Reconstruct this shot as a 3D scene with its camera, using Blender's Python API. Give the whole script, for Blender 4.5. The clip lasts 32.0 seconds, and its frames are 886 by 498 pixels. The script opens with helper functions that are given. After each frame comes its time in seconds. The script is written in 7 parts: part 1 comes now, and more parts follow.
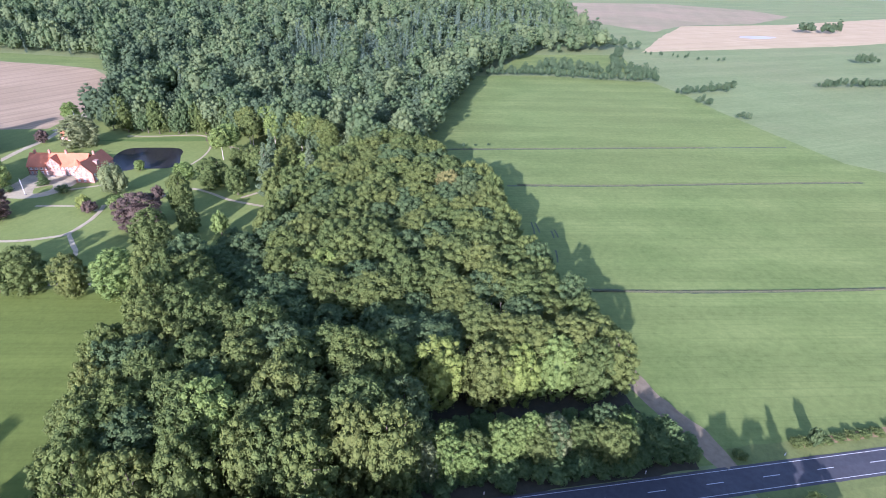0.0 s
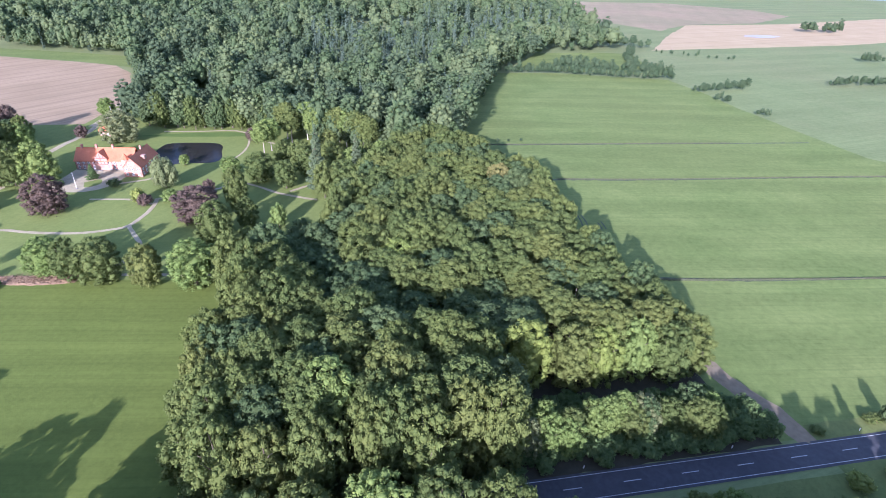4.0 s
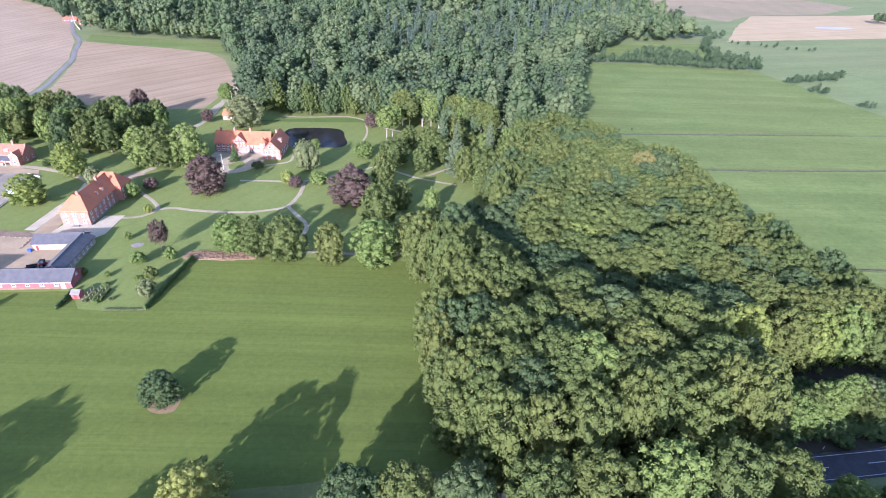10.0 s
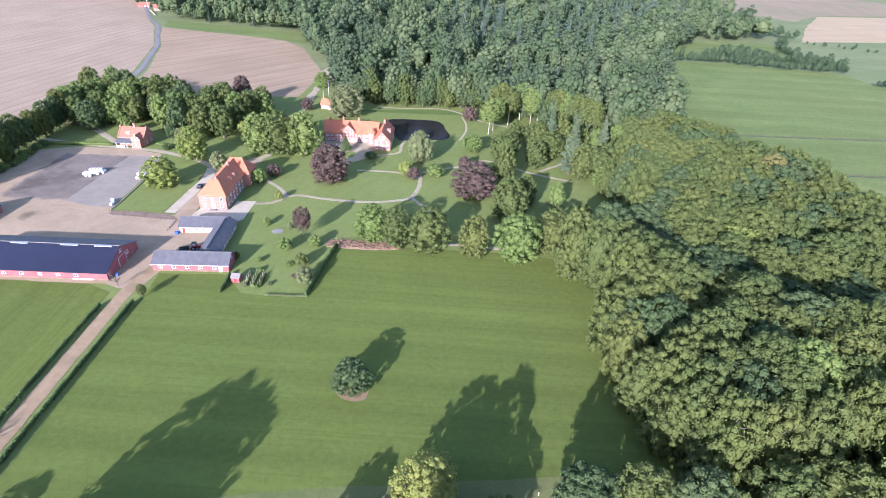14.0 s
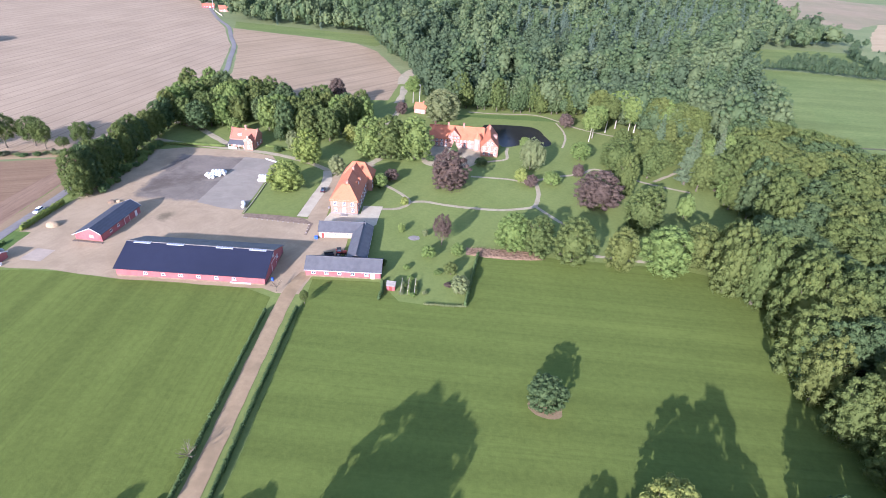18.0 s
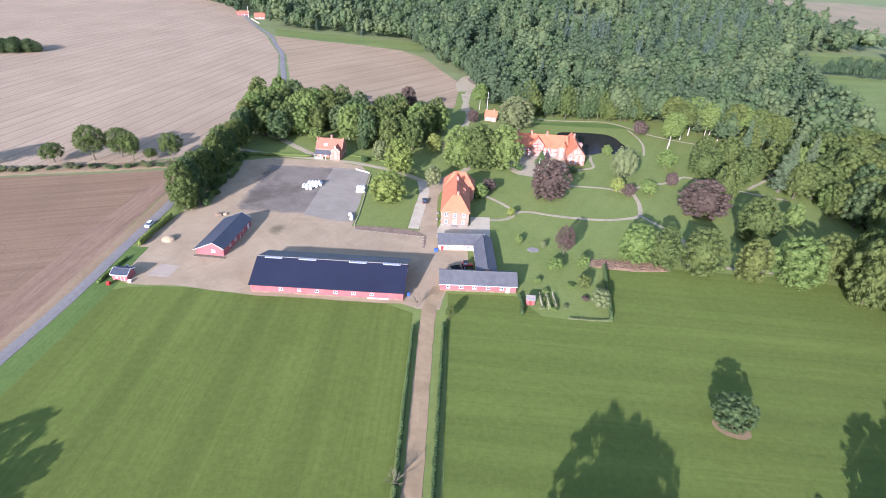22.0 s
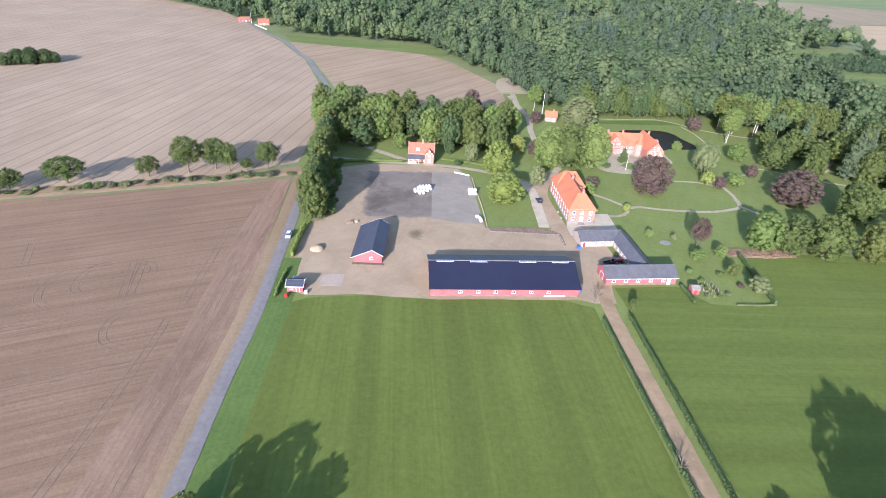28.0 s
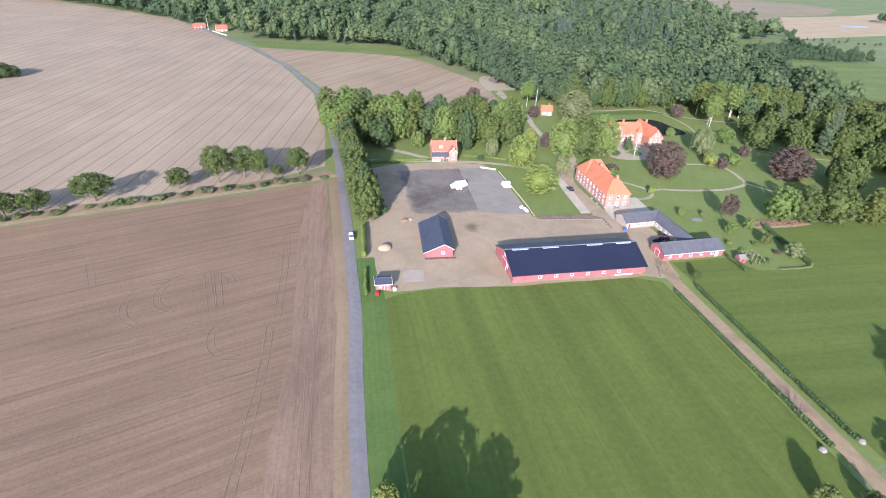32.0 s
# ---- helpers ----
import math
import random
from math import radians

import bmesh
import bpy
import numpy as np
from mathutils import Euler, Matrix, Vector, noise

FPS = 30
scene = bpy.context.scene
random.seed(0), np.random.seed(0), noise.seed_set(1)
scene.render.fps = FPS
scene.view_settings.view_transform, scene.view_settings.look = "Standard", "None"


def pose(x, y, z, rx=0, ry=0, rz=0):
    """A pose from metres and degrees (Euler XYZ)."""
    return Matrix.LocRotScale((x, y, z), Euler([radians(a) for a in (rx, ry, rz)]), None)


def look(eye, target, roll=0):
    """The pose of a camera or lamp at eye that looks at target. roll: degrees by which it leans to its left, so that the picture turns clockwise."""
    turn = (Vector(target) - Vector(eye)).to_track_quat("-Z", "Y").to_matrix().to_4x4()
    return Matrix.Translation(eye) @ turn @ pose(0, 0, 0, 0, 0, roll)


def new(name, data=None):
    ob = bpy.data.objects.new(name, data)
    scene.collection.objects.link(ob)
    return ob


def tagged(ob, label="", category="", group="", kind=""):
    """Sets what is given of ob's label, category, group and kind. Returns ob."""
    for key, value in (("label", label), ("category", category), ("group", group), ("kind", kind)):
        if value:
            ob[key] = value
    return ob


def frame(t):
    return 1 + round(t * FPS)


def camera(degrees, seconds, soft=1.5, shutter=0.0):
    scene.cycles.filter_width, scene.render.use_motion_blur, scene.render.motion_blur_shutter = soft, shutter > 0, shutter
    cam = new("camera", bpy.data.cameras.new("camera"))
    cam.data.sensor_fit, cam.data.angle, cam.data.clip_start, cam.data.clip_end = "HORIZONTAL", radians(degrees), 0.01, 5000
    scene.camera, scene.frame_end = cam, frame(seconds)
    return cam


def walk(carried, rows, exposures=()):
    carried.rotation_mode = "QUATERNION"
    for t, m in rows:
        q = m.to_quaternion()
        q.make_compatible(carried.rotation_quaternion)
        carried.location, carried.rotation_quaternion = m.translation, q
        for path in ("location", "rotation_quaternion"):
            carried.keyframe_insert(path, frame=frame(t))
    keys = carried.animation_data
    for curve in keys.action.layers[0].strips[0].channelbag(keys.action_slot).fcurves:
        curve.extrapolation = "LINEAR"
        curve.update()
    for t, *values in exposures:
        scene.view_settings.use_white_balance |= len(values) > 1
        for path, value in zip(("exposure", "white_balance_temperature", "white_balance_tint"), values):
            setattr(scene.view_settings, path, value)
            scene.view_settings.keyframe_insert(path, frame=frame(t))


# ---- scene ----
cam = camera(79.5, 32.0, 0.95)
METRES, EYE, TILT, LEAN, TURN = 330.0, 110.0, -90.0, -10.6, 0.0
ROWS = [
    (0.0, 0.0, 0.0, 0.0, 8.64, 59.7, 5.1),
    (0.5, -0.0085, -0.0012, -0.0014, 8.56, 59.71, 5.21),
    (1.0, -0.018, -0.0026, -0.0031, 8.45, 59.74, 5.27),
    (1.5, -0.0271, -0.0039, -0.0046, 8.43, 59.74, 5.32),
    (2.0, -0.0378, -0.0054, -0.0062, 8.36, 59.73, 5.4),
    (2.5, -0.0476, -0.0067, -0.0076, 8.35, 59.69, 5.43),
    (3.0, -0.0585, -0.0083, -0.0093, 8.35, 59.67, 5.86),
    (3.5, -0.069, -0.0098, -0.0105, 8.36, 59.63, 5.93),
    (5.5, -0.1162, -0.0167, -0.0151, 8.51, 59.39, 5.49),
    (6.0, -0.1294, -0.0186, -0.0161, 8.55, 59.31, 5.24),
    (6.5, -0.1422, -0.0202, -0.0164, 8.56, 59.21, 5.03),
    (7.0, -0.1562, -0.0218, -0.0169, 8.62, 59.17, 4.8),
    (7.5, -0.1699, -0.0236, -0.0171, 8.59, 59.11, 4.59),
    (8.0, -0.1849, -0.0256, -0.0167, 8.59, 59.02, 4.38),
    (8.5, -0.1992, -0.0275, -0.0163, 8.57, 58.94, 4.18),
    (9.0, -0.2152, -0.0292, -0.0156, 8.49, 58.9, 3.94),
    (9.5, -0.2299, -0.0315, -0.0144, 8.5, 58.79, 3.69),
    (10.0, -0.2464, -0.0335, -0.0131, 8.46, 58.73, 3.36),
    (10.5, -0.2616, -0.0357, -0.012, 8.49, 58.63, 3.05),
    (11.0, -0.2784, -0.0376, -0.011, 8.44, 58.57, 2.62),
    (11.5, -0.2942, -0.0398, -0.01, 8.38, 58.45, 2.28),
    (12.0, -0.3115, -0.042, -0.0089, 8.28, 58.36, 1.94),
    (12.5, -0.3276, -0.0441, -0.0079, 8.18, 58.25, 1.58),
    (13.0, -0.3449, -0.0464, -0.0067, 8.05, 58.14, 1.17),
    (13.5, -0.3612, -0.0486, -0.0056, 7.93, 58.1, 0.77),
    (14.0, -0.379, -0.0508, -0.0045, 7.71, 58.09, 0.39),
    (14.5, -0.3952, -0.053, -0.0035, 7.61, 58.09, 0.04),
    (16.5, -0.4642, -0.0634, 0.0019, 7.36, 58.08, -1.24),
    (17.0, -0.482, -0.0661, 0.0035, 7.38, 58.19, -1.53),
    (17.5, -0.4981, -0.0682, 0.0049, 7.38, 58.29, -1.72),
    (18.0, -0.5152, -0.0706, 0.0067, 7.42, 58.33, -1.82),
    (18.5, -0.5312, -0.0729, 0.0083, 7.43, 58.37, -1.9),
    (19.0, -0.5486, -0.0754, 0.01, 7.51, 58.44, -1.86),
    (19.5, -0.5647, -0.0776, 0.0114, 7.55, 58.5, -1.83),
    (20.0, -0.5817, -0.0798, 0.0127, 7.61, 58.59, -1.83),
    (20.5, -0.5974, -0.0825, 0.014, 7.63, 58.62, -1.76),
    (21.0, -0.6152, -0.0848, 0.0152, 7.64, 58.71, -1.66),
    (21.5, -0.6309, -0.0871, 0.0158, 7.65, 58.76, -1.61),
    (22.0, -0.6485, -0.09, 0.0166, 7.67, 58.8, -1.45),
    (22.5, -0.6646, -0.092, 0.0167, 7.67, 58.89, -1.34),
    (23.0, -0.6822, -0.0945, 0.0167, 7.66, 58.92, -1.23),
    (23.5, -0.6981, -0.0967, 0.0166, 7.62, 58.94, -1.14),
    (24.0, -0.7161, -0.0994, 0.0163, 7.59, 58.97, -0.96),
    (24.5, -0.7324, -0.1018, 0.0159, 7.58, 59.0, -0.69),
    (25.0, -0.7498, -0.1045, 0.0152, 7.58, 59.0, -0.43),
    (25.5, -0.7665, -0.107, 0.0144, 7.56, 59.02, -0.09),
    (27.5, -0.8348, -0.1175, 0.0116, 7.59, 59.06, 2.89),
    (28.0, -0.8523, -0.1201, 0.0111, 7.62, 59.09, 3.91),
    (28.5, -0.8688, -0.1225, 0.0107, 7.65, 59.11, 4.73),
    (29.0, -0.8866, -0.1249, 0.0103, 7.68, 59.11, 5.66),
    (29.5, -0.9029, -0.1272, 0.0101, 7.73, 59.12, 6.62),
    (30.0, -0.9205, -0.1296, 0.0098, 7.78, 59.14, 7.73),
    (30.5, -0.9367, -0.1321, 0.0097, 7.82, 59.15, 8.71),
    (31.0, -0.9539, -0.1348, 0.0095, 7.85, 59.18, 9.6),
    (31.5, -0.9703, -0.1371, 0.0096, 7.88, 59.21, 10.48),
    (32.0, -0.9877, -0.1395, 0.0093, 7.93, 59.27, 11.69),
]
walk(cam, [(t, pose(0, 0, EYE, TILT, LEAN, TURN) @ pose(METRES * x, METRES * y, METRES * z, 90 + pitch, roll, yaw)) for t, x, y, z, yaw, pitch, roll in ROWS], [(0.0, 1.74, 5080, 37), (14.0, 1.66, 5160, 34), (32.0, 1.42, 5300, 27)])

# ---- world, sun and exposure ----
world = bpy.data.worlds.new("sky_world")
scene.world = world
world.use_nodes = True
wn = world.node_tree
bg = wn.nodes["Background"]
sky = wn.nodes.new("ShaderNodeTexSky")
sky.sky_type, sky.sun_disc = "NISHITA", False
sky.sun_elevation, sky.sun_rotation = radians(19.5), radians(204)
sky.air_density, sky.dust_density, sky.ozone_density = 1.3, 1.0, 1.0
wn.links.new(sky.outputs[0], bg.inputs[0])
bg.inputs[1].default_value = 0.124
sun = new("sun", bpy.data.lights.new("sun", "SUN"))
sun.data.energy, sun.data.angle, sun.data.color = 4.55, radians(0.6), (1.0, 0.925, 0.81)
SUN_WAY = Vector((0.407 * math.cos(radians(19.5)), 0.9135 * math.cos(radians(19.5)), -math.sin(radians(19.5))))
sun.matrix_world = look((-60, -120, 200), Vector((-60, -120, 200)) + SUN_WAY)

# ---- materials ----
def srgb(r, g, b):
    return tuple((v / 255 / 12.92) if v < 10 else ((v / 255 + 0.055) / 1.055) ** 2.4 for v in (r, g, b)) + (1.0,)


class Nodes:
    """A small helper round one node tree."""

    def __init__(self, name, rough=0.9, metal=0.0, spec=0.3):
        self.m = bpy.data.materials.new(name)
        self.m.use_nodes = True
        self.t = self.m.node_tree
        self.b = self.t.nodes["Principled BSDF"]
        self.b.inputs["Roughness"].default_value = rough
        self.b.inputs["Metallic"].default_value = metal
        self.b.inputs["Specular IOR Level"].default_value = spec
        self.co = self.node("ShaderNodeTexCoord").outputs["Object"]

    def node(self, kind, **inputs):
        n = self.t.nodes.new(kind)
        for k, v in inputs.items():
            self.put(n, k.replace("_", " "), v)
        return n

    def put(self, n, k, v):
        if isinstance(v, bpy.types.NodeSocket):
            self.t.links.new(v, n.inputs[k])
        else:
            n.inputs[k].default_value = v

    def place(self, rot=0.0, sx=1.0, sy=1.0, sz=1.0):
        n = self.node("ShaderNodeMapping", Vector=self.co)
        n.inputs["Rotation"].default_value = (0, 0, radians(rot))
        s = self.node("ShaderNodeMapping", Vector=n.outputs[0])
        s.inputs["Scale"].default_value = (sx, sy, sz)
        return s.outputs[0]

    def noise(self, scale, detail=4.0, rough=0.6, vec=None, distort=0.0):
        n = self.node("ShaderNodeTexNoise", Vector=vec or self.co, Scale=scale, Detail=detail, Roughness=rough, Distortion=distort)
        return n.outputs["Fac"]

    def wave(self, scale, rot=0.0, distort=2.0, dscale=0.3, vec=None):
        n = self.node("ShaderNodeTexWave", Vector=vec or self.place(rot), Scale=scale, Distortion=distort, Detail=2.0)
        n.inputs["Detail Scale"].default_value = dscale
        return n.outputs["Fac"]

    def ramp(self, fac, lo, hi):
        n = self.node("ShaderNodeMapRange", Value=fac)
        n.inputs["From Min"].default_value, n.inputs["From Max"].default_value = lo, hi
        return n.outputs[0]

    def mix(self, fac, a, b):
        n = self.t.nodes.new("ShaderNodeMix")
        n.data_type = "RGBA"
        for k, v in ((0, fac), (6, a), (7, b)):
            if isinstance(v, bpy.types.NodeSocket):
                self.t.links.new(v, n.inputs[k])
            else:
                n.inputs[k].default_value = v
        return n.outputs[2]

    def times(self, a, b):
        n = self.t.nodes.new("ShaderNodeMath")
        n.operation = "MULTIPLY"
        for k, v in ((0, a), (1, b)):
            if isinstance(v, bpy.types.NodeSocket):
                self.t.links.new(v, n.inputs[k])
            else:
                n.inputs[k].default_value = v
        return n.outputs[0]

    def done(self, colour, bump=None, strength=0.3, depth=0.05):
        self.put(self.b, "Base Color", colour)
        if bump is not None:
            n = self.node("ShaderNodeBump", Height=bump)
            n.inputs["Strength"].default_value, n.inputs["Distance"].default_value = strength, depth
            self.t.links.new(n.outputs[0], self.b.inputs["Normal"])
        return self.m


def plain(name, a, b, scale=3.0, rough=0.8, metal=0.0, coarse=0.25, bump=0.3, spec=0.3):
    """A worn surface: fine grain and broad stains between two colours."""
    n = Nodes(name, rough, metal, spec)
    f, g = n.noise(scale, 6), n.noise(scale * coarse, 3)
    c = n.mix(n.ramp(f, 0.3, 0.7), a, b)
    d = tuple(v * 0.78 for v in a[:3]) + (1.0,)
    return n.done(n.mix(n.ramp(g, 0.5, 0.8), c, d), f, bump, 0.02)


def shade(c, k):
    return tuple(min(1.0, v * k) for v in c[:3]) + (1.0,)


def grass(name, a, b, c, rot, stripe, amount, fine=0.6, swath=None, edge=(0.3, 0.75)):
    """Grass: fine tufts, broad patches, and the strips and wheel lines left by the mower."""
    n = Nodes(name, 0.95, 0, 0.1)
    tuft, patch_, broad = n.noise(fine, 8, 0.75), n.noise(0.03, 6, 0.68), n.noise(0.008, 4, 0.6)
    col = n.mix(n.ramp(patch_, 0.35, 0.68), a, b)
    col = n.mix(n.times(n.ramp(broad, 0.42, 0.66), 0.8), col, c)
    w = n.wave(stripe, rot, 1.6, 0.03)
    col = n.mix(n.times(n.ramp(w, *edge), amount), col, shade(a, 0.68))
    if swath:
        s = n.noise(1.0, 5, 0.7, n.place(rot, swath, 0.006, 1))
        col = n.mix(n.times(n.ramp(s, 0.45, 0.66), 0.42), col, shade(a, 0.62))
        col = n.mix(n.times(n.ramp(s, 0.47, 0.28), 0.22), col, shade(b, 1.22))
        lines = n.noise(1.0, 3, 0.6, n.place(rot, 1.1, 0.012, 1))
        col = n.mix(n.times(n.ramp(lines, 0.5, 0.64), 0.34), col, shade(a, 0.62))
    clump = n.noise(0.13, 6, 0.7, None, 0.6)
    col = n.mix(n.times(n.ramp(clump, 0.52, 0.72), 0.4), col, shade(a, 0.7))
    blades = n.mix(n.ramp(tuft, 0.35, 0.75), shade(a, 0.66), shade(b, 1.25))
    return n.done(n.mix(0.3, col, blades), tuft, 0.7, 0.12)


def soil(name, a, b, c, rot, tram, tram_width, force=0.5, churned=0.0, lined=1.0):
    """Bare field: clods, broad damp patches, drill rows and the lines that the machines left."""
    n = Nodes(name, 0.97, 0, 0.08)
    clod, patch_ = n.noise(0.9, 8, 0.75), n.noise(0.02, 5, 0.62)
    col = n.mix(n.ramp(patch_, 0.36, 0.66), a, b)
    streak = n.noise(1.0, 5, 0.7, n.place(rot, 0.4, 0.05 if churned else 0.006, 1), churned)
    col = n.mix(n.times(n.ramp(streak, 0.45, 0.7), 0.65 * lined), col, c)
    pale = n.noise(1.0, 6, 0.7, n.place(rot, 0.13, 0.05 if churned else 0.01, 1), churned)
    col = n.mix(n.times(n.ramp(pale, 0.52, 0.7), 0.45), col, shade(b, 1.18))
    w = n.wave(tram, rot, 2.2, 0.02)
    col = n.mix(n.times(n.ramp(w, tram_width, 1.0), force), col, shade(c, 0.62))
    rows_ = n.noise(1.0, 3, 0.6, n.place(rot, 1.3, 0.01, 1), churned)
    col = n.mix(n.times(n.ramp(rows_, 0.48, 0.64), 0.26 * lined), col, shade(c, 0.72))
    col = n.mix(n.times(n.ramp(clod, 0.45, 0.75), 0.4), col, shade(a, 0.6))
    return n.done(col, clod, 0.8, 0.12)


def trodden(name, a, b, c, rot, worn=None):
    """Trodden yard ground: grit, damp stains, the sweeps of turning wheels and, if given, a zone of another surface that frays into it."""
    n = Nodes(name, 0.96, 0, 0.1)
    grit, stain, sweep = n.noise(1.6, 8, 0.75), n.noise(0.09, 6, 0.7, None, 0.8), n.noise(1.0, 5, 0.7, n.place(rot, 0.4, 0.05, 1), 2.5)
    blot = n.noise(0.05, 6, 0.66, None, 0.5)

    def surface(a, b, c, k):
        col = n.mix(n.ramp(stain, 0.36, 0.64), a, b)
        col = n.mix(n.times(n.ramp(blot, 0.5, 0.68), k), col, c)
        return n.mix(n.times(n.ramp(sweep, 0.5, 0.72), 0.26), col, c)

    col = surface(a, b, c, 0.6)
    if worn:
        x0, x1, y0, y1, fray, other = worn
        xyz = n.node("ShaderNodeSeparateXYZ", Vector=n.co)
        shift = n.times(n.ramp(n.noise(0.12, 6, 0.7), 0.25, 0.75), fray)
        mask = 1.0
        for axis, lo, hi in ((0, x0, x1), (1, y0, y1)):
            for edge, way in ((lo, 1), (hi, -1)):
                at = n.node("ShaderNodeMath")
                n.put(at, 0, xyz.outputs[axis])
                n.t.links.new(n.times(shift, -way), at.inputs[1])
                mask = n.times(n.ramp(at.outputs[0], edge - way * 0.6, edge + way * fray * 0.35), mask)
        col = n.mix(mask, col, surface(*other, 0.85))
    col = n.mix(n.times(n.ramp(grit, 0.45, 0.75), 0.25), col, shade(a, 0.75))
    return n.done(col, grit, 0.6, 0.04)


def leaf(name, dark, light, warm=None, far=False):
    """Foliage: each leaf spray and each tree a little different, light shining through."""
    n = Nodes(name, 0.75, 0, 0.1)
    isle = n.node("ShaderNodeNewGeometry").outputs["Random Per Island"]
    tree = n.node("ShaderNodeObjectInfo").outputs["Random"]
    lump = n.noise(0.35, 3)
    dark, light = tuple(v * 1.38 for v in dark[:3]) + (1.0,), tuple(v * 1.1 for v in light[:3]) + (1.0,)
    tone = n.noise(0.11, 2) if far else isle
    col = n.mix(n.ramp(tone, 0.34, 0.66) if far else n.ramp(tone, -0.55, 1.55), dark, light)
    if far:
        col = n.mix(n.times(isle, 0.28), col, tuple(v * 0.72 for v in dark[:3]) + (1.0,))
    col = n.mix(n.times(n.ramp(lump, 0.4, 0.7), 0.5), col, tuple(v * 0.7 for v in dark[:3]) + (1.0,))
    col = n.mix(n.times(n.ramp(tree, 0.35, 1.0), 0.5), col, warm or tuple(min(1, v * 1.25) for v in light[:3]) + (1.0,))
    n.put(n.b, "Base Color", col)
    tr = n.node("ShaderNodeBsdfTranslucent", Color=col)
    mx = n.node("ShaderNodeMixShader", Fac=0.5 if far else 0.42)
    n.t.links.new(n.b.outputs[0], mx.inputs[1])
    n.t.links.new(tr.outputs[0], mx.inputs[2])
    n.t.links.new(mx.outputs[0], n.t.nodes["Material Output"].inputs[0])
    return n.m


def roofing(name, a, b, row, rough=0.75, spec=0.3):
    """Roof covering in courses, weathered."""
    n = Nodes(name, rough, 0, spec)
    f, g = n.noise(1.8, 6, 0.7), n.noise(0.25, 4)
    w = n.node("ShaderNodeTexWave", Vector=n.co, Scale=row, Distortion=0.4)
    w.bands_direction = "Z"
    col = n.mix(n.ramp(f, 0.3, 0.72), a, b)
    col = n.mix(n.times(n.ramp(g, 0.48, 0.75), 0.55), col, tuple(v * 0.6 for v in a[:3]) + (1.0,))
    col = n.mix(n.times(w.outputs["Fac"], 0.25), col, tuple(v * 0.55 for v in a[:3]) + (1.0,))
    return n.done(col, w.outputs["Fac"], 0.5, 0.04)


def brickwork(name, a, b, mortar):
    n = Nodes(name, 0.88, 0, 0.2)
    t = n.node("ShaderNodeTexBrick", Scale=1.0)
    s = n.node("ShaderNodeSeparateXYZ", Vector=n.co)
    a_ = n.node("ShaderNodeMath")
    n.t.links.new(s.outputs[0], a_.inputs[0])
    n.t.links.new(s.outputs[1], a_.inputs[1])
    k = n.node("ShaderNodeCombineXYZ", X=a_.outputs[0], Y=s.outputs[2])
    n.put(t, "Vector", k.outputs[0])
    t.inputs["Color1"].default_value, t.inputs["Color2"].default_value, t.inputs["Mortar"].default_value = a, b, mortar
    t.inputs["Brick Width"].default_value, t.inputs["Row Height"].default_value, t.inputs["Mortar Size"].default_value = 0.24, 0.07, 0.008
    g = n.noise(0.5, 5)
    return n.done(n.mix(n.times(n.ramp(g, 0.45, 0.8), 0.5), t.outputs["Color"], tuple(v * 0.7 for v in a[:3]) + (1.0,)), g, 0.2, 0.02)


GRASS_LAWN = grass("mown_field_grass", srgb(88, 99, 42), srgb(99, 109, 49), srgb(82, 93, 39), 0, 0.0135, 0.6, swath=0.13, edge=(0.72, 0.98))
GRASS_EAST = grass("mown_field_grass_east", srgb(89, 101, 44), srgb(100, 110, 50), srgb(84, 96, 42), 93, 0.026, 0.35, swath=0.13)
GRASS_PARK = grass("park_grass", srgb(100, 112, 56), srgb(115, 124, 67), srgb(107, 116, 61), 30, 0.05, 0.1)
GRASS_MEADOW = grass("meadow_grass", srgb(92, 108, 55), srgb(118, 128, 72), srgb(107, 114, 63), 92, 0.012, 0.25, 0.4, swath=0.05)
GRASS_DRY = grass("dry_field_edge", srgb(128, 109, 81), srgb(144, 124, 95), srgb(118, 102, 74), 5, 0.05, 0.1, 0.9)
GRASS_ROUGH = grass("rough_grass", srgb(80, 94, 50), srgb(104, 112, 62), srgb(112, 108, 68), 10, 0.05, 0.1, 0.9)
GRASS_PASTURE = grass("far_pasture_grass", srgb(106, 118, 74), srgb(118, 127, 82), srgb(120, 121, 82), 75, 0.008, 0.2, 0.3, swath=0.03)
GRASS_BRIGHT = grass("verge_grass", srgb(76, 95, 45), srgb(95, 111, 55), srgb(84, 100, 48), 2, 0.2, 0.15, 0.9)
SOIL_NEAR = soil("ploughed_soil", srgb(120, 99, 76), srgb(134, 111, 85), srgb(106, 87, 65), 71, 0.045, 0.93, 0.18)
SOIL_HEAD = soil("headland_soil", srgb(122, 101, 80), srgb(140, 116, 92), srgb(106, 86, 68), 3, 0.03, 0.85, 0.2, 1.6)
SOIL_FAR = soil("harrowed_soil", srgb(144, 127, 102), srgb(158, 140, 113), srgb(128, 110, 86), 11, 0.036, 0.955, 0.5, 0.0, 0.55)
STUBBLE = soil("stubble_soil", srgb(141, 123, 95), srgb(154, 135, 106), srgb(127, 109, 84), 40, 0.02, 0.92, 0.3)
STRAW = soil("pale_straw_soil", srgb(158, 140, 106), srgb(168, 150, 115), srgb(148, 130, 98), 70, 0.01, 0.95, 0.25)
MOOR = grass("brown_heath", srgb(132, 118, 92), srgb(146, 130, 102), srgb(112, 112, 78), 20, 0.01, 0.1)
ASPHALT = plain("grey_asphalt", srgb(106, 102, 95), srgb(120, 115, 107), 0.7, 0.85, 0, 0.08)
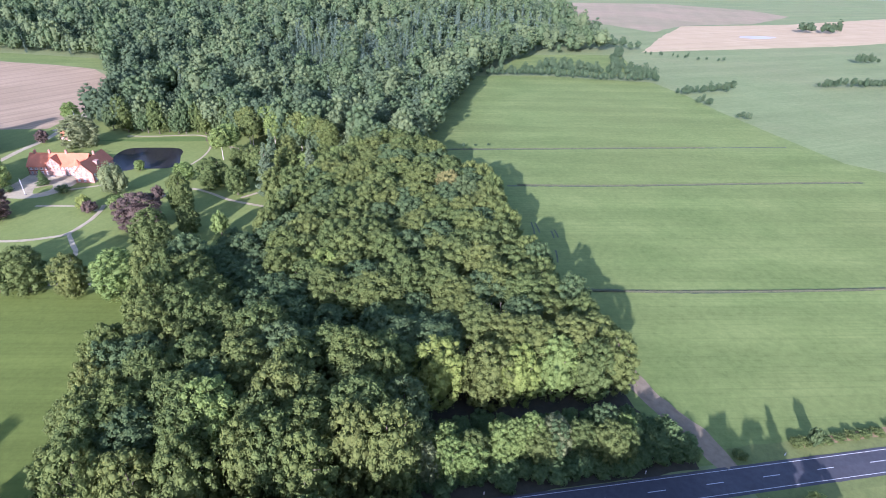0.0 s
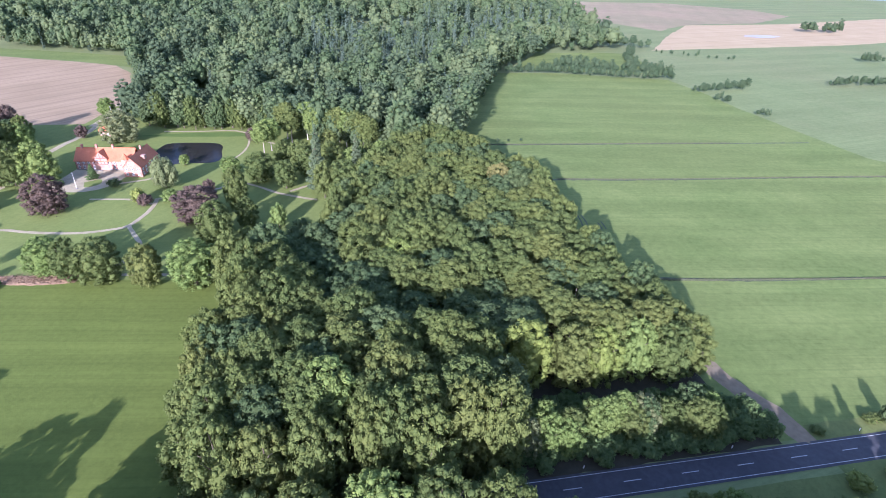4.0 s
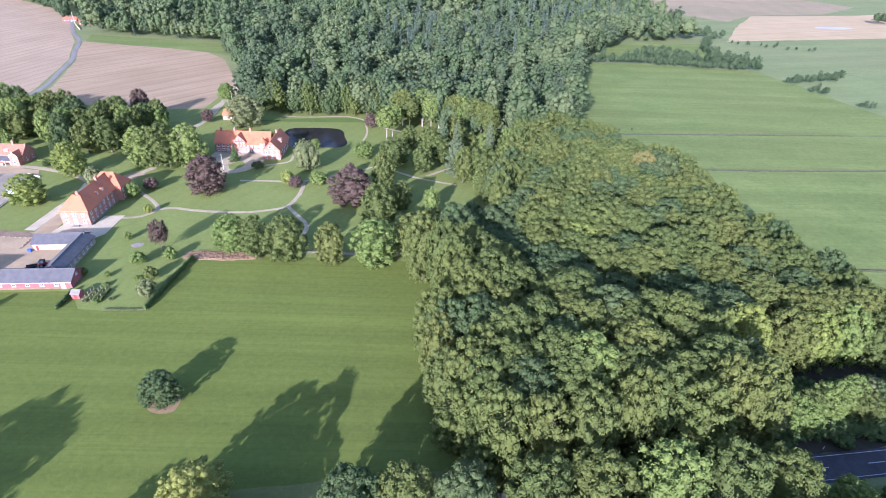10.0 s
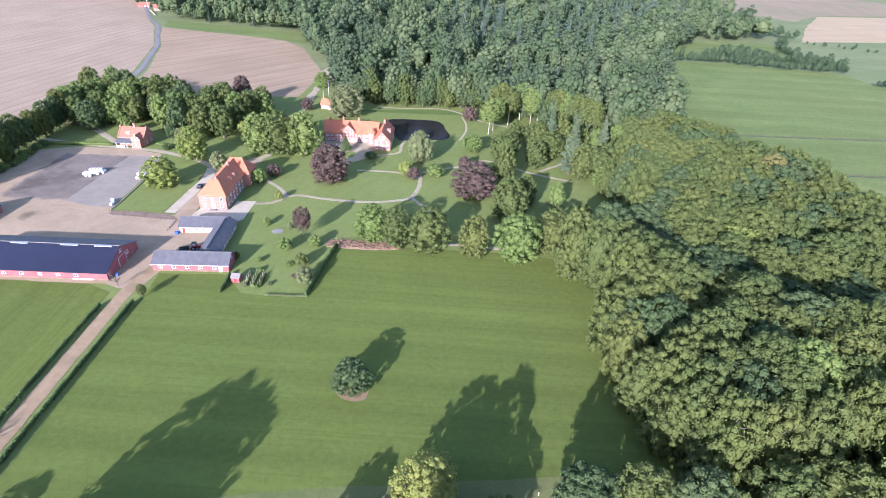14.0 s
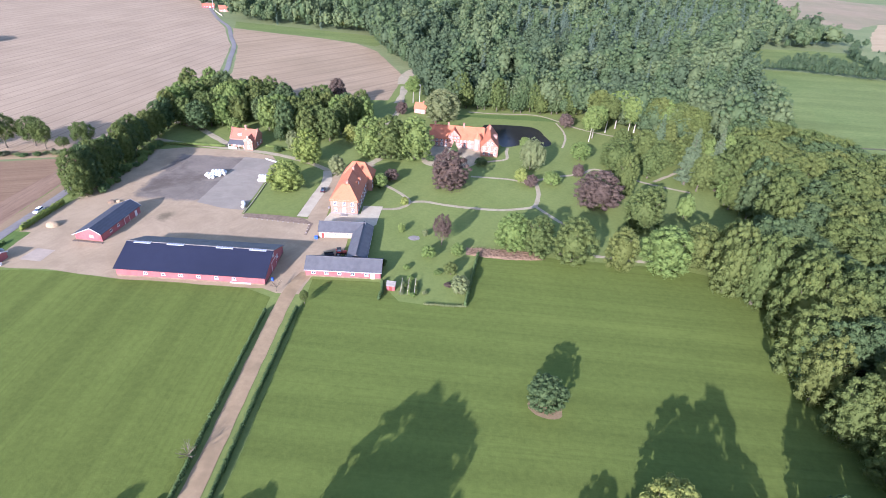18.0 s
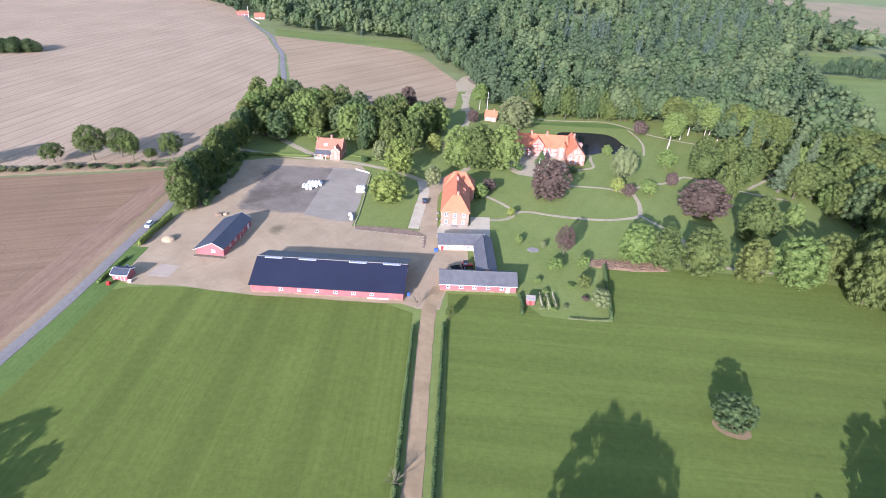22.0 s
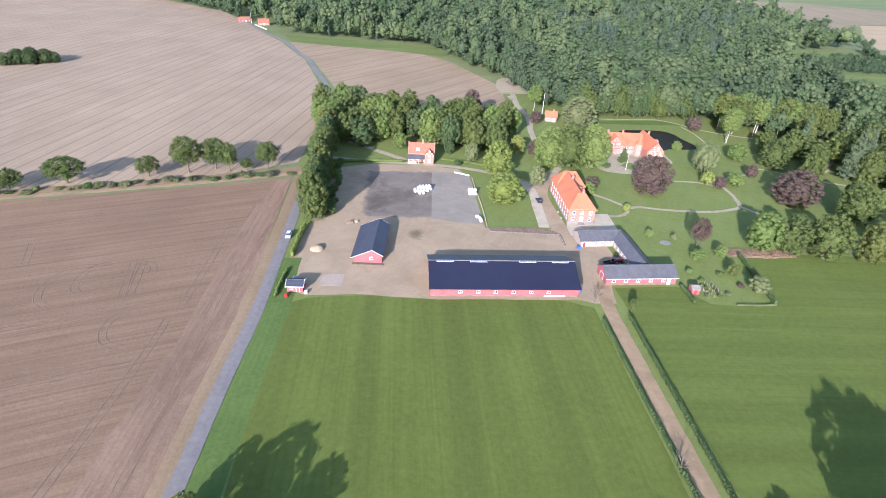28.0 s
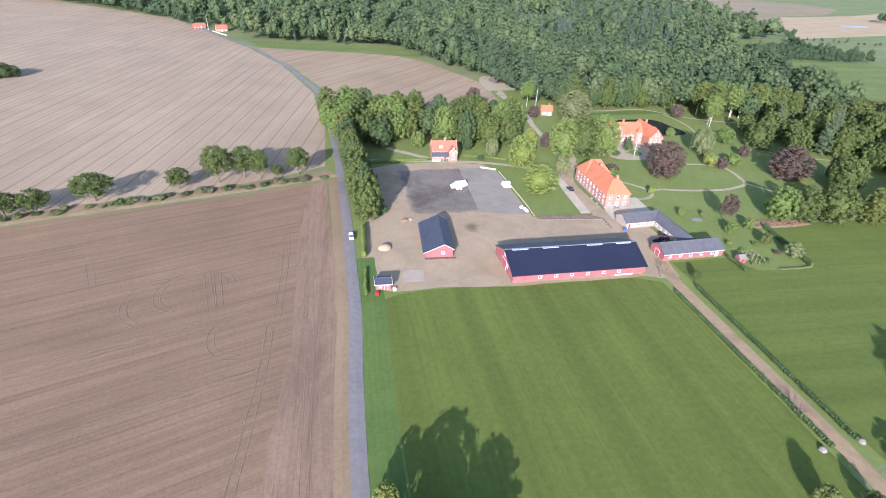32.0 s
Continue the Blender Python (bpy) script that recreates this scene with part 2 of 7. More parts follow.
ASPHALT_ROAD = plain("road_asphalt", srgb(54, 54, 56), srgb(66, 66, 68), 0.7, 0.8, 0, 0.08)
YARD_TONES = (srgb(144, 127, 99), srgb(157, 139, 110), srgb(126, 110, 86))
GRAVEL = trodden("yard_gravel", *YARD_TONES, 20)
STAINED = trodden("stained_gravel", *YARD_TONES, 20, (-283, -271, 171, 184, 6.0, (srgb(112, 100, 78), srgb(126, 113, 88), srgb(96, 86, 66))))
COURT_DARK = trodden("dark_court_surface", *YARD_TONES, 20, (-300, -260, 188.5, 240, 4.5, (srgb(106, 98, 86), srgb(120, 111, 98), srgb(80, 73, 64))))
COURT_PALE = trodden("pale_court_asphalt", srgb(127, 119, 104), srgb(140, 132, 115), srgb(112, 105, 92), 80)
DRIVE = plain("drive_gravel", srgb(134, 114, 83), srgb(149, 128, 94), 0.5, 0.95, 0, 0.2)
PATH = plain("path_gravel", srgb(142, 131, 103), srgb(159, 149, 119), 0.6, 0.95, 0, 0.2)
LIMEWASH = plain("old_limewash", srgb(142, 130, 114), srgb(156, 144, 128), 0.8, 0.85)
PALE_STONE = plain("pale_paving", srgb(161, 150, 124), srgb(176, 165, 138), 0.8, 0.8)
CONCRETE = plain("old_concrete", srgb(146, 132, 112), srgb(162, 148, 127), 0.7, 0.9)
RED_WOOD = plain("red_painted_boards", srgb(140, 79, 78), srgb(152, 91, 89), 1.5, 0.75)
WHITE = plain("white_paint", srgb(200, 196, 190), srgb(214, 210, 204), 2.0, 0.6)
WRAP = plain("white_bale_wrap", srgb(206, 206, 202), srgb(218, 218, 214), 2.0, 0.45)
GLASS = plain("window_glass", srgb(52, 60, 70), srgb(66, 74, 84), 0.8, 0.12, 0, 0.5, 0.02, 0.6)
BRICK = brickwork("red_brick", srgb(150, 102, 84), srgb(163, 115, 96), srgb(158, 130, 112))
PLASTER = plain("pink_plaster", srgb(154, 119, 103), srgb(168, 134, 117), 1.0, 0.85)
TIMBER = plain("oxide_red_timber", srgb(112, 52, 44), srgb(128, 66, 56), 2.0, 0.85)
TILE = roofing("orange_clay_tiles", srgb(166, 98, 66), srgb(180, 114, 79), 1.6)
TILE_OLD = roofing("weathered_red_tiles", srgb(150, 92, 70), srgb(163, 107, 83), 1.6)
SLATE = roofing("blue_grey_roof_sheets", srgb(57, 61, 69), srgb(69, 73, 81), 0.6, 0.6)
SOLAR = plain("navy_roof_panels", srgb(30, 32, 46), srgb(35, 37, 51), 0.4, 0.45, 0, 0.25, 0.05, 0.4)
FIBRE = roofing("weathered_fibre_cement", srgb(112, 108, 102), srgb(130, 126, 116), 0.5, 0.95, 0.08)
SLATE_GREY = plain("grey_fibre_cement", srgb(76, 76, 77), srgb(88, 88, 88), 0.6, 0.7, 0, 0.3, 0.3)
SKYLIGHT = plain("ridge_light_plastic", srgb(128, 134, 142), srgb(146, 152, 158), 1.5, 0.35)
THATCH = plain("grey_thatch", srgb(74, 68, 60), srgb(92, 85, 75), 1.2, 0.97)
STONE_GREY = plain("field_stone", srgb(112, 106, 98), srgb(140, 134, 124), 1.4, 0.9)
BARK = plain("grey_bark", srgb(84, 76, 64), srgb(112, 102, 86), 2.5, 0.95, 0, 0.3, 0.8)
BARK_PALE = plain("bleached_bark", srgb(150, 141, 126), srgb(172, 163, 147), 2.5, 0.9, 0, 0.3, 0.6)
EARTH = plain("dug_earth", srgb(104, 88, 70), srgb(128, 110, 90), 0.8, 0.97, 0, 0.3, 0.8)
LINE_PAINT = plain("grey_road_paint", srgb(150, 150, 148), srgb(172, 171, 168), 1.2, 0.7)
DIRT = plain("track_dirt", srgb(106, 95, 74), srgb(124, 112, 88), 0.5, 0.97, 0, 0.3, 0.6)
# flat grey in place of the sky mirrored by the far pond
POND_GREY = plain("grey_pond_surface", srgb(146, 142, 142), srgb(156, 152, 152), 0.05, 0.6)
BRUSH = plain("dry_brush", srgb(104, 84, 64), srgb(136, 112, 86), 1.3, 0.97, 0, 0.3, 0.9)
PRESSED = plain("pressed_soil", srgb(102, 85, 66), srgb(122, 101, 79), 0.5, 0.97)
# litter brown, darkened to stand for the black shade under the trees
LITTER_SHADED = plain("shaded_leaf_litter", srgb(46, 47, 34), srgb(62, 58, 42), 0.6, 0.97, 0, 0.2, 0.8)
RUBBER = plain("black_rubber", srgb(30, 30, 32), srgb(40, 40, 42), 3.0, 0.8)
WATER = plain("moat_water", srgb(34, 33, 32), srgb(42, 40, 37), 0.08, 0.2, 0, 0.5, 0.02, 0.05)
LAKE = plain("far_water", srgb(108, 124, 132), srgb(116, 132, 138), 0.01, 0.5, 0, 0.5, 0.02, 0.1)
CAR_BLACK = plain("black_car_paint", srgb(24, 26, 32), srgb(30, 32, 40), 1.0, 0.25, 0, 0.5, 0.02, 0.6)
CAR_WHITE = plain("white_car_paint", srgb(222, 224, 228), srgb(230, 232, 236), 1.0, 0.25, 0, 0.5, 0.02, 0.6)
RED_PAINT = plain("red_machine_paint", srgb(150, 34, 34), srgb(166, 44, 42), 1.0, 0.4)
BLUE = plain("blue_plastic", srgb(50, 84, 170), srgb(60, 94, 180), 1.0, 0.5)

LEAF_OAK = leaf("oak_leaves", srgb(71, 84, 45), srgb(97, 109, 59), srgb(105, 113, 60))
LEAF_BEECH = leaf("beech_leaves", srgb(75, 87, 45), srgb(103, 112, 59), srgb(110, 115, 61))
LEAF_DARK = leaf("dark_leaves", srgb(60, 77, 47), srgb(92, 107, 66), srgb(97, 109, 68))
LEAF_LIME = leaf("lime_leaves", srgb(84, 102, 52), srgb(118, 134, 72), srgb(124, 136, 74))
LEAF_YELLOW = leaf("yellowing_leaves", srgb(104, 114, 56), srgb(136, 144, 76), srgb(140, 142, 74))
LEAF_GOLD = leaf("autumn_leaves", srgb(98, 98, 56), srgb(124, 122, 72), srgb(122, 117, 70))
LEAF_CHESTNUT = leaf("chestnut_leaves", srgb(97, 111, 54), srgb(128, 138, 70), srgb(130, 138, 68))
LEAF_COPPER = leaf("copper_beech_leaves", srgb(78, 66, 58), srgb(104, 90, 78), srgb(100, 88, 75))
LEAF_FIR = leaf("conifer_needles", srgb(74, 90, 62), srgb(102, 116, 84), srgb(106, 116, 84))
LEAF_WILLOW = leaf("grey_green_leaves", srgb(92, 102, 66), srgb(124, 130, 86), srgb(122, 126, 84))
LEAF_HEDGE = leaf("hedge_leaves", srgb(58, 76, 44), srgb(94, 111, 66))
# far foliage: a slight blue-grey haze is mixed into these leaf colours
LEAF_WOOD_PALE = leaf("pale_hazed_wood_leaves", srgb(86, 101, 66), srgb(106, 120, 80), srgb(110, 122, 84), True)
LEAF_WOOD_DARK = leaf("dark_hazed_wood_leaves", srgb(66, 83, 57), srgb(88, 104, 74), srgb(92, 106, 76), True)
LEAF_WOOD = leaf("hazed_wood_leaves", srgb(76, 93, 61), srgb(98, 114, 76), srgb(104, 116, 80), True)
LEAF_SPRUCE = leaf("hazed_spruce_needles", srgb(74, 90, 72), srgb(100, 116, 96), srgb(102, 116, 96), True)
DITCH = plain("ditch_sedge", srgb(62, 72, 50), srgb(84, 92, 66), 0.3, 0.95, 0, 0.2)
REED = leaf("dry_reeds", srgb(70, 78, 56), srgb(110, 108, 82))

# ---- mesh helpers ----
def mesh_of(name, bm, material):
    me = bpy.data.meshes.new(name)
    bm.normal_update()
    bm.to_mesh(me)
    bm.free()
    for m in material if isinstance(material, (list, tuple)) else (material,):
        me.materials.append(m)
    return me


def part(name, bm, material, parent=None, label="", at=None):
    me = bm if isinstance(bm, bpy.types.Mesh) else mesh_of(name, bm, material)
    ob = new(name, me)
    if parent is not None:
        ob.parent = parent
    if at is not None:
        ob.matrix_basis = at
    if label:
        ob["label"] = label
    return ob


def empty(name, at, label, category, group=""):
    ob = new(name)
    ob.empty_display_size = 0.5
    ob.matrix_basis = at
    return tagged(ob, label, category, group)


def box(bm, x0, y0, z0, x1, y1, z1, bevel=0.0):
    r = bmesh.ops.create_cube(bm, size=1.0, matrix=Matrix.Translation(((x0 + x1) / 2, (y0 + y1) / 2, (z0 + z1) / 2)) @ Matrix.Diagonal((x1 - x0, y1 - y0, z1 - z0, 1)))
    if bevel:
        es = {e for v in r["verts"] for e in v.link_edges}
        bmesh.ops.bevel(bm, geom=list(es), offset=bevel, segments=2, affect="EDGES", profile=0.5)
    return r["verts"]


def boxes(*dims, bevel=0.0):
    bm = bmesh.new()
    for d in dims:
        box(bm, *d, bevel=bevel)
    return bm


def solid(bm, bottom, top):
    """A closed block between two rings of the same count."""
    a, b = [bm.verts.new(p) for p in bottom], [bm.verts.new(p) for p in top]
    n = len(a)
    bm.faces.new(a[::-1])
    bm.faces.new(b)
    for i in range(n):
        bm.faces.new((a[i], a[(i + 1) % n], b[(i + 1) % n], b[i]))


def slab(bm, ring, thick):
    """A roof plane: a flat ring given thickness downwards."""
    solid(bm, [Vector(p) - Vector((0, 0, thick)) for p in ring], ring)


def tube(bm, a, b, ra, rb, sides=7):
    a, b = Vector(a), Vector(b)
    q = (b - a).to_track_quat("Z", "Y").to_matrix()
    ring = [q @ Vector((math.cos(6.2832 * i / sides), math.sin(6.2832 * i / sides), 0)) for i in range(sides)]
    solid(bm, [a + r * ra for r in ring], [b + r * rb for r in ring])


def smooth_line(pts, step=3.0):
    """A Catmull-Rom line through the points, cut at even steps."""
    p = [Vector(q) for q in pts]
    p = [p[0] * 2 - p[1]] + p + [p[-1] * 2 - p[-2]]
    out = []
    for i in range(1, len(p) - 2):
        n = max(2, int((p[i + 1] - p[i]).length / step))
        for k in range(n):
            t = k / n
            out.append(0.5 * (2 * p[i] + (p[i + 1] - p[i - 1]) * t + (2 * p[i - 1] - 5 * p[i] + 4 * p[i + 1] - p[i + 2]) * t * t + (3 * p[i] - p[i - 1] - 3 * p[i + 1] + p[i + 2]) * t ** 3))
    out.append(p[-2])
    return out


def wobble(x, y, scale, amount):
    return noise.noise(Vector((x * scale, y * scale, 3.1))) * amount


def patch(name, pts, z, material, label, category="ground", rough=0.6, step=4.0, curved=False):
    """A sheet of ground with a slightly uneven rim."""
    ring = []
    if curved:
        ring = smooth_line([(*p, 0) for p in pts] + [(*pts[0], 0)], step)[:-1]
    else:
        for i, p in enumerate(pts):
            a, b = Vector((*p, 0)), Vector((*pts[(i + 1) % len(pts)], 0))
            n = max(1, int((b - a).length / step))
            ring += [a.lerp(b, k / n) for k in range(n)]
    bm = bmesh.new()
    vs = []
    for p in ring:
        vs.append(bm.verts.new((p.x + wobble(p.x, p.y, 0.11, rough) + wobble(p.y, p.x, 0.6, rough * 0.4), p.y + wobble(p.y + 40, p.x, 0.11, rough) + wobble(p.x + 9, p.y, 0.6, rough * 0.4), z)))
    es = [bm.edges.new((vs[i], vs[(i + 1) % len(vs)])) for i in range(len(vs))]
    bmesh.ops.triangle_fill(bm, use_beauty=True, edges=es, normal=(0, 0, 1))
    for f in bm.faces:
        if f.normal.z < 0:
            f.normal_flip()
    return tagged(part(name, bm, material), label, category, kind="structure")


def ribbon_mesh(pts, width, z, rough=0.15, step=3.0, thick=0.0):
    line = smooth_line([(*p, 0) for p in pts], step)
    bm = bmesh.new()
    rows = []
    for i, p in enumerate(line):
        d = (line[min(i + 1, len(line) - 1)] - line[max(i - 1, 0)]).normalized()
        s = Vector((-d.y, d.x, 0))
        l = width / 2 + wobble(p.x, p.y, 0.3, rough)
        r = width / 2 + wobble(p.y, p.x + 50, 0.3, rough)
        rows.append([bm.verts.new(p + s * l + Vector((0, 0, z - 0.03))), bm.verts.new(p + Vector((0, 0, z + width * 0.008))), bm.verts.new(p - s * r + Vector((0, 0, z - 0.03)))])
    for a, b in zip(rows, rows[1:]):
        bm.faces.new((a[0], a[1], b[1], b[0]))
        bm.faces.new((a[1], a[2], b[2], b[1]))
    for f in bm.faces:
        f.normal_update()
        if f.normal.z < 0:
            f.normal_flip()
    return bm


def ribbon(name, pts, width, z, material, label, category="path", rough=0.15):
    return tagged(part(name, ribbon_mesh(pts, width, z, rough), material), label, category, kind="structure")

# ---- ground, fields and ways ----
def ground_sheet():
    bm = bmesh.new()
    bmesh.ops.create_grid(bm, x_segments=60, y_segments=60, size=4500, matrix=Matrix.Translation((0, 1000, 0)))
    return tagged(part("ground", bm, GRASS_PASTURE), "wide flat grey-green pasture land reaching the horizon", "ground", kind="structure")


def road_y(x):
    """The middle of the main road, which bends away in the west."""
    return 69.6 + 0.076 * x - 0.0016 * max(0.0, -140 - x) ** 2


ground_sheet()
patch("ground_meadow", [(58, 79), (170, 87), (420, 106), (380, 170), (276, 285), (258, 400), (257, 439), (247, 495), (143, 518), (70, 513), (48, 438), (20, 353), (4, 300), (0, 250), (0, 120)], 0.04, GRASS_MEADOW, "bright green mown meadow beside the wood", "meadow", 1.0)
patch("ground_meadow_far", [(100, 530), (250, 520), (268, 632), (210, 632), (150, 622)], 0.04, GRASS_MEADOW, "small bright green meadow between far hedges", "meadow", 1.5)
patch("ground_park", [(-330, 186), (-330, 380), (-262, 378), (-212, 400), (-150, 352), (20, 330), (70, 300), (70, 80), (-100, 66), (-330, 50)], 0.03, GRASS_PARK, "park lawn with scattered old trees", "lawn", 0.5)
patch("ground_lawn_west", [(-317.5, 38), (-223.5, 47), (-223, 132), (-232, 136), (-275, 136.4), (-290, 138.2), (-303, 138), (-311, 137), (-317, 134)], 0.07, GRASS_LAWN, "mown green field with faint mower strips", "field", 0.35)
patch("ground_lawn_east", [(-212.5, 49), (-150, 60), (-56, 72), (-60, 95), (-64, 105), (-62, 138), (-70, 158), (-85, 162), (-100, 163.5), (-130, 165), (-158, 165.5), (-163, 133.5), (-175, 133), (-184, 134), (-191, 143.5), (-212.5, 143)], 0.07, GRASS_EAST, "mown green field below the park with faint mower strips", "field", 0.35)
patch("ground_ploughed", [(-330.5, 44), (-329.5, 160), (-331, 228), (-365, 217), (-405, 207), (-441, 198), (-700, 120), (-760, 10)], 0.05, SOIL_NEAR, "bare brown ploughed field beside the lane", "field", 0.5)
patch("ground_headland", [(-330.4, 46), (-329.4, 160), (-330.9, 227), (-336, 226), (-341, 200), (-342, 120), (-349, 48)], 0.075, SOIL_HEAD, "darker turned headland along the lane", "field", 0.6)
patch("ground_harrowed", [(-331, 246), (-330, 300), (-337, 383), (-362, 474), (-378, 508), (-398, 554), (-420, 590), (-445, 640), (-500, 735), (-700, 900), (-1200, 1000), (-1400, 200), (-700, 135), (-441, 208), (-391, 221), (-360, 230)], 0.05, SOIL_FAR, "pale harrowed field with long machine tracks", "field", 0.8, 8)
patch("ground_stubble", [(-329, 388), (-356, 474), (-373, 508), (-388, 551), (-339, 538), (-300, 530), (-262, 516), (-240, 490), (-208, 408), (-212, 345), (-262, 340), (-326, 362)], 0.05, STUBBLE, "pale stubble field in front of the woods", "field", 0.8)
patch("ground_grass_strip", [(-388, 553), (-339, 539), (-300, 531), (-262, 517), (-244, 508), (-238, 520), (-250, 555), (-300, 567), (-340, 575), (-398, 586)], 0.06, GRASS_MEADOW, "green grass strip along the wood's edge", "grass")
patch("ground_straw_far", [(305, 656), (642, 738), (1300, 980), (1500, 1300), (1019, 1100), (700, 960), (480, 905), (400, 800)], 0.05, STRAW, "far pale straw-coloured field", "field", 3, 12)
patch("ground_moor", [(300, 900), (350, 905), (398, 830), (480, 912), (640, 960), (800, 1090), (780, 1200), (620, 1290), (400, 1260), (330, 1130)], 0.05, MOOR, "far brown heath", "heath", 6, 12)
patch("water_far", [(420, 1400), (700, 1520), (1700, 1640), (3000, 2200), (3000, 2600), (400, 2000)], 0.08, LAKE, "far grey-blue water near the horizon", "water", 6, 20)
patch("ground_pond_far", [(515, 792), (545, 786), (580, 806), (555, 814), (522, 806)], 0.08, POND_GREY, "small pond in the straw-coloured field", "pond", 2, 6, True)
patch("ground_south", [(-760, 0), (-760, 5), (-330, 38), (-100, 56), (420, 96), (420, -400), (-760, -400)], 0.02, GRASS_ROUGH, "rough grass south of the road", "grass", 0.6, 8)

# yard
patch("yard", [(-321, 143), (-312, 138.2), (-297, 138.8), (-275, 136.6), (-227, 136.2), (-222, 134), (-215, 134), (-213, 144), (-206, 150), (-206, 175), (-219, 182), (-250, 183), (-251, 234), (-256, 242), (-272, 246), (-298, 246), (-312, 240), (-316, 190), (-320, 160)], 0.10, GRAVEL, "pale sandy gravel farmyard", "yard", 0.6)
patch("court", [(-268, 238), (-256, 237), (-250.5, 234), (-250.0, 186), (-258, 186.5), (-270.5, 190)], 0.13, COURT_PALE, "pale grey asphalt riding court", "court", 0.5, 3)
patch("court_dark", [(-304, 187), (-305, 210), (-304, 241), (-266, 241.5), (-266.6, 215), (-269.3, 186)], 0.116, COURT_DARK, "dark worn cinder part of the court fraying into the gravel", "court", 0.3, 1.6)
patch("yard_stain", [(-289, 168), (-267, 168), (-267, 186), (-289, 186)], 0.108, STAINED, "dark oil-stained patch in the gravel beside the shed", "stain", 0.3, 3)
patch("paving_slab", [(-308.5, 143.4), (-301.2, 142.9), (-300.8, 149.8), (-307.2, 150.4)], 0.16, CONCRETE, "pale concrete slab in the gravel yard", "slab", 0.08)
patch("paving_gate", [(-217.6, 177.5), (-200, 177.5), (-197.2, 181), (-196.6, 196.5), (-204.6, 196), (-204.8, 188.8), (-216.4, 188.2), (-217.4, 184)], 0.17, PALE_STONE, "pale paving round the gatehouse", "paving", 0.25)
patch("green_court", [(-249.2, 184), (-229, 184.5), (-225.8, 219), (-235, 233), (-249, 234)], 0.14, GRASS_PARK, "lawn between the court and the gatehouse way", "lawn", 0.15)
patch("manor_forecourt", [(-183, 262), (-184, 247), (-178, 241.5), (-166, 241), (-158, 247), (-155, 256), (-154.5, 262), (-156, 271), (-170, 272), (-181, 271)], 0.09, PATH, "pale gravel forecourt before the manor", "forecourt", 0.3, 2, True)
patch("manor_bed", [(-171, 252), (-168, 246), (-163, 250), (-165, 256)], 0.12, GRASS_PARK, "small grass bed in the forecourt", "lawn", 0.2, 1.5, True)
patch("moat", [(-143, 274), (-145, 280), (-151, 284), (-153, 300), (-151, 308), (-144, 310), (-132, 310.5), (-123, 309), (-119, 304), (-117, 294), (-115, 285), (-117, 279.4), (-123, 277.6), (-133, 277.8), (-138, 275)], 0.07, WATER, "dark still water of the moat", "water", 0.4, 2.5, True)
patch("ground_bank", [(-176, 322), (-150, 327), (-116, 330), (-100, 318), (-108, 322), (-150, 321)], 0.07, GRASS_BRIGHT, "grass bank behind the moat", "grass", 0.5, 3, True)

patch("bare_ring", [(-147.6, 94), (-146, 92.2), (-143, 91.2), (-140.2, 91.8), (-139.2, 93.6), (-140, 97), (-147, 97)], 0.1, GRASS_DRY, "brown patch of bare earth round the single bush", "earth", 0.4, 1.5, True)
# lanes and paths
LANE = [(-327.3, 44), (-326.6, 72), (-325.6, 100), (-323.9, 130), (-323.6, 160), (-323.4, 185), (-323.8, 230), (-325, 270), (-327, 312), (-333, 383), (-346, 430), (-359, 474), (-374, 508), (-394, 555), (-418, 592), (-444, 640), (-475, 700)]
ribbon("verge_lane", [(x + 5.2, y) for x, y in LANE[:5]], 7.2, 0.1, GRASS_BRIGHT, "bright grass verge beside the lane", "verge", 0.5)
ribbon("verge_straw", [(x - 3.9, y) for x, y in LANE[:7]], 4.6, 0.09, GRASS_DRY, "dry strawy field edge along the lane", "verge", 0.35)
ribbon("road_lane", [(x - 0.4, y) for x, y in [(-328.4, -14), (-328, 15)] + LANE], 3.7, 0.16, ASPHALT, "narrow grey asphalt lane", "road")
MAIN = [(x, road_y(x)) for x in range(-500, 480, 20)]
main_road = ribbon("road_main", MAIN, 7.6, 0.16, ASPHALT_ROAD, "two-lane asphalt main road", "road")
for side in (-3.05, 3.05):
    part("edge_line", ribbon_mesh([(x, y + side) for x, y in MAIN], 0.16, 0.215, 0.01), LINE_PAINT, main_road, "white edge line")
dash = mesh_of("dash", boxes((-2.3, -0.09, 0, 2.3, 0.09, 0.012)), LINE_PAINT)
for i in range(-16, 14):
    x = 45.6 + 15.05 * i
    part("dash", dash, WHITE, main_road, "", pose(x, road_y(x), 0.222, 0, 0, 4.35))
ribbon("path_drive", [(-220.2, 44.5), (-219.5, 54), (-218.8, 72), (-218.7, 100), (-218.5, 121), (-218, 136), (-215.5, 146)], 4.3, 0.14, DRIVE, "straight brown gravel drive between hedges", "drive", 0.3)
ribbon("verge_track", [(-328, 238), (-345, 232), (-365, 226), (-405, 215), (-441, 206), (-560, 172)], 6.0, 0.1, GRASS_DRY, "rough dry grass strip beside the field track", "verge", 1.2)
ribbon("path_field_track", [(-326, 234), (-345, 227.5), (-365, 221), (-405, 210), (-441, 201), (-560, 168), (-700, 128)], 3.2, 0.11, DRIVE, "pale dirt track between the ploughed fields", "track", 0.6)
for name, off, w in (("verge_north", 6.2, 5.6), ("verge_south", -6.4, 6.0)):
    for x0, x1 in ((-420, -66), (84, 280)):
        ribbon(name, [(x, road_y(x) + off) for x in np.linspace(x0, x1, 18)], w, 0.1, GRASS_ROUGH, "rough grass verge along the main road", "verge", 0.5)
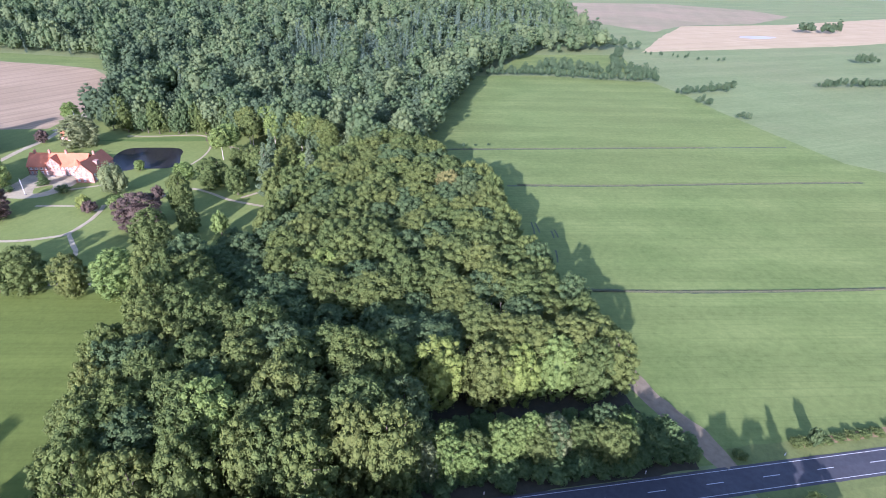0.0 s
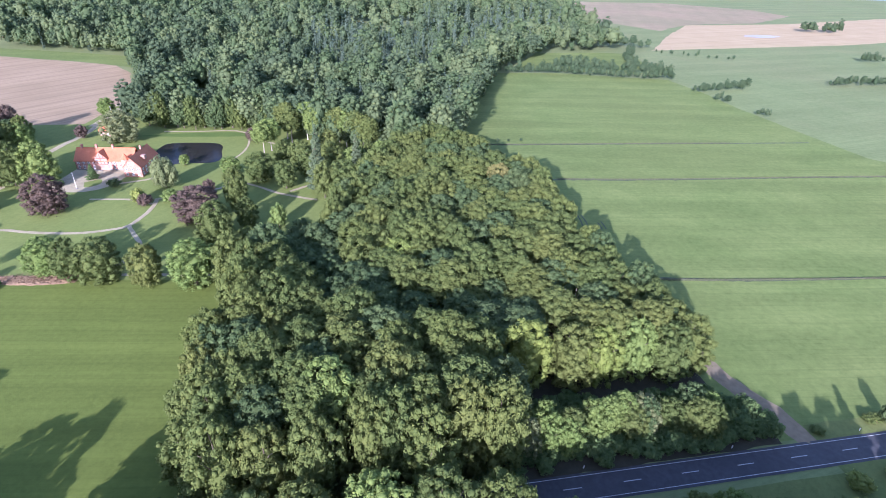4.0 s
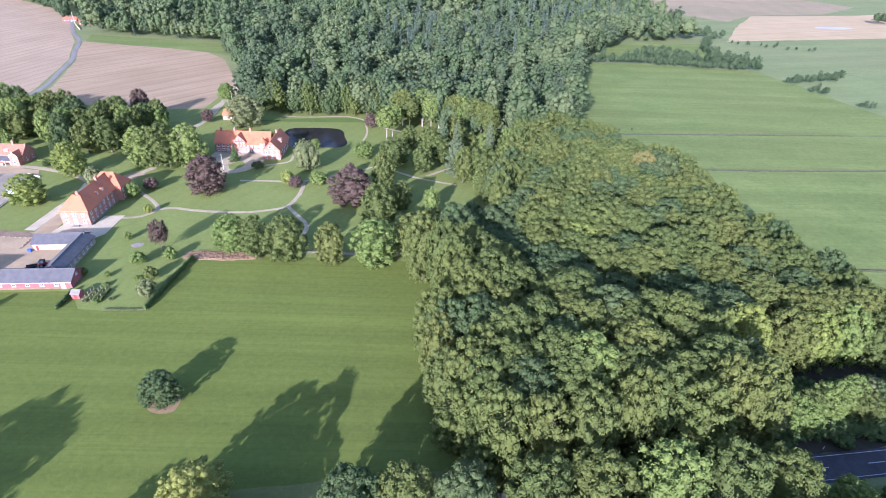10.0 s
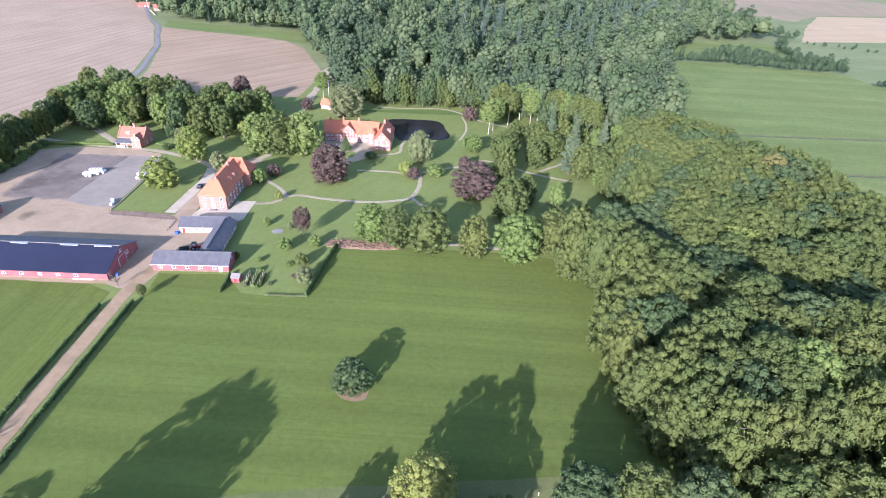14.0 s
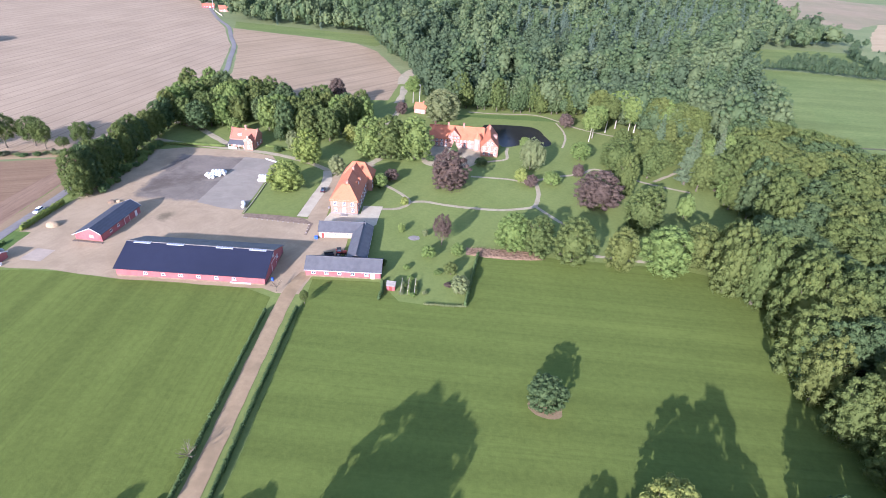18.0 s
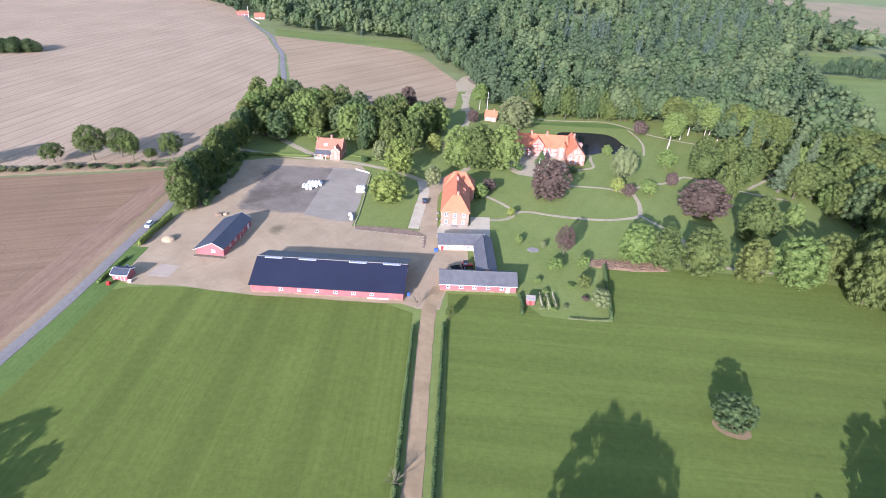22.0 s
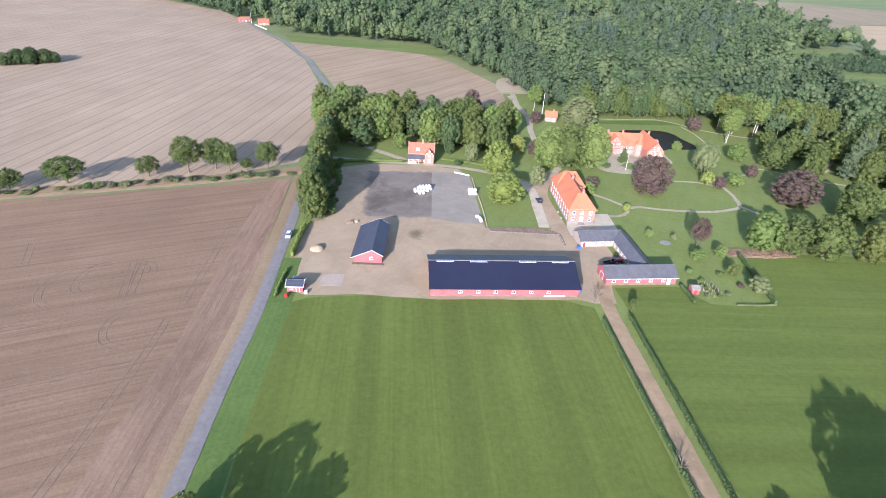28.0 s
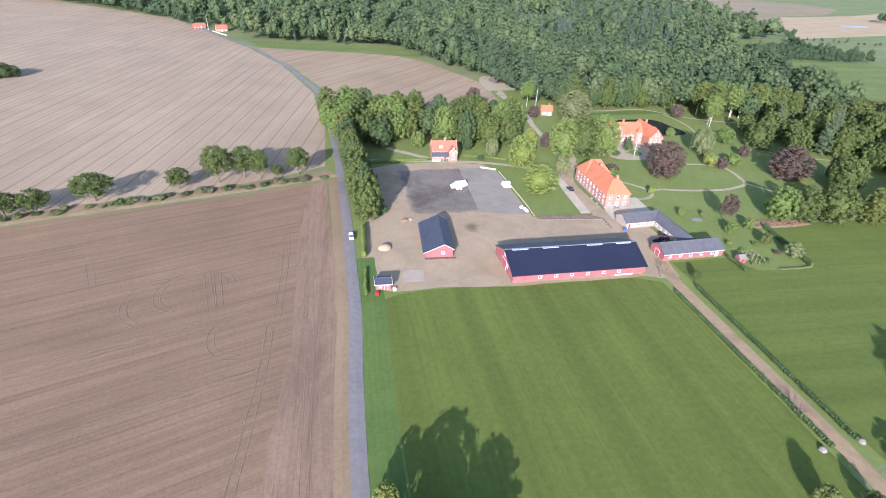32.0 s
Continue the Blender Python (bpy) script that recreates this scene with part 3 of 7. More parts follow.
ribbon("verge_road", [(104, 84.2), (120, 86.2), (150, 88.6), (200, 92.4), (260, 97)], 3.6, 0.12, GRASS_DRY, "brown dry grass strip beside the main road", "verge", 0.8)
ribbon("path_wood_track", [(82, 77), (80.5, 83), (78.5, 90), (75, 97), (71, 106), (69, 116)], 6.0, 0.10, DIRT, "brown dirt track from the road along the wood", "track", 0.9)
ribbon("path_gate_way", [(-226.6, 183.6), (-225.4, 200), (-224.2, 216), (-226, 228)], 4.2, 0.19, PALE_STONE, "pale gravel way beside the gatehouse", "path", 0.2)
ribbon("path_wood_way", [(-221, 222), (-214, 233), (-208, 240), (-204, 252), (-208, 270), (-207, 300), (-203, 330), (-206, 380)], 3.4, 0.15, PATH, "gravel way past the limes to the woods", "path", 0.4)
ribbon("path_court_way", [(-222, 226), (-236, 236), (-252, 243), (-268, 246.5), (-300, 250), (-318, 254)], 3.0, 0.15, PATH, "pale path along the court's back edge", "path", 0.3)
ribbon("path_gate_road", [(-220.5, 180), (-221.5, 200), (-221, 216), (-216, 229), (-208, 240)], 7.0, 0.12, GRAVEL, "brown gravel strip beside the gatehouse", "path", 0.3)
ribbon("path_lawn_a", [(-204, 195), (-196, 194.5), (-190, 196), (-186, 202), (-190, 209), (-196, 215), (-203, 222)], 1.8, 0.12, PATH, "curving pale gravel path on the lawn", "path", 0.25)
ribbon("path_lawn_b", [(-186, 202), (-180, 203.5), (-168, 201), (-150, 200), (-138, 203), (-133, 206), (-130, 218), (-130, 228), (-131, 233)], 1.9, 0.13, PATH, "long curving pale gravel path through the park", "path", 0.25)
ribbon("path_lawn_c", [(-160, 232.5), (-147, 232.3), (-140, 231.5), (-131, 227)], 1.6, 0.14, PATH, "pale gravel path on the manor lawn", "path", 0.2)
ribbon("path_lawn_d", [(-156, 250), (-147.5, 253.5), (-141.5, 257), (-141, 266), (-140, 273)], 1.6, 0.12, PATH, "narrow pale path beside the moat", "path", 0.2)
ribbon("path_lawn_e", [(-133, 206), (-128, 198), (-122, 188), (-124, 176), (-128, 168), (-114, 168), (-99, 166.5), (-84, 166)], 1.8, 0.12, PATH, "pale path along the row of trees", "path", 0.3)
ribbon("path_park_a", [(-131, 232), (-118, 239), (-106, 244), (-98, 251), (-88, 246), (-77, 238), (-66, 233), (-58, 230)], 1.7, 0.13, PATH, "pale path winding through the park trees", "path", 0.3)
ribbon("path_park_b", [(-160, 331), (-143, 331), (-118, 333), (-104, 322), (-97, 314), (-88, 308), (-75, 302), (-63, 297.5), (-50, 290), (-44, 275), (-52, 258), (-66, 245), (-72, 240)], 1.7, 0.13, PATH, "pale path round the moat's far bank", "path", 0.3)
ribbon("path_park_c", [(-107, 320), (-105, 305), (-106, 292), (-110, 278)], 1.1, 0.12, PATH, "short pale path down to the moat", "path", 0.3)
ribbon("path_house", [(-280, 252), (-292, 262), (-306, 274), (-320, 280)], 3.4, 0.12, PATH, "pale gravel way to the small red-roofed house", "path", 0.4)
patch("ground_hut_yard", [(-211, 386), (-210, 414), (-202, 434), (-186, 424), (-184, 402), (-190, 388)], 0.08, PATH, "bare trodden earth round the thatched hut", "earth", 1.2, 3, True)
ribbon("path_far_hut", [(-206, 340), (-204, 365), (-202, 392)], 4.0, 0.1, PATH, "pale way to the thatched hut", "path", 0.8)
for name, pts in (("ditch_a", [(70, 157), (100, 154.5), (130, 153.5), (182, 153), (260, 155), (330, 160)]), ("ditch_b", [(60, 253), (120, 252), (200, 254), (264, 255)]), ("ditch_c", [(33, 308), (80, 309), (150, 311), (258, 314)])):
    ribbon(name, pts, 1.9 if name == "ditch_a" else 1.6, 0.075, DITCH, "shallow overgrown ditch across the meadow", "ditch", 0.7)

# turning tracks that machines pressed into the ploughed field
def ring_line(cx, cy, rx, ry, a0, a1, n=14):
    return [(cx + rx * math.cos(radians(a0 + (a1 - a0) * i / n)), cy + ry * math.sin(radians(a0 + (a1 - a0) * i / n))) for i in range(n + 1)]


TRACKS = [ring_line(-381, 143, 8.4, 11, 80, 250), ring_line(-374.5, 147, 7, 9, 100, 255), ring_line(-355.5, 124, 7.6, 9, 75, 275), ring_line(-365, 150, 3.8, 6, 0, 180), [(-369.4, 157.4), (-364.9, 137.2)], [(-366.2, 157.1), (-362.8, 138.5)], [(-406.8, 168.3), (-401.8, 155.2)],
          [(-440, 80.6), (-393.4, 95.2), (-350.1, 108.8)], [(-450, 167), (-405, 185), (-359.4, 203.9)], [(-455, 101), (-404, 117.3), (-366, 129.6)], [(-346.4, 130.9), (-345.4, 160), (-345.8, 182.4)], [(-348, 126.9), (-348.6, 108.7), (-351, 84), (-354, 56)], [(-338, 70), (-337, 120), (-337.5, 170), (-336.5, 215)]]
for pts in TRACKS:
    curve = smooth_line([(*p, 0) for p in pts], 2.0)
    for side in (-0.95, 0.95):
        line = []
        for k, p in enumerate(curve):
            d = (curve[min(k + 1, len(curve) - 1)] - curve[max(k - 1, 0)]).normalized()
            line.append((p.x - d.y * side, p.y + d.x * side))
        ribbon("ground_track", line, 0.4, 0.09, PRESSED, "tyre track pressed into the ploughed soil", "track", 0.3)

# ---- trees ----
ICO_V = np.array([(0, 0, 1), *[(0.894 * math.cos(a * 1.2566), 0.894 * math.sin(a * 1.2566), 0.447) for a in range(5)], *[(0.894 * math.cos(a * 1.2566 + 0.628), 0.894 * math.sin(a * 1.2566 + 0.628), -0.447) for a in range(5)], (0, 0, -1)])
ICO_F = np.array([(0, 1 + i, 1 + (i + 1) % 5) for i in range(5)] + [(1 + i, 6 + i, 1 + (i + 1) % 5) for i in range(5)] + [(1 + (i + 1) % 5, 6 + i, 6 + (i + 1) % 5) for i in range(5)] + [(11, 6 + (i + 1) % 5, 6 + i) for i in range(5)])


def np_mesh(name, verts, tris, quads, material):
    me = bpy.data.meshes.new(name)
    loops = np.concatenate([tris.ravel(), quads.ravel()]).astype(np.int32)
    sizes = np.concatenate([np.full(len(tris), 3), np.full(len(quads), 4)])
    me.vertices.add(len(verts))
    me.vertices.foreach_set("co", verts.astype(np.float32).ravel())
    me.loops.add(len(loops))
    me.loops.foreach_set("vertex_index", loops)
    me.polygons.add(len(sizes))
    me.polygons.foreach_set("loop_start", np.concatenate([[0], np.cumsum(sizes)[:-1]]).astype(np.int32))
    me.polygons.foreach_set("use_smooth", sizes == 3)
    me.update(calc_edges=True)
    me.validate()
    me.materials.append(material)
    return me


def sprays(rng, points, normals, size, droop=0.0, loose=0.5):
    """Narrow bent leaf sprays at the points, lying over the crown like shingles."""
    n = len(points)
    nm = normals + rng.normal(0, loose, (n, 3))
    nm[:, 2] += 0.15
    nm /= np.linalg.norm(nm, axis=1)[:, None] + 1e-6
    u = rng.normal(0, 0.7, (n, 3)) + normals * 0.35
    u[:, 2] += 0.1 - droop * 2.2
    u -= nm * np.sum(u * nm, axis=1)[:, None]
    u /= np.linalg.norm(u, axis=1)[:, None] + 1e-6
    v = np.cross(u, nm)
    s = size * rng.uniform(0.55, 1.35, (n, 1))
    bend = nm * s * 0.22
    u, v = u * s * 0.78, v * s * 0.42
    q = np.stack([points + u, points + u * 0.1 + v + bend, points - u * 0.6, points + u * 0.1 - v + bend], 1).reshape(-1, 3)
    return q, np.arange(4 * n).reshape(n, 4)


def foliage(seed, lobes, count, size, droop=0.0, core=0.66, centre=None, loose=0.5):
    """Leaf sprays over a set of lobes (x, y, z, rx, rz) with a dense inside."""
    rng = np.random.default_rng(seed)
    L = np.array(lobes, float)
    mid = np.array(centre) if centre is not None else np.average(L[:, :3], axis=0, weights=L[:, 3])
    vs, ts, pts, nms = [], [], [], []
    for x, y, z, rx, rz in L:
        jit = 1 + rng.uniform(-0.15, 0.15, (12, 1))
        vs.append(ICO_V * jit * (rx * core, rx * core, rz * core) + (x, y, z))
        ts.append(ICO_F + 12 * len(ts))
    share = L[:, 3] * L[:, 4]
    for (x, y, z, rx, rz), k in zip(L, np.maximum(4, count * share / share.sum()).astype(int)):
        d = rng.normal(0, 1, (k * 4, 3))
        d /= np.linalg.norm(d, axis=1)[:, None]
        out = np.array((x, y, z)) - mid
        out = out / (np.linalg.norm(out) + 1e-6)
        d = d[(d @ out > -0.3) | (d[:, 2] > 0.3)][:k]
        pts.append((x, y, z) + d * (rx, rx, rz) * rng.uniform(0.55, 1.16, (len(d), 1)))
        nms.append(d)
    pts, nms = np.concatenate(pts), np.concatenate(nms)
    q, f = sprays(rng, pts, nms, size, droop, loose)
    v = np.concatenate(vs)
    return np.concatenate([v, q]), np.concatenate(ts), f + len(v)


def broad_lobes(seed, w, z0, z1, n, small=0.24, large=0.38):
    """Branch-end lobes over a domed crown w wide between the heights z0 and z1."""
    rng = np.random.default_rng(seed)
    out = []
    r, hz = w / 2, (z1 - z0) / 2
    for i in range(n):
        g = (i + 0.5) / n
        a, t = i * 2.39996 + rng.uniform(-0.4, 0.4), 1 - 1.75 * g
        rr = math.sqrt(max(0.0, 1 - t * t)) * rng.uniform(0.78, 1.02) * (1.0 + 0.1 * math.sin(3 * a + seed))
        lr = r * rng.uniform(small, large)
        out.append(((r - lr * 0.75) * rr * math.cos(a), (r - lr * 0.75) * rr * math.sin(a), z0 + hz + (hz - lr * 0.7) * t * rng.uniform(0.88, 1.0), lr, lr * rng.uniform(0.7, 0.95)))
    out.append((0, 0, z0 + hz * 0.95, r * 0.8, hz * 0.84))
    return out


def trunk_mesh(seed, h, top, r, spread, limbs, name="trunk", mat=None):
    rng = random.Random(seed)
    bm = bmesh.new()
    bend = Vector((rng.uniform(-0.4, 0.4), rng.uniform(-0.4, 0.4), h * 0.45))
    tube(bm, (0, 0, -0.3), (0, 0, 0.8), r * 1.6, r * 1.05, 9)
    tube(bm, (0, 0, 0.8), bend, r * 1.05, r * 0.75, 9)
    tube(bm, bend, (bend.x * 1.5, bend.y * 1.5, top), r * 0.75, r * 0.2, 7)
    for i in range(limbs):
        a = 6.283 * i / limbs + rng.uniform(-0.4, 0.4)
        z = h * rng.uniform(0.28, 0.55)
        k = spread * rng.uniform(0.6, 0.95)
        p, q = Vector((bend.x * 0.6, bend.y * 0.6, z)), Vector((k * 0.55 * math.cos(a), k * 0.55 * math.sin(a), z + h * 0.14))
        e = Vector((k * math.cos(a), k * math.sin(a), z + h * rng.uniform(0.2, 0.34)))
        tube(bm, p, q, r * 0.42, r * 0.26, 6)
        tube(bm, q, e, r * 0.26, r * 0.06, 5)
    return mesh_of(name, bm, mat or BARK)


def fir_lobes(seed, w, h):
    rng = np.random.default_rng(seed)
    out = []
    for i in range(46):
        g = (i + 0.5) / 46
        rr = (w / 2) * (1 - g) ** 0.85 * rng.uniform(0.65, 1.05)
        a = i * 2.39996
        out.append((rr * 0.68 * math.cos(a), rr * 0.68 * math.sin(a), h * (0.08 + 0.9 * g), max(0.35, rr * 0.42), h * 0.035))
    out.append((0, 0, h * 0.4, w * 0.17, h * 0.36))
    return out


PROTO = {}


def proto(kind, variant, w, h, lobes, count, size, trunk, droop=0.0, core=0.8):
    v, t, f = foliage(hash_seed(kind, variant), lobes, count, size, droop, core, None, 0.42)
    PROTO[kind, variant] = (np_mesh("crown", v, t, f, LEAF_OAK), trunk, w, h)


def hash_seed(kind, variant):
    return sum(ord(c) for c in kind) * 31 + variant * 101


for k in range(6):
    proto("broad", k, 13, 24, broad_lobes(k + 5, 13, 7.0, 24, 96, 0.11, 0.2), 5200, 0.5, trunk_mesh(k, 24, 19, 0.42, 4.6, 6))
for k in range(4):
    proto("round", k, 14, 18, broad_lobes(k + 40, 14, -2.5, 18, 104, 0.1, 0.19), 5000, 0.48, trunk_mesh(k + 20, 18, 14, 0.45, 5.0, 6))
for k in range(3):
    proto("broadmid", k, 13, 24, broad_lobes(k + 15, 13, 8, 24, 60, 0.14, 0.25), 3200, 0.6, trunk_mesh(k + 7, 24, 19, 0.42, 4.6, 5))
for k in range(4):
    proto("mid", k, 14, 18, broad_lobes(k + 140, 14, -0.5, 18, 56, 0.14, 0.25), 3000, 0.58, trunk_mesh(k + 60, 18, 14, 0.4, 5.0, 5))
for k in range(3):
    proto("small", k, 8, 8, broad_lobes(k + 60, 8, 0.0, 8, 22), 1300, 0.46, trunk_mesh(k + 30, 8, 6, 0.2, 2.6, 5))
for k in range(2):
    proto("tall", k, 11, 24, broad_lobes(k + 70, 11, 7, 24, 30), 2300, 0.85, trunk_mesh(k + 50, 24, 20, 0.24, 3.6, 5, mat=BARK_PALE))
for k in range(3):
    proto("open", k, 11, 13, broad_lobes(k + 75, 11, 2.4, 13, 44, 0.13, 0.25), 2600, 0.48, trunk_mesh(k + 55, 13, 11, 0.26, 4.2, 7), core=0.55)
for k in range(2):
    proto("fir", k, 9, 22, fir_lobes(k, 9, 22), 3200, 0.62, trunk_mesh(k + 80, 22, 20, 0.3, 1.2, 3), 0.15)
for k in range(2):
    lb = broad_lobes(k + 90, 13, 1.0, 15, 30)
    proto("weeping", k, 13, 15, [(x, y, z, r * 0.8, r * 1.7) for x, y, z, r, q in lb], 2800, 0.75, trunk_mesh(k + 90, 15, 12, 0.35, 4, 5), 0.5)
for k in range(3):
    proto("shrub", k, 4, 3, broad_lobes(k + 110, 4, 0.1, 3, 12), 420, 0.45, trunk_mesh(k + 110, 3, 2, 0.08, 1.2, 4))

TREE_RNG = random.Random(7)


def plant(name, kind, x, y, h, w, material, label, category="tree", group="", variant=None):
    """One tree: an empty at its foot with trunk and crown."""
    count = sum(1 for k in PROTO if k[0] == kind)
    crown, trunk, pw, ph = PROTO[kind, TREE_RNG.randrange(count) if variant is None else variant % count]
    m = pose(x, y, 0.02, 0, 0, TREE_RNG.uniform(0, 360)) @ Matrix.Diagonal((w / pw * TREE_RNG.uniform(0.94, 1.06), w / pw * TREE_RNG.uniform(0.94, 1.06), h / ph, 1))
    e = empty(name, m, label, category, group)
    part("trunk", trunk, None, e)
    c = part("crown", crown, None, e)
    c.material_slots[0].link = "OBJECT"
    c.material_slots[0].material = material
    return e


def inside(x, y, poly):
    hit = False
    for i in range(len(poly)):
        (xa, ya), (xb, yb) = poly[i], poly[i - 1]
        if (ya > y) != (yb > y) and x < (xb - xa) * (y - ya) / (yb - ya) + xa:
            hit = not hit
    return hit


def scatter(poly, step, seed):
    """Uneven places in a polygon, about step apart."""
    rng = random.Random(seed)
    xs, ys = [p[0] for p in poly], [p[1] for p in poly]
    out, y, odd = [], min(ys), 0
    while y < max(ys):
        s = step(y) if callable(step) else step
        x = min(xs) + (s / 2 if odd else 0)
        while x < max(xs):
            px, py = x + rng.uniform(-0.33, 0.33) * s, y + rng.uniform(-0.33, 0.33) * s
            if inside(px, py, poly):
                out.append((px, py))
            x += s
        y += s * 0.87
        odd = 1 - odd
    return out


# the old wood between the lawn and the meadow
patch("ground_wood_floor", [(-62, 104), (-56, 88), (-50, 70), (0, 73.4), (74, 79.4), (74, 86), (66, 100), (60, 128), (50, 145), (44, 226), (24, 252), (4, 290), (-12, 292), (-22, 250), (-36, 214), (-42, 190), (-58, 164), (-64, 140)], 0.06, LITTER_SHADED, "leaf litter and moss under the old wood, darkened for its shade", "forest floor", 1.0)
WOOD = [(-80, 150), (-72, 136), (-75, 104), (-69, 92), (-62, 74), (-62, 70), (-20, 71), (2, 74), (3, 101), (61, 101), (62, 112), (59, 128), (52, 142), (47, 190), (45, 228), (28, 254), (13, 290), (-12, 305), (-18, 280), (-28, 245), (-42, 215), (-46, 186), (-58, 172), (-76, 162)]
YELLOW_AT = {(14, 104): (LEAF_CHESTNUT, "yellow-green"), (34, 105): (LEAF_CHESTNUT, "yellow-green"), (5, 101): (LEAF_GOLD, "browning"), (-42, 157): (LEAF_GOLD, "golden"), (-26, 154): (LEAF_CHESTNUT, "yellow-green"), (-58, 170): (LEAF_LIME, "light green"), (40, 104): (LEAF_LIME, "light green"), (60, 104): (LEAF_BEECH, "olive-green"), (22, 214): (LEAF_GOLD, "golden"), (-36, 84): (LEAF_LIME, "light green"), (-64, 92): (LEAF_BEECH, "olive-green")}
wood_rng = random.Random(21)
WOOD_KINDS = {LEAF_OAK: "oak_tree", LEAF_BEECH: "beech_tree", LEAF_DARK: "ash_tree", LEAF_LIME: "lime_tree", LEAF_YELLOW: "maple_tree", LEAF_CHESTNUT: "chestnut_tree", LEAF_GOLD: "maple_tree", LEAF_WILLOW: "willow_tree", LEAF_COPPER: "copper_beech"}


def rim(x, y, poly, reach):
    """Whether a place lies near the rim of a polygon."""
    return any(not inside(x + reach * math.cos(a), y + reach * math.sin(a), poly) for a in (0, 0.8, 1.6, 2.4, 3.1, 3.9, 4.7, 5.5))


GLADES = ([(60, 180), (40, 174)], [(60, 172), (42, 168)], [(-70, 178), (-60, 165)], [(23, 142), (26, 130)], [(-10, 152), (6, 150), (20, 158)], [(20.5, 99), (21, 117)], [(3, 96), (3.5, 107)])
FRONT = [(-80, 166), (-64, 160), (-52, 140), (-36, 120), (-22, 109), (3, 105), (6, 66), (-80, 66)]
VALLEY = [(-60, 168), (-46, 149), (-32, 128), (-14, 119), (16, 117)]


def to_line(x, y, pts):
    """Distance from a place to a line of points."""
    best = 1e9
    for (xa, ya), (xb, yb) in zip(pts, pts[1:]):
        dx, dy = xb - xa, yb - ya
        k = max(0.0, min(1.0, ((x - xa) * dx + (y - ya) * dy) / (dx * dx + dy * dy)))
        best = min(best, math.hypot(x - xa - k * dx, y - ya - k * dy))
    return best


DEAD = ((30.1, 123.4), (20.5, 229), (-8, 260))
wood_places = [p for p in scatter(WOOD, 10.4, 3) if min(math.dist(p, q) for q in DEAD) > 5 and min(to_line(*p, g) for g in GLADES) >= 3.6]
for p in scatter(WOOD, 2.6, 8):
    if min(math.dist(p, q) for q in wood_places) > 7.6 and min(math.dist(p, q) for q in DEAD) > 6 and min(to_line(*p, g) for g in GLADES) > 5:
        wood_places.append(p)
for x, y in wood_places:
    low = to_line(x, y, VALLEY) < 6.5
    h = 21.5 if low else 29.5 if inside(x, y, FRONT) else 25.5 - 0.03 * max(0, y - 200) if y > 132 else 22.0
    h *= 0.94 + 0.16 * noise.noise(Vector((x * 0.05, y * 0.05, 0))) + wood_rng.uniform(-0.09, 0.05)
    m, word = wood_rng.choice(((LEAF_BEECH, "olive-green"), (LEAF_BEECH, "olive-green"), (LEAF_OAK, "green"), (LEAF_OAK, "green"), (LEAF_DARK, "dark green")) if y > 138 and not low else ((LEAF_OAK, "green"), (LEAF_OAK, "green"), (LEAF_BEECH, "green"), (LEAF_BEECH, "olive-green"), (LEAF_DARK, "dark green")))
    for (px, py), alt in YELLOW_AT.items():
        if math.hypot(px - x, py - y) < 5.8:
            m, word = alt
    # darker leaves here stand in for the shade of the taller front stand
    if low:
        m, word = LEAF_DARK, "dark green"
    edge = rim(x, y, WOOD, 7)
    plant(WOOD_KINDS[m], ("round" if y < 160 else "mid") if edge else "broad" if y < 150 else "broadmid", x, y, h, wood_rng.uniform(13.0, 16.0) if edge else wood_rng.uniform(14.0, 18.0), m, f"tall {word} broadleaf tree in the old wood", "tree", "trees of the old wood")
for x, y, h, w, m in ((-69, 80, 20, 14, LEAF_BEECH), (-72, 91, 21, 13, LEAF_OAK), (-64, 73, 18, 13, LEAF_OAK), (-73, 103, 22, 12, LEAF_BEECH)):
    plant(WOOD_KINDS[m], "round", x, y, h, w, m, "tall green broadleaf tree at the wood's corner over the lawn", "tree", "trees of the old wood")
# low belt of trees along the main road
for x, y in scatter([(6, 80), (64, 84), (64, 90), (6, 87)], 5.2, 5):
    plant("broadleaf_tree", "round", x, y, wood_rng.uniform(10.5, 13.5), wood_rng.uniform(7.5, 10), wood_rng.choice((LEAF_DARK, LEAF_OAK, LEAF_LIME, LEAF_WILLOW)), "low bushy tree at the wood's edge by the road", "tree", "trees of the roadside belt")


def dead_tree(x, y, h):
    """A leafless tree: a short trunk that forks into bare bent limbs."""
    e = empty("dead_tree", pose(x, y, 0), "bleached leafless dead tree standing in the wood", "dead tree")
    rng = random.Random(int(abs(x) * 7))
    bm = bmesh.new()
    tube(bm, (0, 0, -0.3), (0.2, 0.1, h * 0.45), 0.36, 0.26, 8)
    part("trunk", bm, BARK, e)
    for i in range(6):
        a = i * 1.05 + rng.uniform(-0.3, 0.3)
        p, k = Vector((0.2, 0.1, h * rng.uniform(0.36, 0.45))), h * rng.uniform(0.07, 0.16)
        q = p + Vector((k * math.cos(a), k * math.sin(a), h * rng.uniform(0.18, 0.26)))
        bm = bmesh.new()
        tube(bm, p, q, 0.2, 0.13, 6)
        for b in (-0.5, 0.4):
            tube(bm, q, q + Vector((k * 0.8 * math.cos(a + b), k * 0.8 * math.sin(a + b), h * rng.uniform(0.12, 0.24))), 0.13, 0.04, 5)
        part("limb", bm, BARK_PALE, e, "bare bleached limb")


dead_tree(30.1, 123.4, 22)
dead_tree(20.5, 229, 23)
dead_tree(-8, 260, 20)

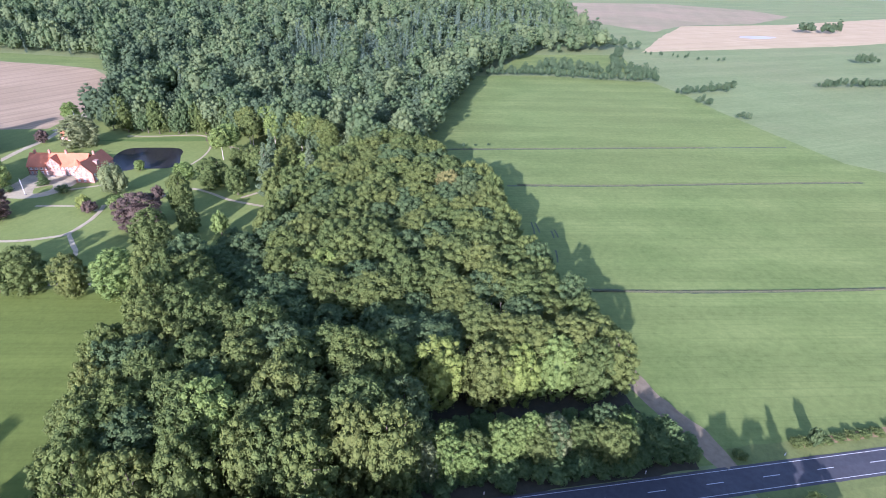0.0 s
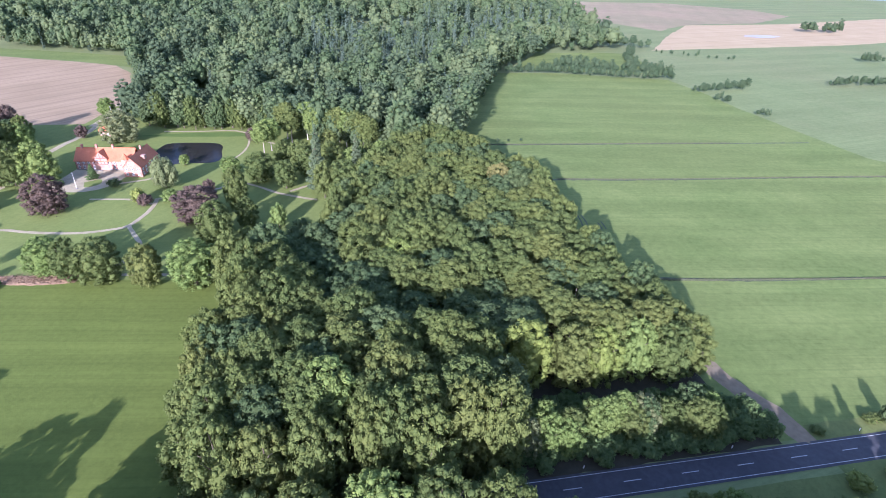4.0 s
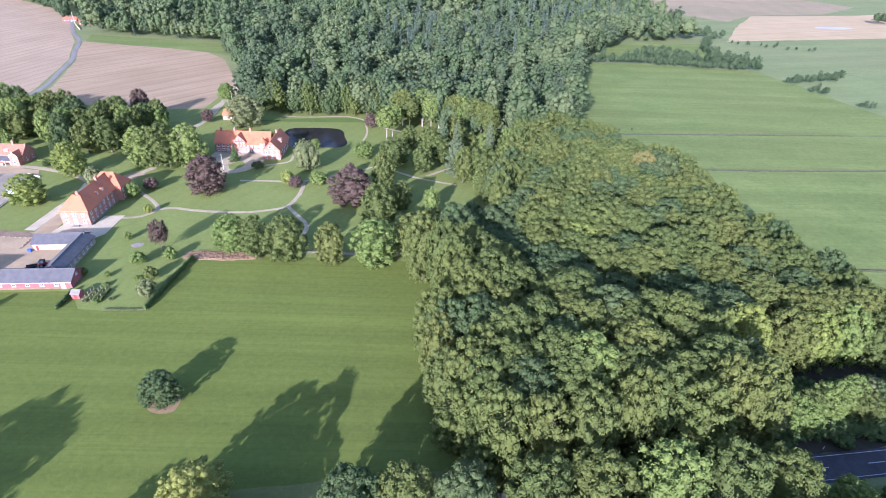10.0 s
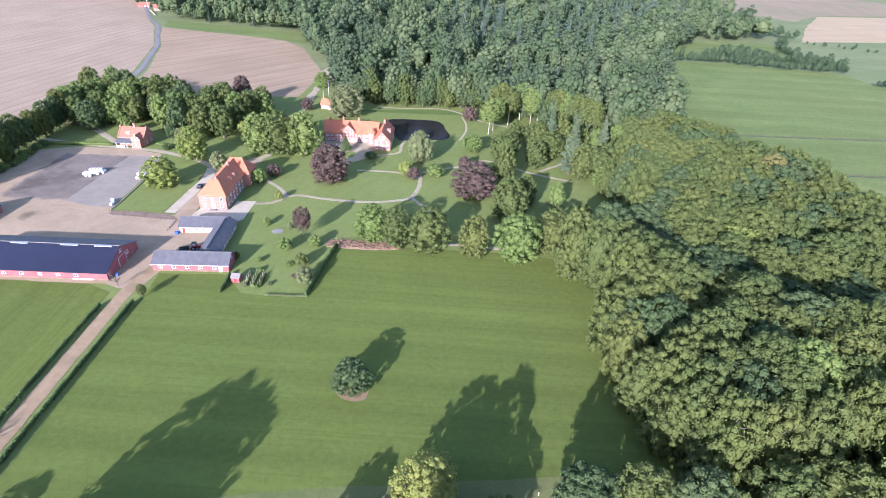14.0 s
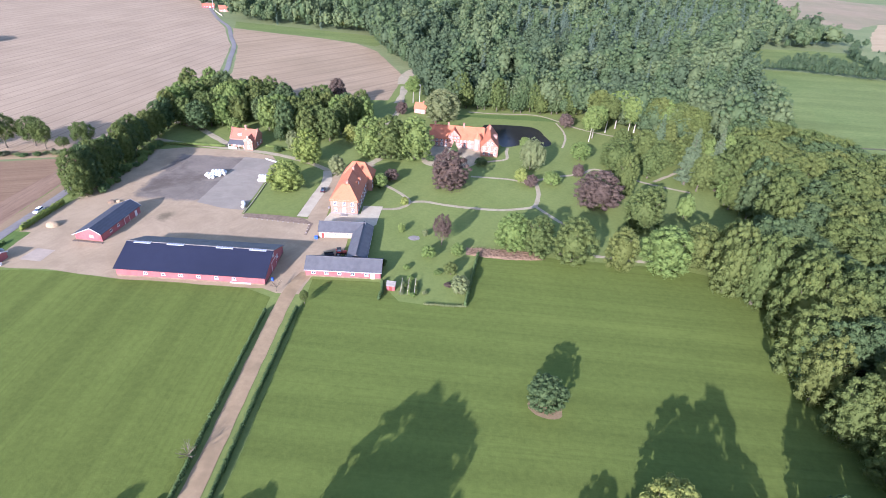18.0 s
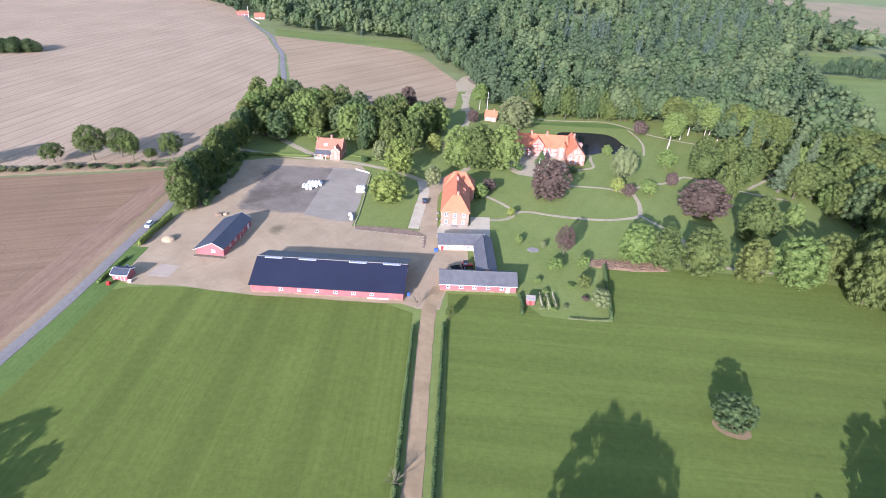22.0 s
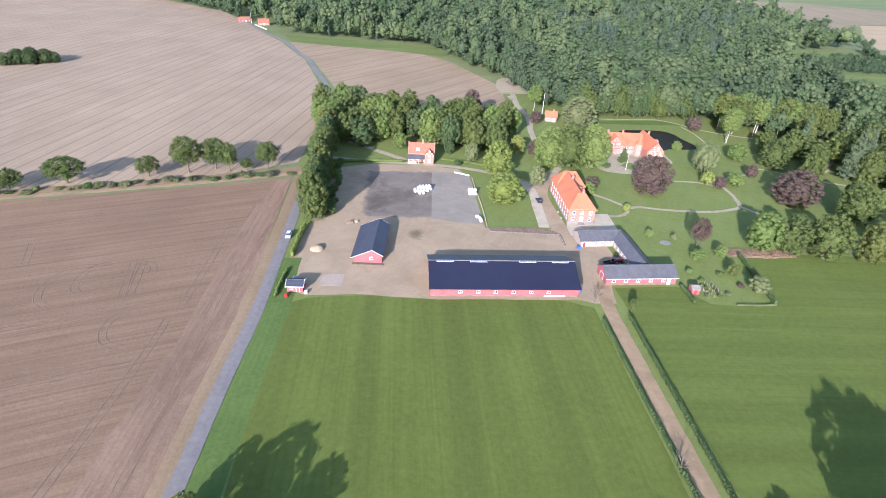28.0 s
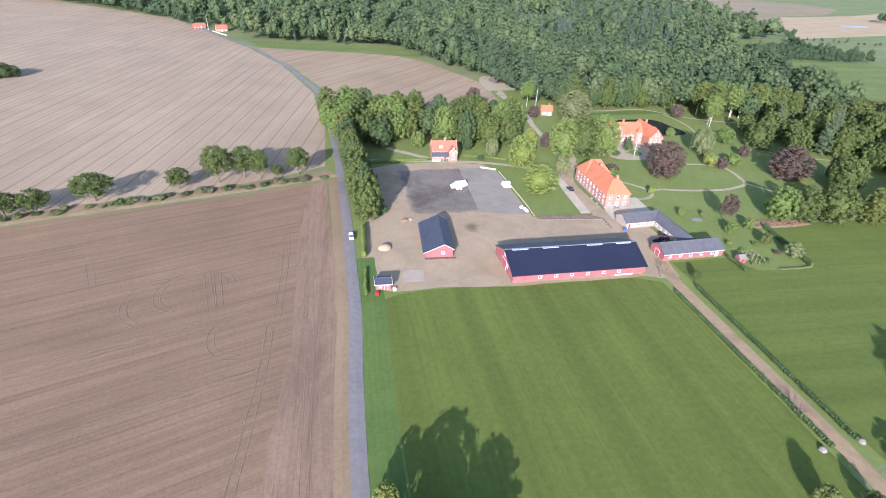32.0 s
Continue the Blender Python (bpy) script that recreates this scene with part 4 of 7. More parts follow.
for x, y in scatter([(-66, 66.5), (0, 75), (62, 79.5), (76, 81), (73, 94), (60, 98), (10, 97), (0, 84), (-64, 74)], 3.7, 15):
    plant("shrub", "shrub", x, y, wood_rng.uniform(2.5, 5), wood_rng.uniform(4.5, 6.5), LEAF_HEDGE, "dark undergrowth at the wood's foot by the road", "bush", "roadside undergrowth")
# trees along the road, whose shadows fall on the lawns
for x, y, h, w, m, k in ((-196.5, 40.5, 23.5, 19, LEAF_OAK, "round"), (-185, 39, 20.5, 16, LEAF_OAK, "round"), (-190, 40, 22.8, 15.5, LEAF_LIME, "round"), (-110, 58, 10.5, 10, LEAF_OAK, "round"), (-124, 64, 15, 14, LEAF_YELLOW, "round"), (-122, 49, 22.5, 15, LEAF_OAK, "round"), (-142, 55, 9, 9, LEAF_LIME, "round"), (-134, 54.5, 8, 7, LEAF_OAK, "round"), (-93, 60, 18, 14, LEAF_DARK, "round"), (-82, 61, 18, 13, LEAF_OAK, "round"),
                         (-322.4, 66, 8, 6, LEAF_YELLOW, "round"), (-319.5, 51, 15, 17, LEAF_OAK, "round"), (-308, 52, 11, 13, LEAF_OAK, "round"), (-236.5, 52, 6.4, 5, LEAF_OAK, "small"), (-227, 49.5, 5, 5, LEAF_OAK, "small"), (-212, 49.5, 8, 9, LEAF_OAK, "round"), (-70, 60, 18.5, 14, LEAF_DARK, "round"), (-55, 59.5, 20.5, 15, LEAF_OAK, "round"), (-43, 60, 21.5, 15, LEAF_BEECH, "round"), (-29, 60, 23.5, 17, LEAF_LIME, "round"), (-16, 60, 23, 17, LEAF_OAK, "round"), (-4, 60, 20, 15, LEAF_BEECH, "round"), (11, 58, 13, 11, LEAF_LIME, "round"), (24, 57.5, 11.5, 10, LEAF_DARK, "round"), (38, 58, 12, 11, LEAF_OAK, "round"), (47, 59, 11, 10, LEAF_LIME, "round"), (84, 66, 4, 6, LEAF_YELLOW, "small"), (96, 67.5, 3.5, 7, LEAF_YELLOW, "small"),
                         (-60, 44, 19, 15, LEAF_OAK, "mid"), (-44, 45, 20, 15, LEAF_OAK, "mid"), (-28, 46, 19, 14, LEAF_DARK, "mid"), (-12, 46, 20, 15, LEAF_OAK, "mid"), (4, 46, 19, 14, LEAF_OAK, "mid"), (18, 46, 20, 14, LEAF_DARK, "mid"), (32, 47, 22, 17, LEAF_OAK, "mid"), (46, 48, 23, 17, LEAF_OAK, "mid"), (56, 47, 19, 18, LEAF_DARK, "mid"), (67, 50, 17, 16, LEAF_OAK, "mid"), (76, 52, 12.5, 12, LEAF_OAK, "mid"), (60, 52, 15, 13, LEAF_OAK, "mid")):
    plant("roadside_tree", k, x, y, h, w, m, "leafy tree standing beside the main road", "tree", "trees along the road")
# a second row, out of view, added to close sun gaps on the road
for i in range(15):
    plant("roadside_tree", "mid", -44 + i * 8.2 + TREE_RNG.uniform(-2, 2), 32 + TREE_RNG.uniform(-3, 3) + i * 0.5, TREE_RNG.uniform(20, 23), TREE_RNG.uniform(14, 17), LEAF_OAK, "tall leafy tree in the unseen belt that shades the main road", "tree", "trees along the road")
for x, y, h in ((86, 82.5, 1.6), (107, 84.6, 6.5), (103, 85, 2.0), (106, 85.4, 1.6), (109, 85.6, 1.5), (112, 85.8, 1.2), (116, 86.2, 1.4), (120, 86.6, 1.6), (124, 87, 1.5), (128, 87.4, 1.3), (133, 87.8, 1.6), (138, 88, 1.8), (143, 88.4, 1.4), (150, 89, 1.6)):
    plant("shrub", "shrub", x, y, h, 4.0 if h < 3 else 3.4, LEAF_OAK if h < 3 else LEAF_DARK, "low roadside bush beside the meadow", "bush", "roadside bushes")
for x, y, h, w in ((83.3, 52.2, 18, 11), (76, 47.5, 18, 10), (88, 44, 15, 11), (112, 50, 12, 6), (120, 52, 11, 6)):
    plant("roadside_tree", "fir" if y > 45 else "mid", x, y, h, w, LEAF_FIR, "dense tree south of the main road", "tree", "trees along the road")

# single trees and shrubs of the park
PARK = (
    ("broadleaf_tree", "round", -146, 170, 15, 14, LEAF_LIME, "round green tree in the row above the lawn"),
    ("broadleaf_tree", "round", -137, 167, 16, 13, LEAF_OAK, "round green tree in the row above the lawn"),
    ("broadleaf_tree", "round", -125, 164, 18, 17, LEAF_OAK, "large round green tree in the row above the lawn"),
    ("broadleaf_tree", "round", -109, 161, 17, 11.5, LEAF_BEECH, "olive-green tree in the row above the lawn"),
    ("broadleaf_tree", "round", -93, 161, 18, 18, LEAF_LIME, "large spreading tree in the row above the lawn"),
    ("broadleaf_tree", "round", -80, 166, 18, 15, LEAF_BEECH, "green tree at the corner of the wood"),
    ("copper_beech", "round", -170, 219, 18, 18, LEAF_COPPER, "large dark purple copper beech on the lawn"),
    ("copper_beech", "round", -106, 211, 16, 20, LEAF_COPPER, "spreading dark purple copper beech in the park"),
    ("broadleaf_tree", "round", -93, 191, 18.5, 16, LEAF_OAK, "green tree beside the copper beech"),
    ("broadleaf_tree", "round", -84, 204, 14, 10, LEAF_OAK, "green tree beside the copper beech"),
    ("weeping_tree", "weeping", -131, 246, 14, 13, LEAF_WILLOW, "pale weeping tree beside the moat"),
    ("shrub", "small", -137, 229, 7, 7, LEAF_YELLOW, "bright yellow-green shrub by the path"),
    ("shrub", "small", -133, 225, 6, 6.5, LEAF_COPPER, "purple-leaved small tree by the path"),
    ("shrub", "small", -123, 229, 6.5, 8.5, LEAF_LIME, "rounded light green shrub on the lawn"),
    ("shrub", "small", -109, 239, 7, 6.5, LEAF_COPPER, "purple-leaved small tree on the lawn"),
    ("lime_tree", "round", -210, 250, 20.5, 17, LEAF_LIME, "tall dense lime tree beside the manor"),
    ("lime_tree", "round", -199.5, 249, 22.5, 18, LEAF_OAK, "tall dense lime tree beside the manor"),
    ("lime_tree", "round", -188, 250, 22, 18, LEAF_LIME, "tall dense lime tree beside the manor"),
    ("broadleaf_tree", "round", -177, 312, 19, 21, LEAF_WILLOW, "large pale round tree behind the manor"),
    ("chestnut_tree", "round", -237, 237, 17, 14, LEAF_CHESTNUT, "yellow-green chestnut tree by the court"),
    ("chestnut_tree", "round", -239, 207, 13.5, 15.5, LEAF_CHESTNUT, "round yellowing chestnut tree at the court's corner"),
    ("broadleaf_tree", "small", -221, 224, 10, 8, LEAF_WILLOW, "greyish small tree by the gatehouse"),
    ("plum_tree", "open", -171.6, 169.5, 13, 7.4, LEAF_COPPER, "dark purple upright narrow tree in the garden"),
    ("shrub", "shrub", -178, 175, 2.8, 2.4, LEAF_WILLOW, "small sapling on the lawn"),
    ("conifer_tree", "fir", -58, 239, 28, 13, LEAF_FIR, "tall pale-trunked fir in the park"),
    ("conifer_tree", "fir", -40, 252, 25, 11, LEAF_FIR, "tall grey-green fir at the wood's edge"),
    ("conifer_tree", "fir", -62, 272, 24, 11, LEAF_FIR, "tall grey-green fir in the park"),
    ("broadleaf_tree", "round", -88, 254, 15.5, 17, LEAF_OAK, "broad green tree on the park lawn"),
    ("broadleaf_tree", "mid", -64, 258, 15, 15, LEAF_OAK, "green tree beside the park path"),
    ("broadleaf_tree", "mid", -52, 256, 20, 16, LEAF_BEECH, "broad green tree at the park's edge"),
    ("broadleaf_tree", "mid", -45, 234, 19, 18, LEAF_OAK, "large green tree at the park's edge"),
    ("broadleaf_tree", "round", -92, 222, 21, 12, LEAF_OAK, "tall green tree behind the copper beech"),
    ("broadleaf_tree", "mid", -74, 244, 15, 12, LEAF_OAK, "green tree by the winding path"),
    ("broadleaf_tree", "tall", -93, 291, 19, 12, LEAF_LIME, "slender light green tree by the path"),
    ("broadleaf_tree", "mid", -70, 268, 17, 13, LEAF_OAK, "green tree deep in the park"),
    ("broadleaf_tree", "mid", -56, 280, 19, 14, LEAF_BEECH, "olive-green tree deep in the park"),
    ("broadleaf_tree", "mid", -80, 276, 14, 11, LEAF_OAK, "light green tree deep in the park"),
    ("broadleaf_tree", "mid", -104, 262, 10, 11, LEAF_LIME, "low bushy tree near the moat"),
    ("broadleaf_tree", "small", -71, 203, 11, 8, LEAF_LIME, "single small tree on the park lawn"),
    ("broadleaf_tree", "tall", -91, 340, 22, 12, LEAF_LIME, "tall pale-trunked tree at the wood's edge"),
    ("broadleaf_tree", "tall", -90, 297, 19, 13, LEAF_LIME, "tall light green tree by the path"),
    ("broadleaf_tree", "tall", -72, 317, 24, 15, LEAF_LIME, "tall light green tree with pale trunk"),
    ("broadleaf_tree", "tall", -62, 312, 24, 15, LEAF_OAK, "tall beech with bare pale trunk"),
    ("broadleaf_tree", "tall", -52, 306, 24, 14, LEAF_BEECH, "tall beech with bare pale trunk"),
    ("broadleaf_tree", "tall", -43, 300, 23, 14, LEAF_OAK, "tall beech with bare pale trunk"),
    ("broadleaf_tree", "tall", -34, 292, 22, 12, LEAF_BEECH, "tall beech with bare pale trunk"),
    ("broadleaf_tree", "tall", -80, 308, 22, 13, LEAF_OAK, "tall beech with bare pale trunk"),
    ("broadleaf_tree", "tall", -67, 307, 23, 12, LEAF_LIME, "tall beech with bare pale trunk"),
    ("broadleaf_tree", "tall", -57.5, 309.5, 23, 13, LEAF_OAK, "tall beech with bare pale trunk"),
    ("broadleaf_tree", "tall", -48, 304, 23, 12, LEAF_LIME, "tall beech with bare pale trunk"),
    ("broadleaf_tree", "tall", -38, 297, 22, 12, LEAF_BEECH, "tall beech with bare pale trunk"),
    ("broadleaf_tree", "tall", -84, 318, 23, 14, LEAF_BEECH, "tall beech with bare pale trunk"),
    ("shrub", "small", -103, 312, 9, 9, LEAF_COPPER, "purple-leaved small tree behind the moat"),
    ("bush", "round", -143.5, 95.5, 9.6, 10.5, LEAF_DARK, "single dense dark bush on the mown field"),
    ("shrub", "fir", -168.5, 256, 8, 6.5, LEAF_HEDGE, "clipped conical yew on the forecourt"),
    ("shrub", "shrub", -155, 247, 4, 6, LEAF_DARK, "dark shrub at the forecourt's edge"),
    ("shrub", "shrub", -180, 248, 3, 5, LEAF_HEDGE, "low shrub by the forecourt"),
    ("shrub", "small", -200, 214, 7, 7, LEAF_LIME, "light green shrub behind the gatehouse"),
    ("shrub", "small", -196, 222, 6, 7, LEAF_COPPER, "reddish shrub behind the gatehouse"),
    ("shrub", "shrub", -188, 199, 4, 3.5, LEAF_YELLOW, "small yellow-green sapling by the path"),
    ("shrub", "shrub", -187, 177, 3.6, 3, LEAF_LIME, "small sapling on the lawn"),
    ("shrub", "shrub", -191, 153, 3, 3, LEAF_OAK, "small bush by the barn's end"),
    ("fruit_tree", "small", -176, 160, 5, 6, LEAF_LIME, "small fruit tree in the garden"),
    ("fruit_tree", "small", -166, 163, 5, 5, LEAF_LIME, "small fruit tree in the garden"),
    ("fruit_tree", "small", -168, 150.6, 5, 5, LEAF_OAK, "small fruit tree in the garden"),
    ("fruit_tree", "small", -165, 140.5, 6.5, 6.5, LEAF_WILLOW, "small fruit tree beside the garden hedge"),
    ("shrub", "shrub", -168.7, 143.6, 1.3, 2.8, LEAF_COPPER, "low reddish shrub in the garden"),
    ("shrub", "shrub", -183.6, 137.5, 1.4, 1.8, LEAF_WILLOW, "low plant in the kitchen garden"),
    ("shrub", "shrub", -182.2, 141.6, 1.6, 1.4, LEAF_OAK, "low plant in the kitchen garden"),
    ("shrub", "shrub", -179.6, 137.2, 1.2, 2.2, LEAF_LIME, "low plant in the kitchen garden"),
    ("shrub", "shrub", -178.8, 140.4, 1.5, 1.5, LEAF_HEDGE, "low plant in the kitchen garden"),
    ("shrub", "shrub", -176.0, 138.6, 1.3, 1.9, LEAF_WILLOW, "low plant in the kitchen garden"),
    ("shrub", "shrub", -181, 146.5, 1.4, 2.4, LEAF_LIME, "low plant in the kitchen garden"),
    ("shrub", "shrub", -172.4, 150.3, 1.4, 3.0, LEAF_LIME, "low rounded bush on the lawn"),
    ("shrub", "shrub", -183, 152, 2.0, 2.4, LEAF_LIME, "small clipped oval bush on the lawn"),
    ("broadleaf_tree", "open", -212, 130, 5, 3, LEAF_OAK, "small tree at the hedge's end"),
    ("broadleaf_tree", "small", -131, 275, 6, 6, LEAF_LIME, "small tree on the moat's bank"),
    ("broadleaf_tree", "broad", -110, 350, 20, 14, LEAF_DARK, "dark tree at the wood's edge"),
    ("broadleaf_tree", "tall", -196, 344, 17, 10, LEAF_LIME, "light green tree beside the small orange-roofed house"),
    ("shrub", "small", -201, 318, 8, 8, LEAF_COPPER, "purple-leaved tree beside the way"),
)
for name, kind, x, y, h, w, m, label in PARK:
    plant(name, kind, x, y, h, w, m, label, "shrub" if name == "shrub" else "bush" if name == "bush" else "tree")
def bare_sapling(x, y, h, seed):
    """A small leafless tree: a thin stem and many fine twigs."""
    e = empty("bare_sapling", pose(x, y, 0.05), "thin leafless sapling with dark twigs beside the drive", "sapling")
    rng = random.Random(seed)
    bm = bmesh.new()
    tube(bm, (0, 0, -0.1), (0.1, 0, h * 0.35), 0.11, 0.08, 6)
    part("trunk", bm, BARK, e)
    bm = bmesh.new()
    for i in range(9):
        a, k = i * 0.7 + rng.uniform(-0.3, 0.3), h * rng.uniform(0.12, 0.3)
        p = Vector((0.1, 0, h * rng.uniform(0.22, 0.35)))
        q = p + Vector((k * math.cos(a), k * math.sin(a), h * rng.uniform(0.2, 0.4)))
        tube(bm, p, q, 0.06, 0.04, 5)
        for b in (-0.8, -0.3, 0.2, 0.7):
            tube(bm, p.lerp(q, rng.uniform(0.4, 1.0)), q + Vector((k * 0.7 * math.cos(a + b), k * 0.7 * math.sin(a + b), h * rng.uniform(0.05, 0.25))), 0.04, 0.02, 4)
    part("twigs", bm, BARK, e, "fine bare twigs")


bare_sapling(-222, 135, 5.5, 3)
bare_sapling(-222.6, 74, 5.0, 5)
# the dark front of the forest behind the moat
for i in range(15):
    x = -172 + i * 5.8 + TREE_RNG.uniform(-1.5, 1.5)
    plant("forest_edge_tree", "mid", x, 337.5 + 2.2 * math.sin(i * 2.3) + max(0, (-150 - x)) * 0.25, 18 + 5 * math.sin(i * 1.7), 11 + 2.5 * math.sin(i * 3.1), (LEAF_DARK, LEAF_OAK, LEAF_BEECH, LEAF_DARK)[i % 4], "tall dark green tree at the forest's front behind the moat", "tree", "forest edge trees")
# scattered trees between park and wood
for x, y in scatter([(-52, 212), (-44, 215), (-30, 245), (-22, 280), (-28, 290), (-42, 264), (-56, 234)], 12, 9):
    plant("lime_tree", "mid", x, y, wood_rng.uniform(13, 19), wood_rng.uniform(9, 12), wood_rng.choice((LEAF_OAK, LEAF_LIME, LEAF_BEECH)), "green tree where park and wood meet", "tree", "park edge trees")
# the row of trees along the lane and the grove behind the small house
for i in range(15):
    y = 190 + i * 6.6
    plant("lane_tree", "round" if i < 7 else "mid", -315.8 - (y - 190) * 0.05 + TREE_RNG.uniform(-1, 1), y + TREE_RNG.uniform(-1.5, 1.5), 20.5 if i == 0 else TREE_RNG.uniform(15, 20), 11.5 if i == 0 else TREE_RNG.uniform(9.5, 12.5), LEAF_OAK if i == 0 else TREE_RNG.choice((LEAF_OAK, LEAF_DARK, LEAF_BEECH, LEAF_DARK)), "dense green tree in the row beside the lane", "tree", "lane trees")
for i in range(16):
    plant("shrub", "shrub", -310 - i * 0.1 + TREE_RNG.uniform(-1.5, 1.5), 193 + i * 3.4, TREE_RNG.uniform(1.8, 4), TREE_RNG.uniform(3, 5), TREE_RNG.choice((LEAF_HEDGE, LEAF_OAK, LEAF_LIME)), "undergrowth below the lane trees", "bush", "lane undergrowth")
GROVE = [(-324, 286), (-304, 266), (-285, 282), (-262, 268), (-246, 258), (-224, 270), (-216, 296), (-214, 308), (-232, 306), (-268, 312), (-306, 330), (-326, 338), (-331, 320)]
for x, y in scatter(GROVE, 10.2, 12):
    plant("grove_tree", "mid", x, y, wood_rng.uniform(15, 20), wood_rng.uniform(11, 14.5), wood_rng.choice((LEAF_OAK, LEAF_BEECH, LEAF_DARK, LEAF_LIME, LEAF_OAK)), "tall green tree in the grove behind the small house", "tree", "grove trees")
for x, y, h, w, m in ((-294, 279, 17, 13, LEAF_LIME), (-283, 268, 9, 8, LEAF_LIME), (-248, 250, 11, 7, LEAF_WILLOW), (-258, 262, 8, 6, LEAF_DARK), (-255, 247, 3, 4, LEAF_HEDGE), (-214, 262, 9, 8, LEAF_COPPER), (-222, 266, 10, 9, LEAF_YELLOW), (-240, 322, 19, 12, LEAF_COPPER)):
    plant("grove_tree", "mid", x, y, h, w, m, "leafy tree in front of the grove", "tree", "grove trees")
# trees along the track between the fields
for x, y, h, w in ((-446, 205, 8.5, 11), (-437, 208, 8.5, 10), (-420, 217, 10, 14), (-391, 226, 8, 9), (-376, 231, 14.5, 12), (-366, 236, 12.5, 11), (-359, 233, 12, 8), (-343, 237, 11.5, 9), (-352, 235, 5, 5)):
    plant("field_tree", "open", x, y, h * 1.15, w * 1.2, LEAF_OAK, "wind-blown tree beside the field track", "tree", "track trees")
for x, y, h, w in ((-563, 417, 9, 11), (-556, 421, 10.5, 12), (-549, 423, 11.5, 12), (-542, 428, 10, 11), (-537, 431, 8, 9), (-552, 430, 11, 12), (-560, 427, 10, 12), (-545, 435, 9, 10)):
    plant("field_tree", "round", x, y, h, w, LEAF_DARK, "dense dark tree of the copse in the harrowed field", "tree", "copse trees")
for i in range(44):
    x = -333 - i * 3.2 - TREE_RNG.uniform(-4, 4)
    plant("shrub", "shrub", x, 232 + (x + 335) * 0.262 + TREE_RNG.uniform(-1.8, 2.2), TREE_RNG.uniform(0.6, 2.6), TREE_RNG.uniform(1.8, 5.5), TREE_RNG.choice((LEAF_WILLOW, LEAF_WILLOW, REED, LEAF_HEDGE)), "low scrub along the field track", "bush", "track scrub")


# ---- far woods ----
def far_kind(k, fir, level):
    """One tree of the far woods, the plainer the farther off it stands."""
    n, count, size = ((28, 640, 0.6), (16, 270, 0.94), (9, 120, 1.4))[level]
    if fir:
        lb = fir_lobes(k + 30, 6.4, 21)[::4 + 2 * level]
        return foliage(k + 200, lb + [(0, 0, 8, 1.0, 7.5)], int(count * 0.8), size * 0.85, 0.12, 0.62)
    w, z1 = 9.0 + 0.8 * k, 15.5 + 1.6 * ((k * 5) % 6)
    return foliage(k + 300, broad_lobes(k + 300, w, 3.5, z1, n, 0.17 + 0.04 * level, 0.32 + 0.05 * level), count, size, 0.0, 0.8, None, 0.3)


def far_wood(name, places, material, label, seed, fir=False, squat=1.0):
    """Many simple trees in one sheet of canopy."""
    rng = np.random.default_rng(seed)
    kinds = [[far_kind(k, fir, level) for level in range(3)] for k in range(6)]
    vs, ts, qs, base = [], [], [], 0
    for x, y, s in places:
        v, t, q = kinds[rng.integers(6)][int(y > 430) + int(y > 640)]
        a, g = rng.uniform(0, 6.28), s * rng.uniform(0.85, 1.2)
        c, d = math.cos(a) * g, math.sin(a) * g
        vs.append(np.stack([v[:, 0] * c - v[:, 1] * d + x, v[:, 0] * d + v[:, 1] * c + y, v[:, 2] * s * squat * rng.uniform(0.82, 1.18)], 1))
        ts.append(t + base)
        qs.append(q + base)
        base += len(v)
    me = np_mesh(name, np.concatenate(vs), np.concatenate(ts), np.concatenate(qs), material)
    return tagged(new(name, me), label, "woodland", kind="stuff")


FOREST = [(-402, 592), (-340, 579), (-300, 570), (-252, 556), (-238, 500), (-200, 418), (-186, 350), (-152, 339), (-107, 338), (-80, 322), (-66, 308), (-36, 292), (-8, 288), (14, 296), (30, 353), (58, 438), (80, 513), (160, 625), (255, 645), (300, 1009), (150, 1300), (-900, 1350), (-760, 930), (-520, 770), (-452, 680)]
SPRUCE = [(-120, 480), (0, 470), (60, 560), (150, 660), (220, 760), (200, 900), (-60, 800), (-120, 600)]
CLEAR = [(-60, 720), (40, 760), (30, 850), (-80, 820)]
trees_far = [(x, y) for x, y in scatter(FOREST, lambda y: 10.2 + max(0, y - 380) * 0.011, 31) if not inside(x, y, CLEAR)]
far_rng = random.Random(4)
stands = {0: [], 1: [], 2: [], 3: []}
for p, q in zip(FOREST, FOREST[1:18]):
    n = int(math.dist(p, q) / 6.5)
    trees_far += [(p[0] + (q[0] - p[0]) * k / n + far_rng.uniform(-2, 2), p[1] + (q[1] - p[1]) * k / n + far_rng.uniform(-2, 2)) for k in range(n)]
for x, y in trees_far:
    tone = noise.noise(Vector((x * 0.018, y * 0.018, 5.0))) + far_rng.uniform(-0.45, 0.45)
    kind = 3 if (inside(x, y, SPRUCE) and far_rng.random() < 0.65) or far_rng.random() < 0.04 else 0 if tone < -0.15 else 1 if tone < 0.25 else 2
    stands[kind].append((x, y, (1.05 + max(0, y - 450) * 0.0007) * far_rng.choice((0.68, 0.85, 0.95, 1.05, 1.2, 1.35)) * (0.95 + 0.2 * noise.noise(Vector((x * 0.03, y * 0.03, 1.0))))))
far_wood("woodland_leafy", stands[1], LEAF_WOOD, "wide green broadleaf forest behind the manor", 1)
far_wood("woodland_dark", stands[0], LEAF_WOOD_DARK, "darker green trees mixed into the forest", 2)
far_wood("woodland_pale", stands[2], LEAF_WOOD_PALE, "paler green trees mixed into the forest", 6)
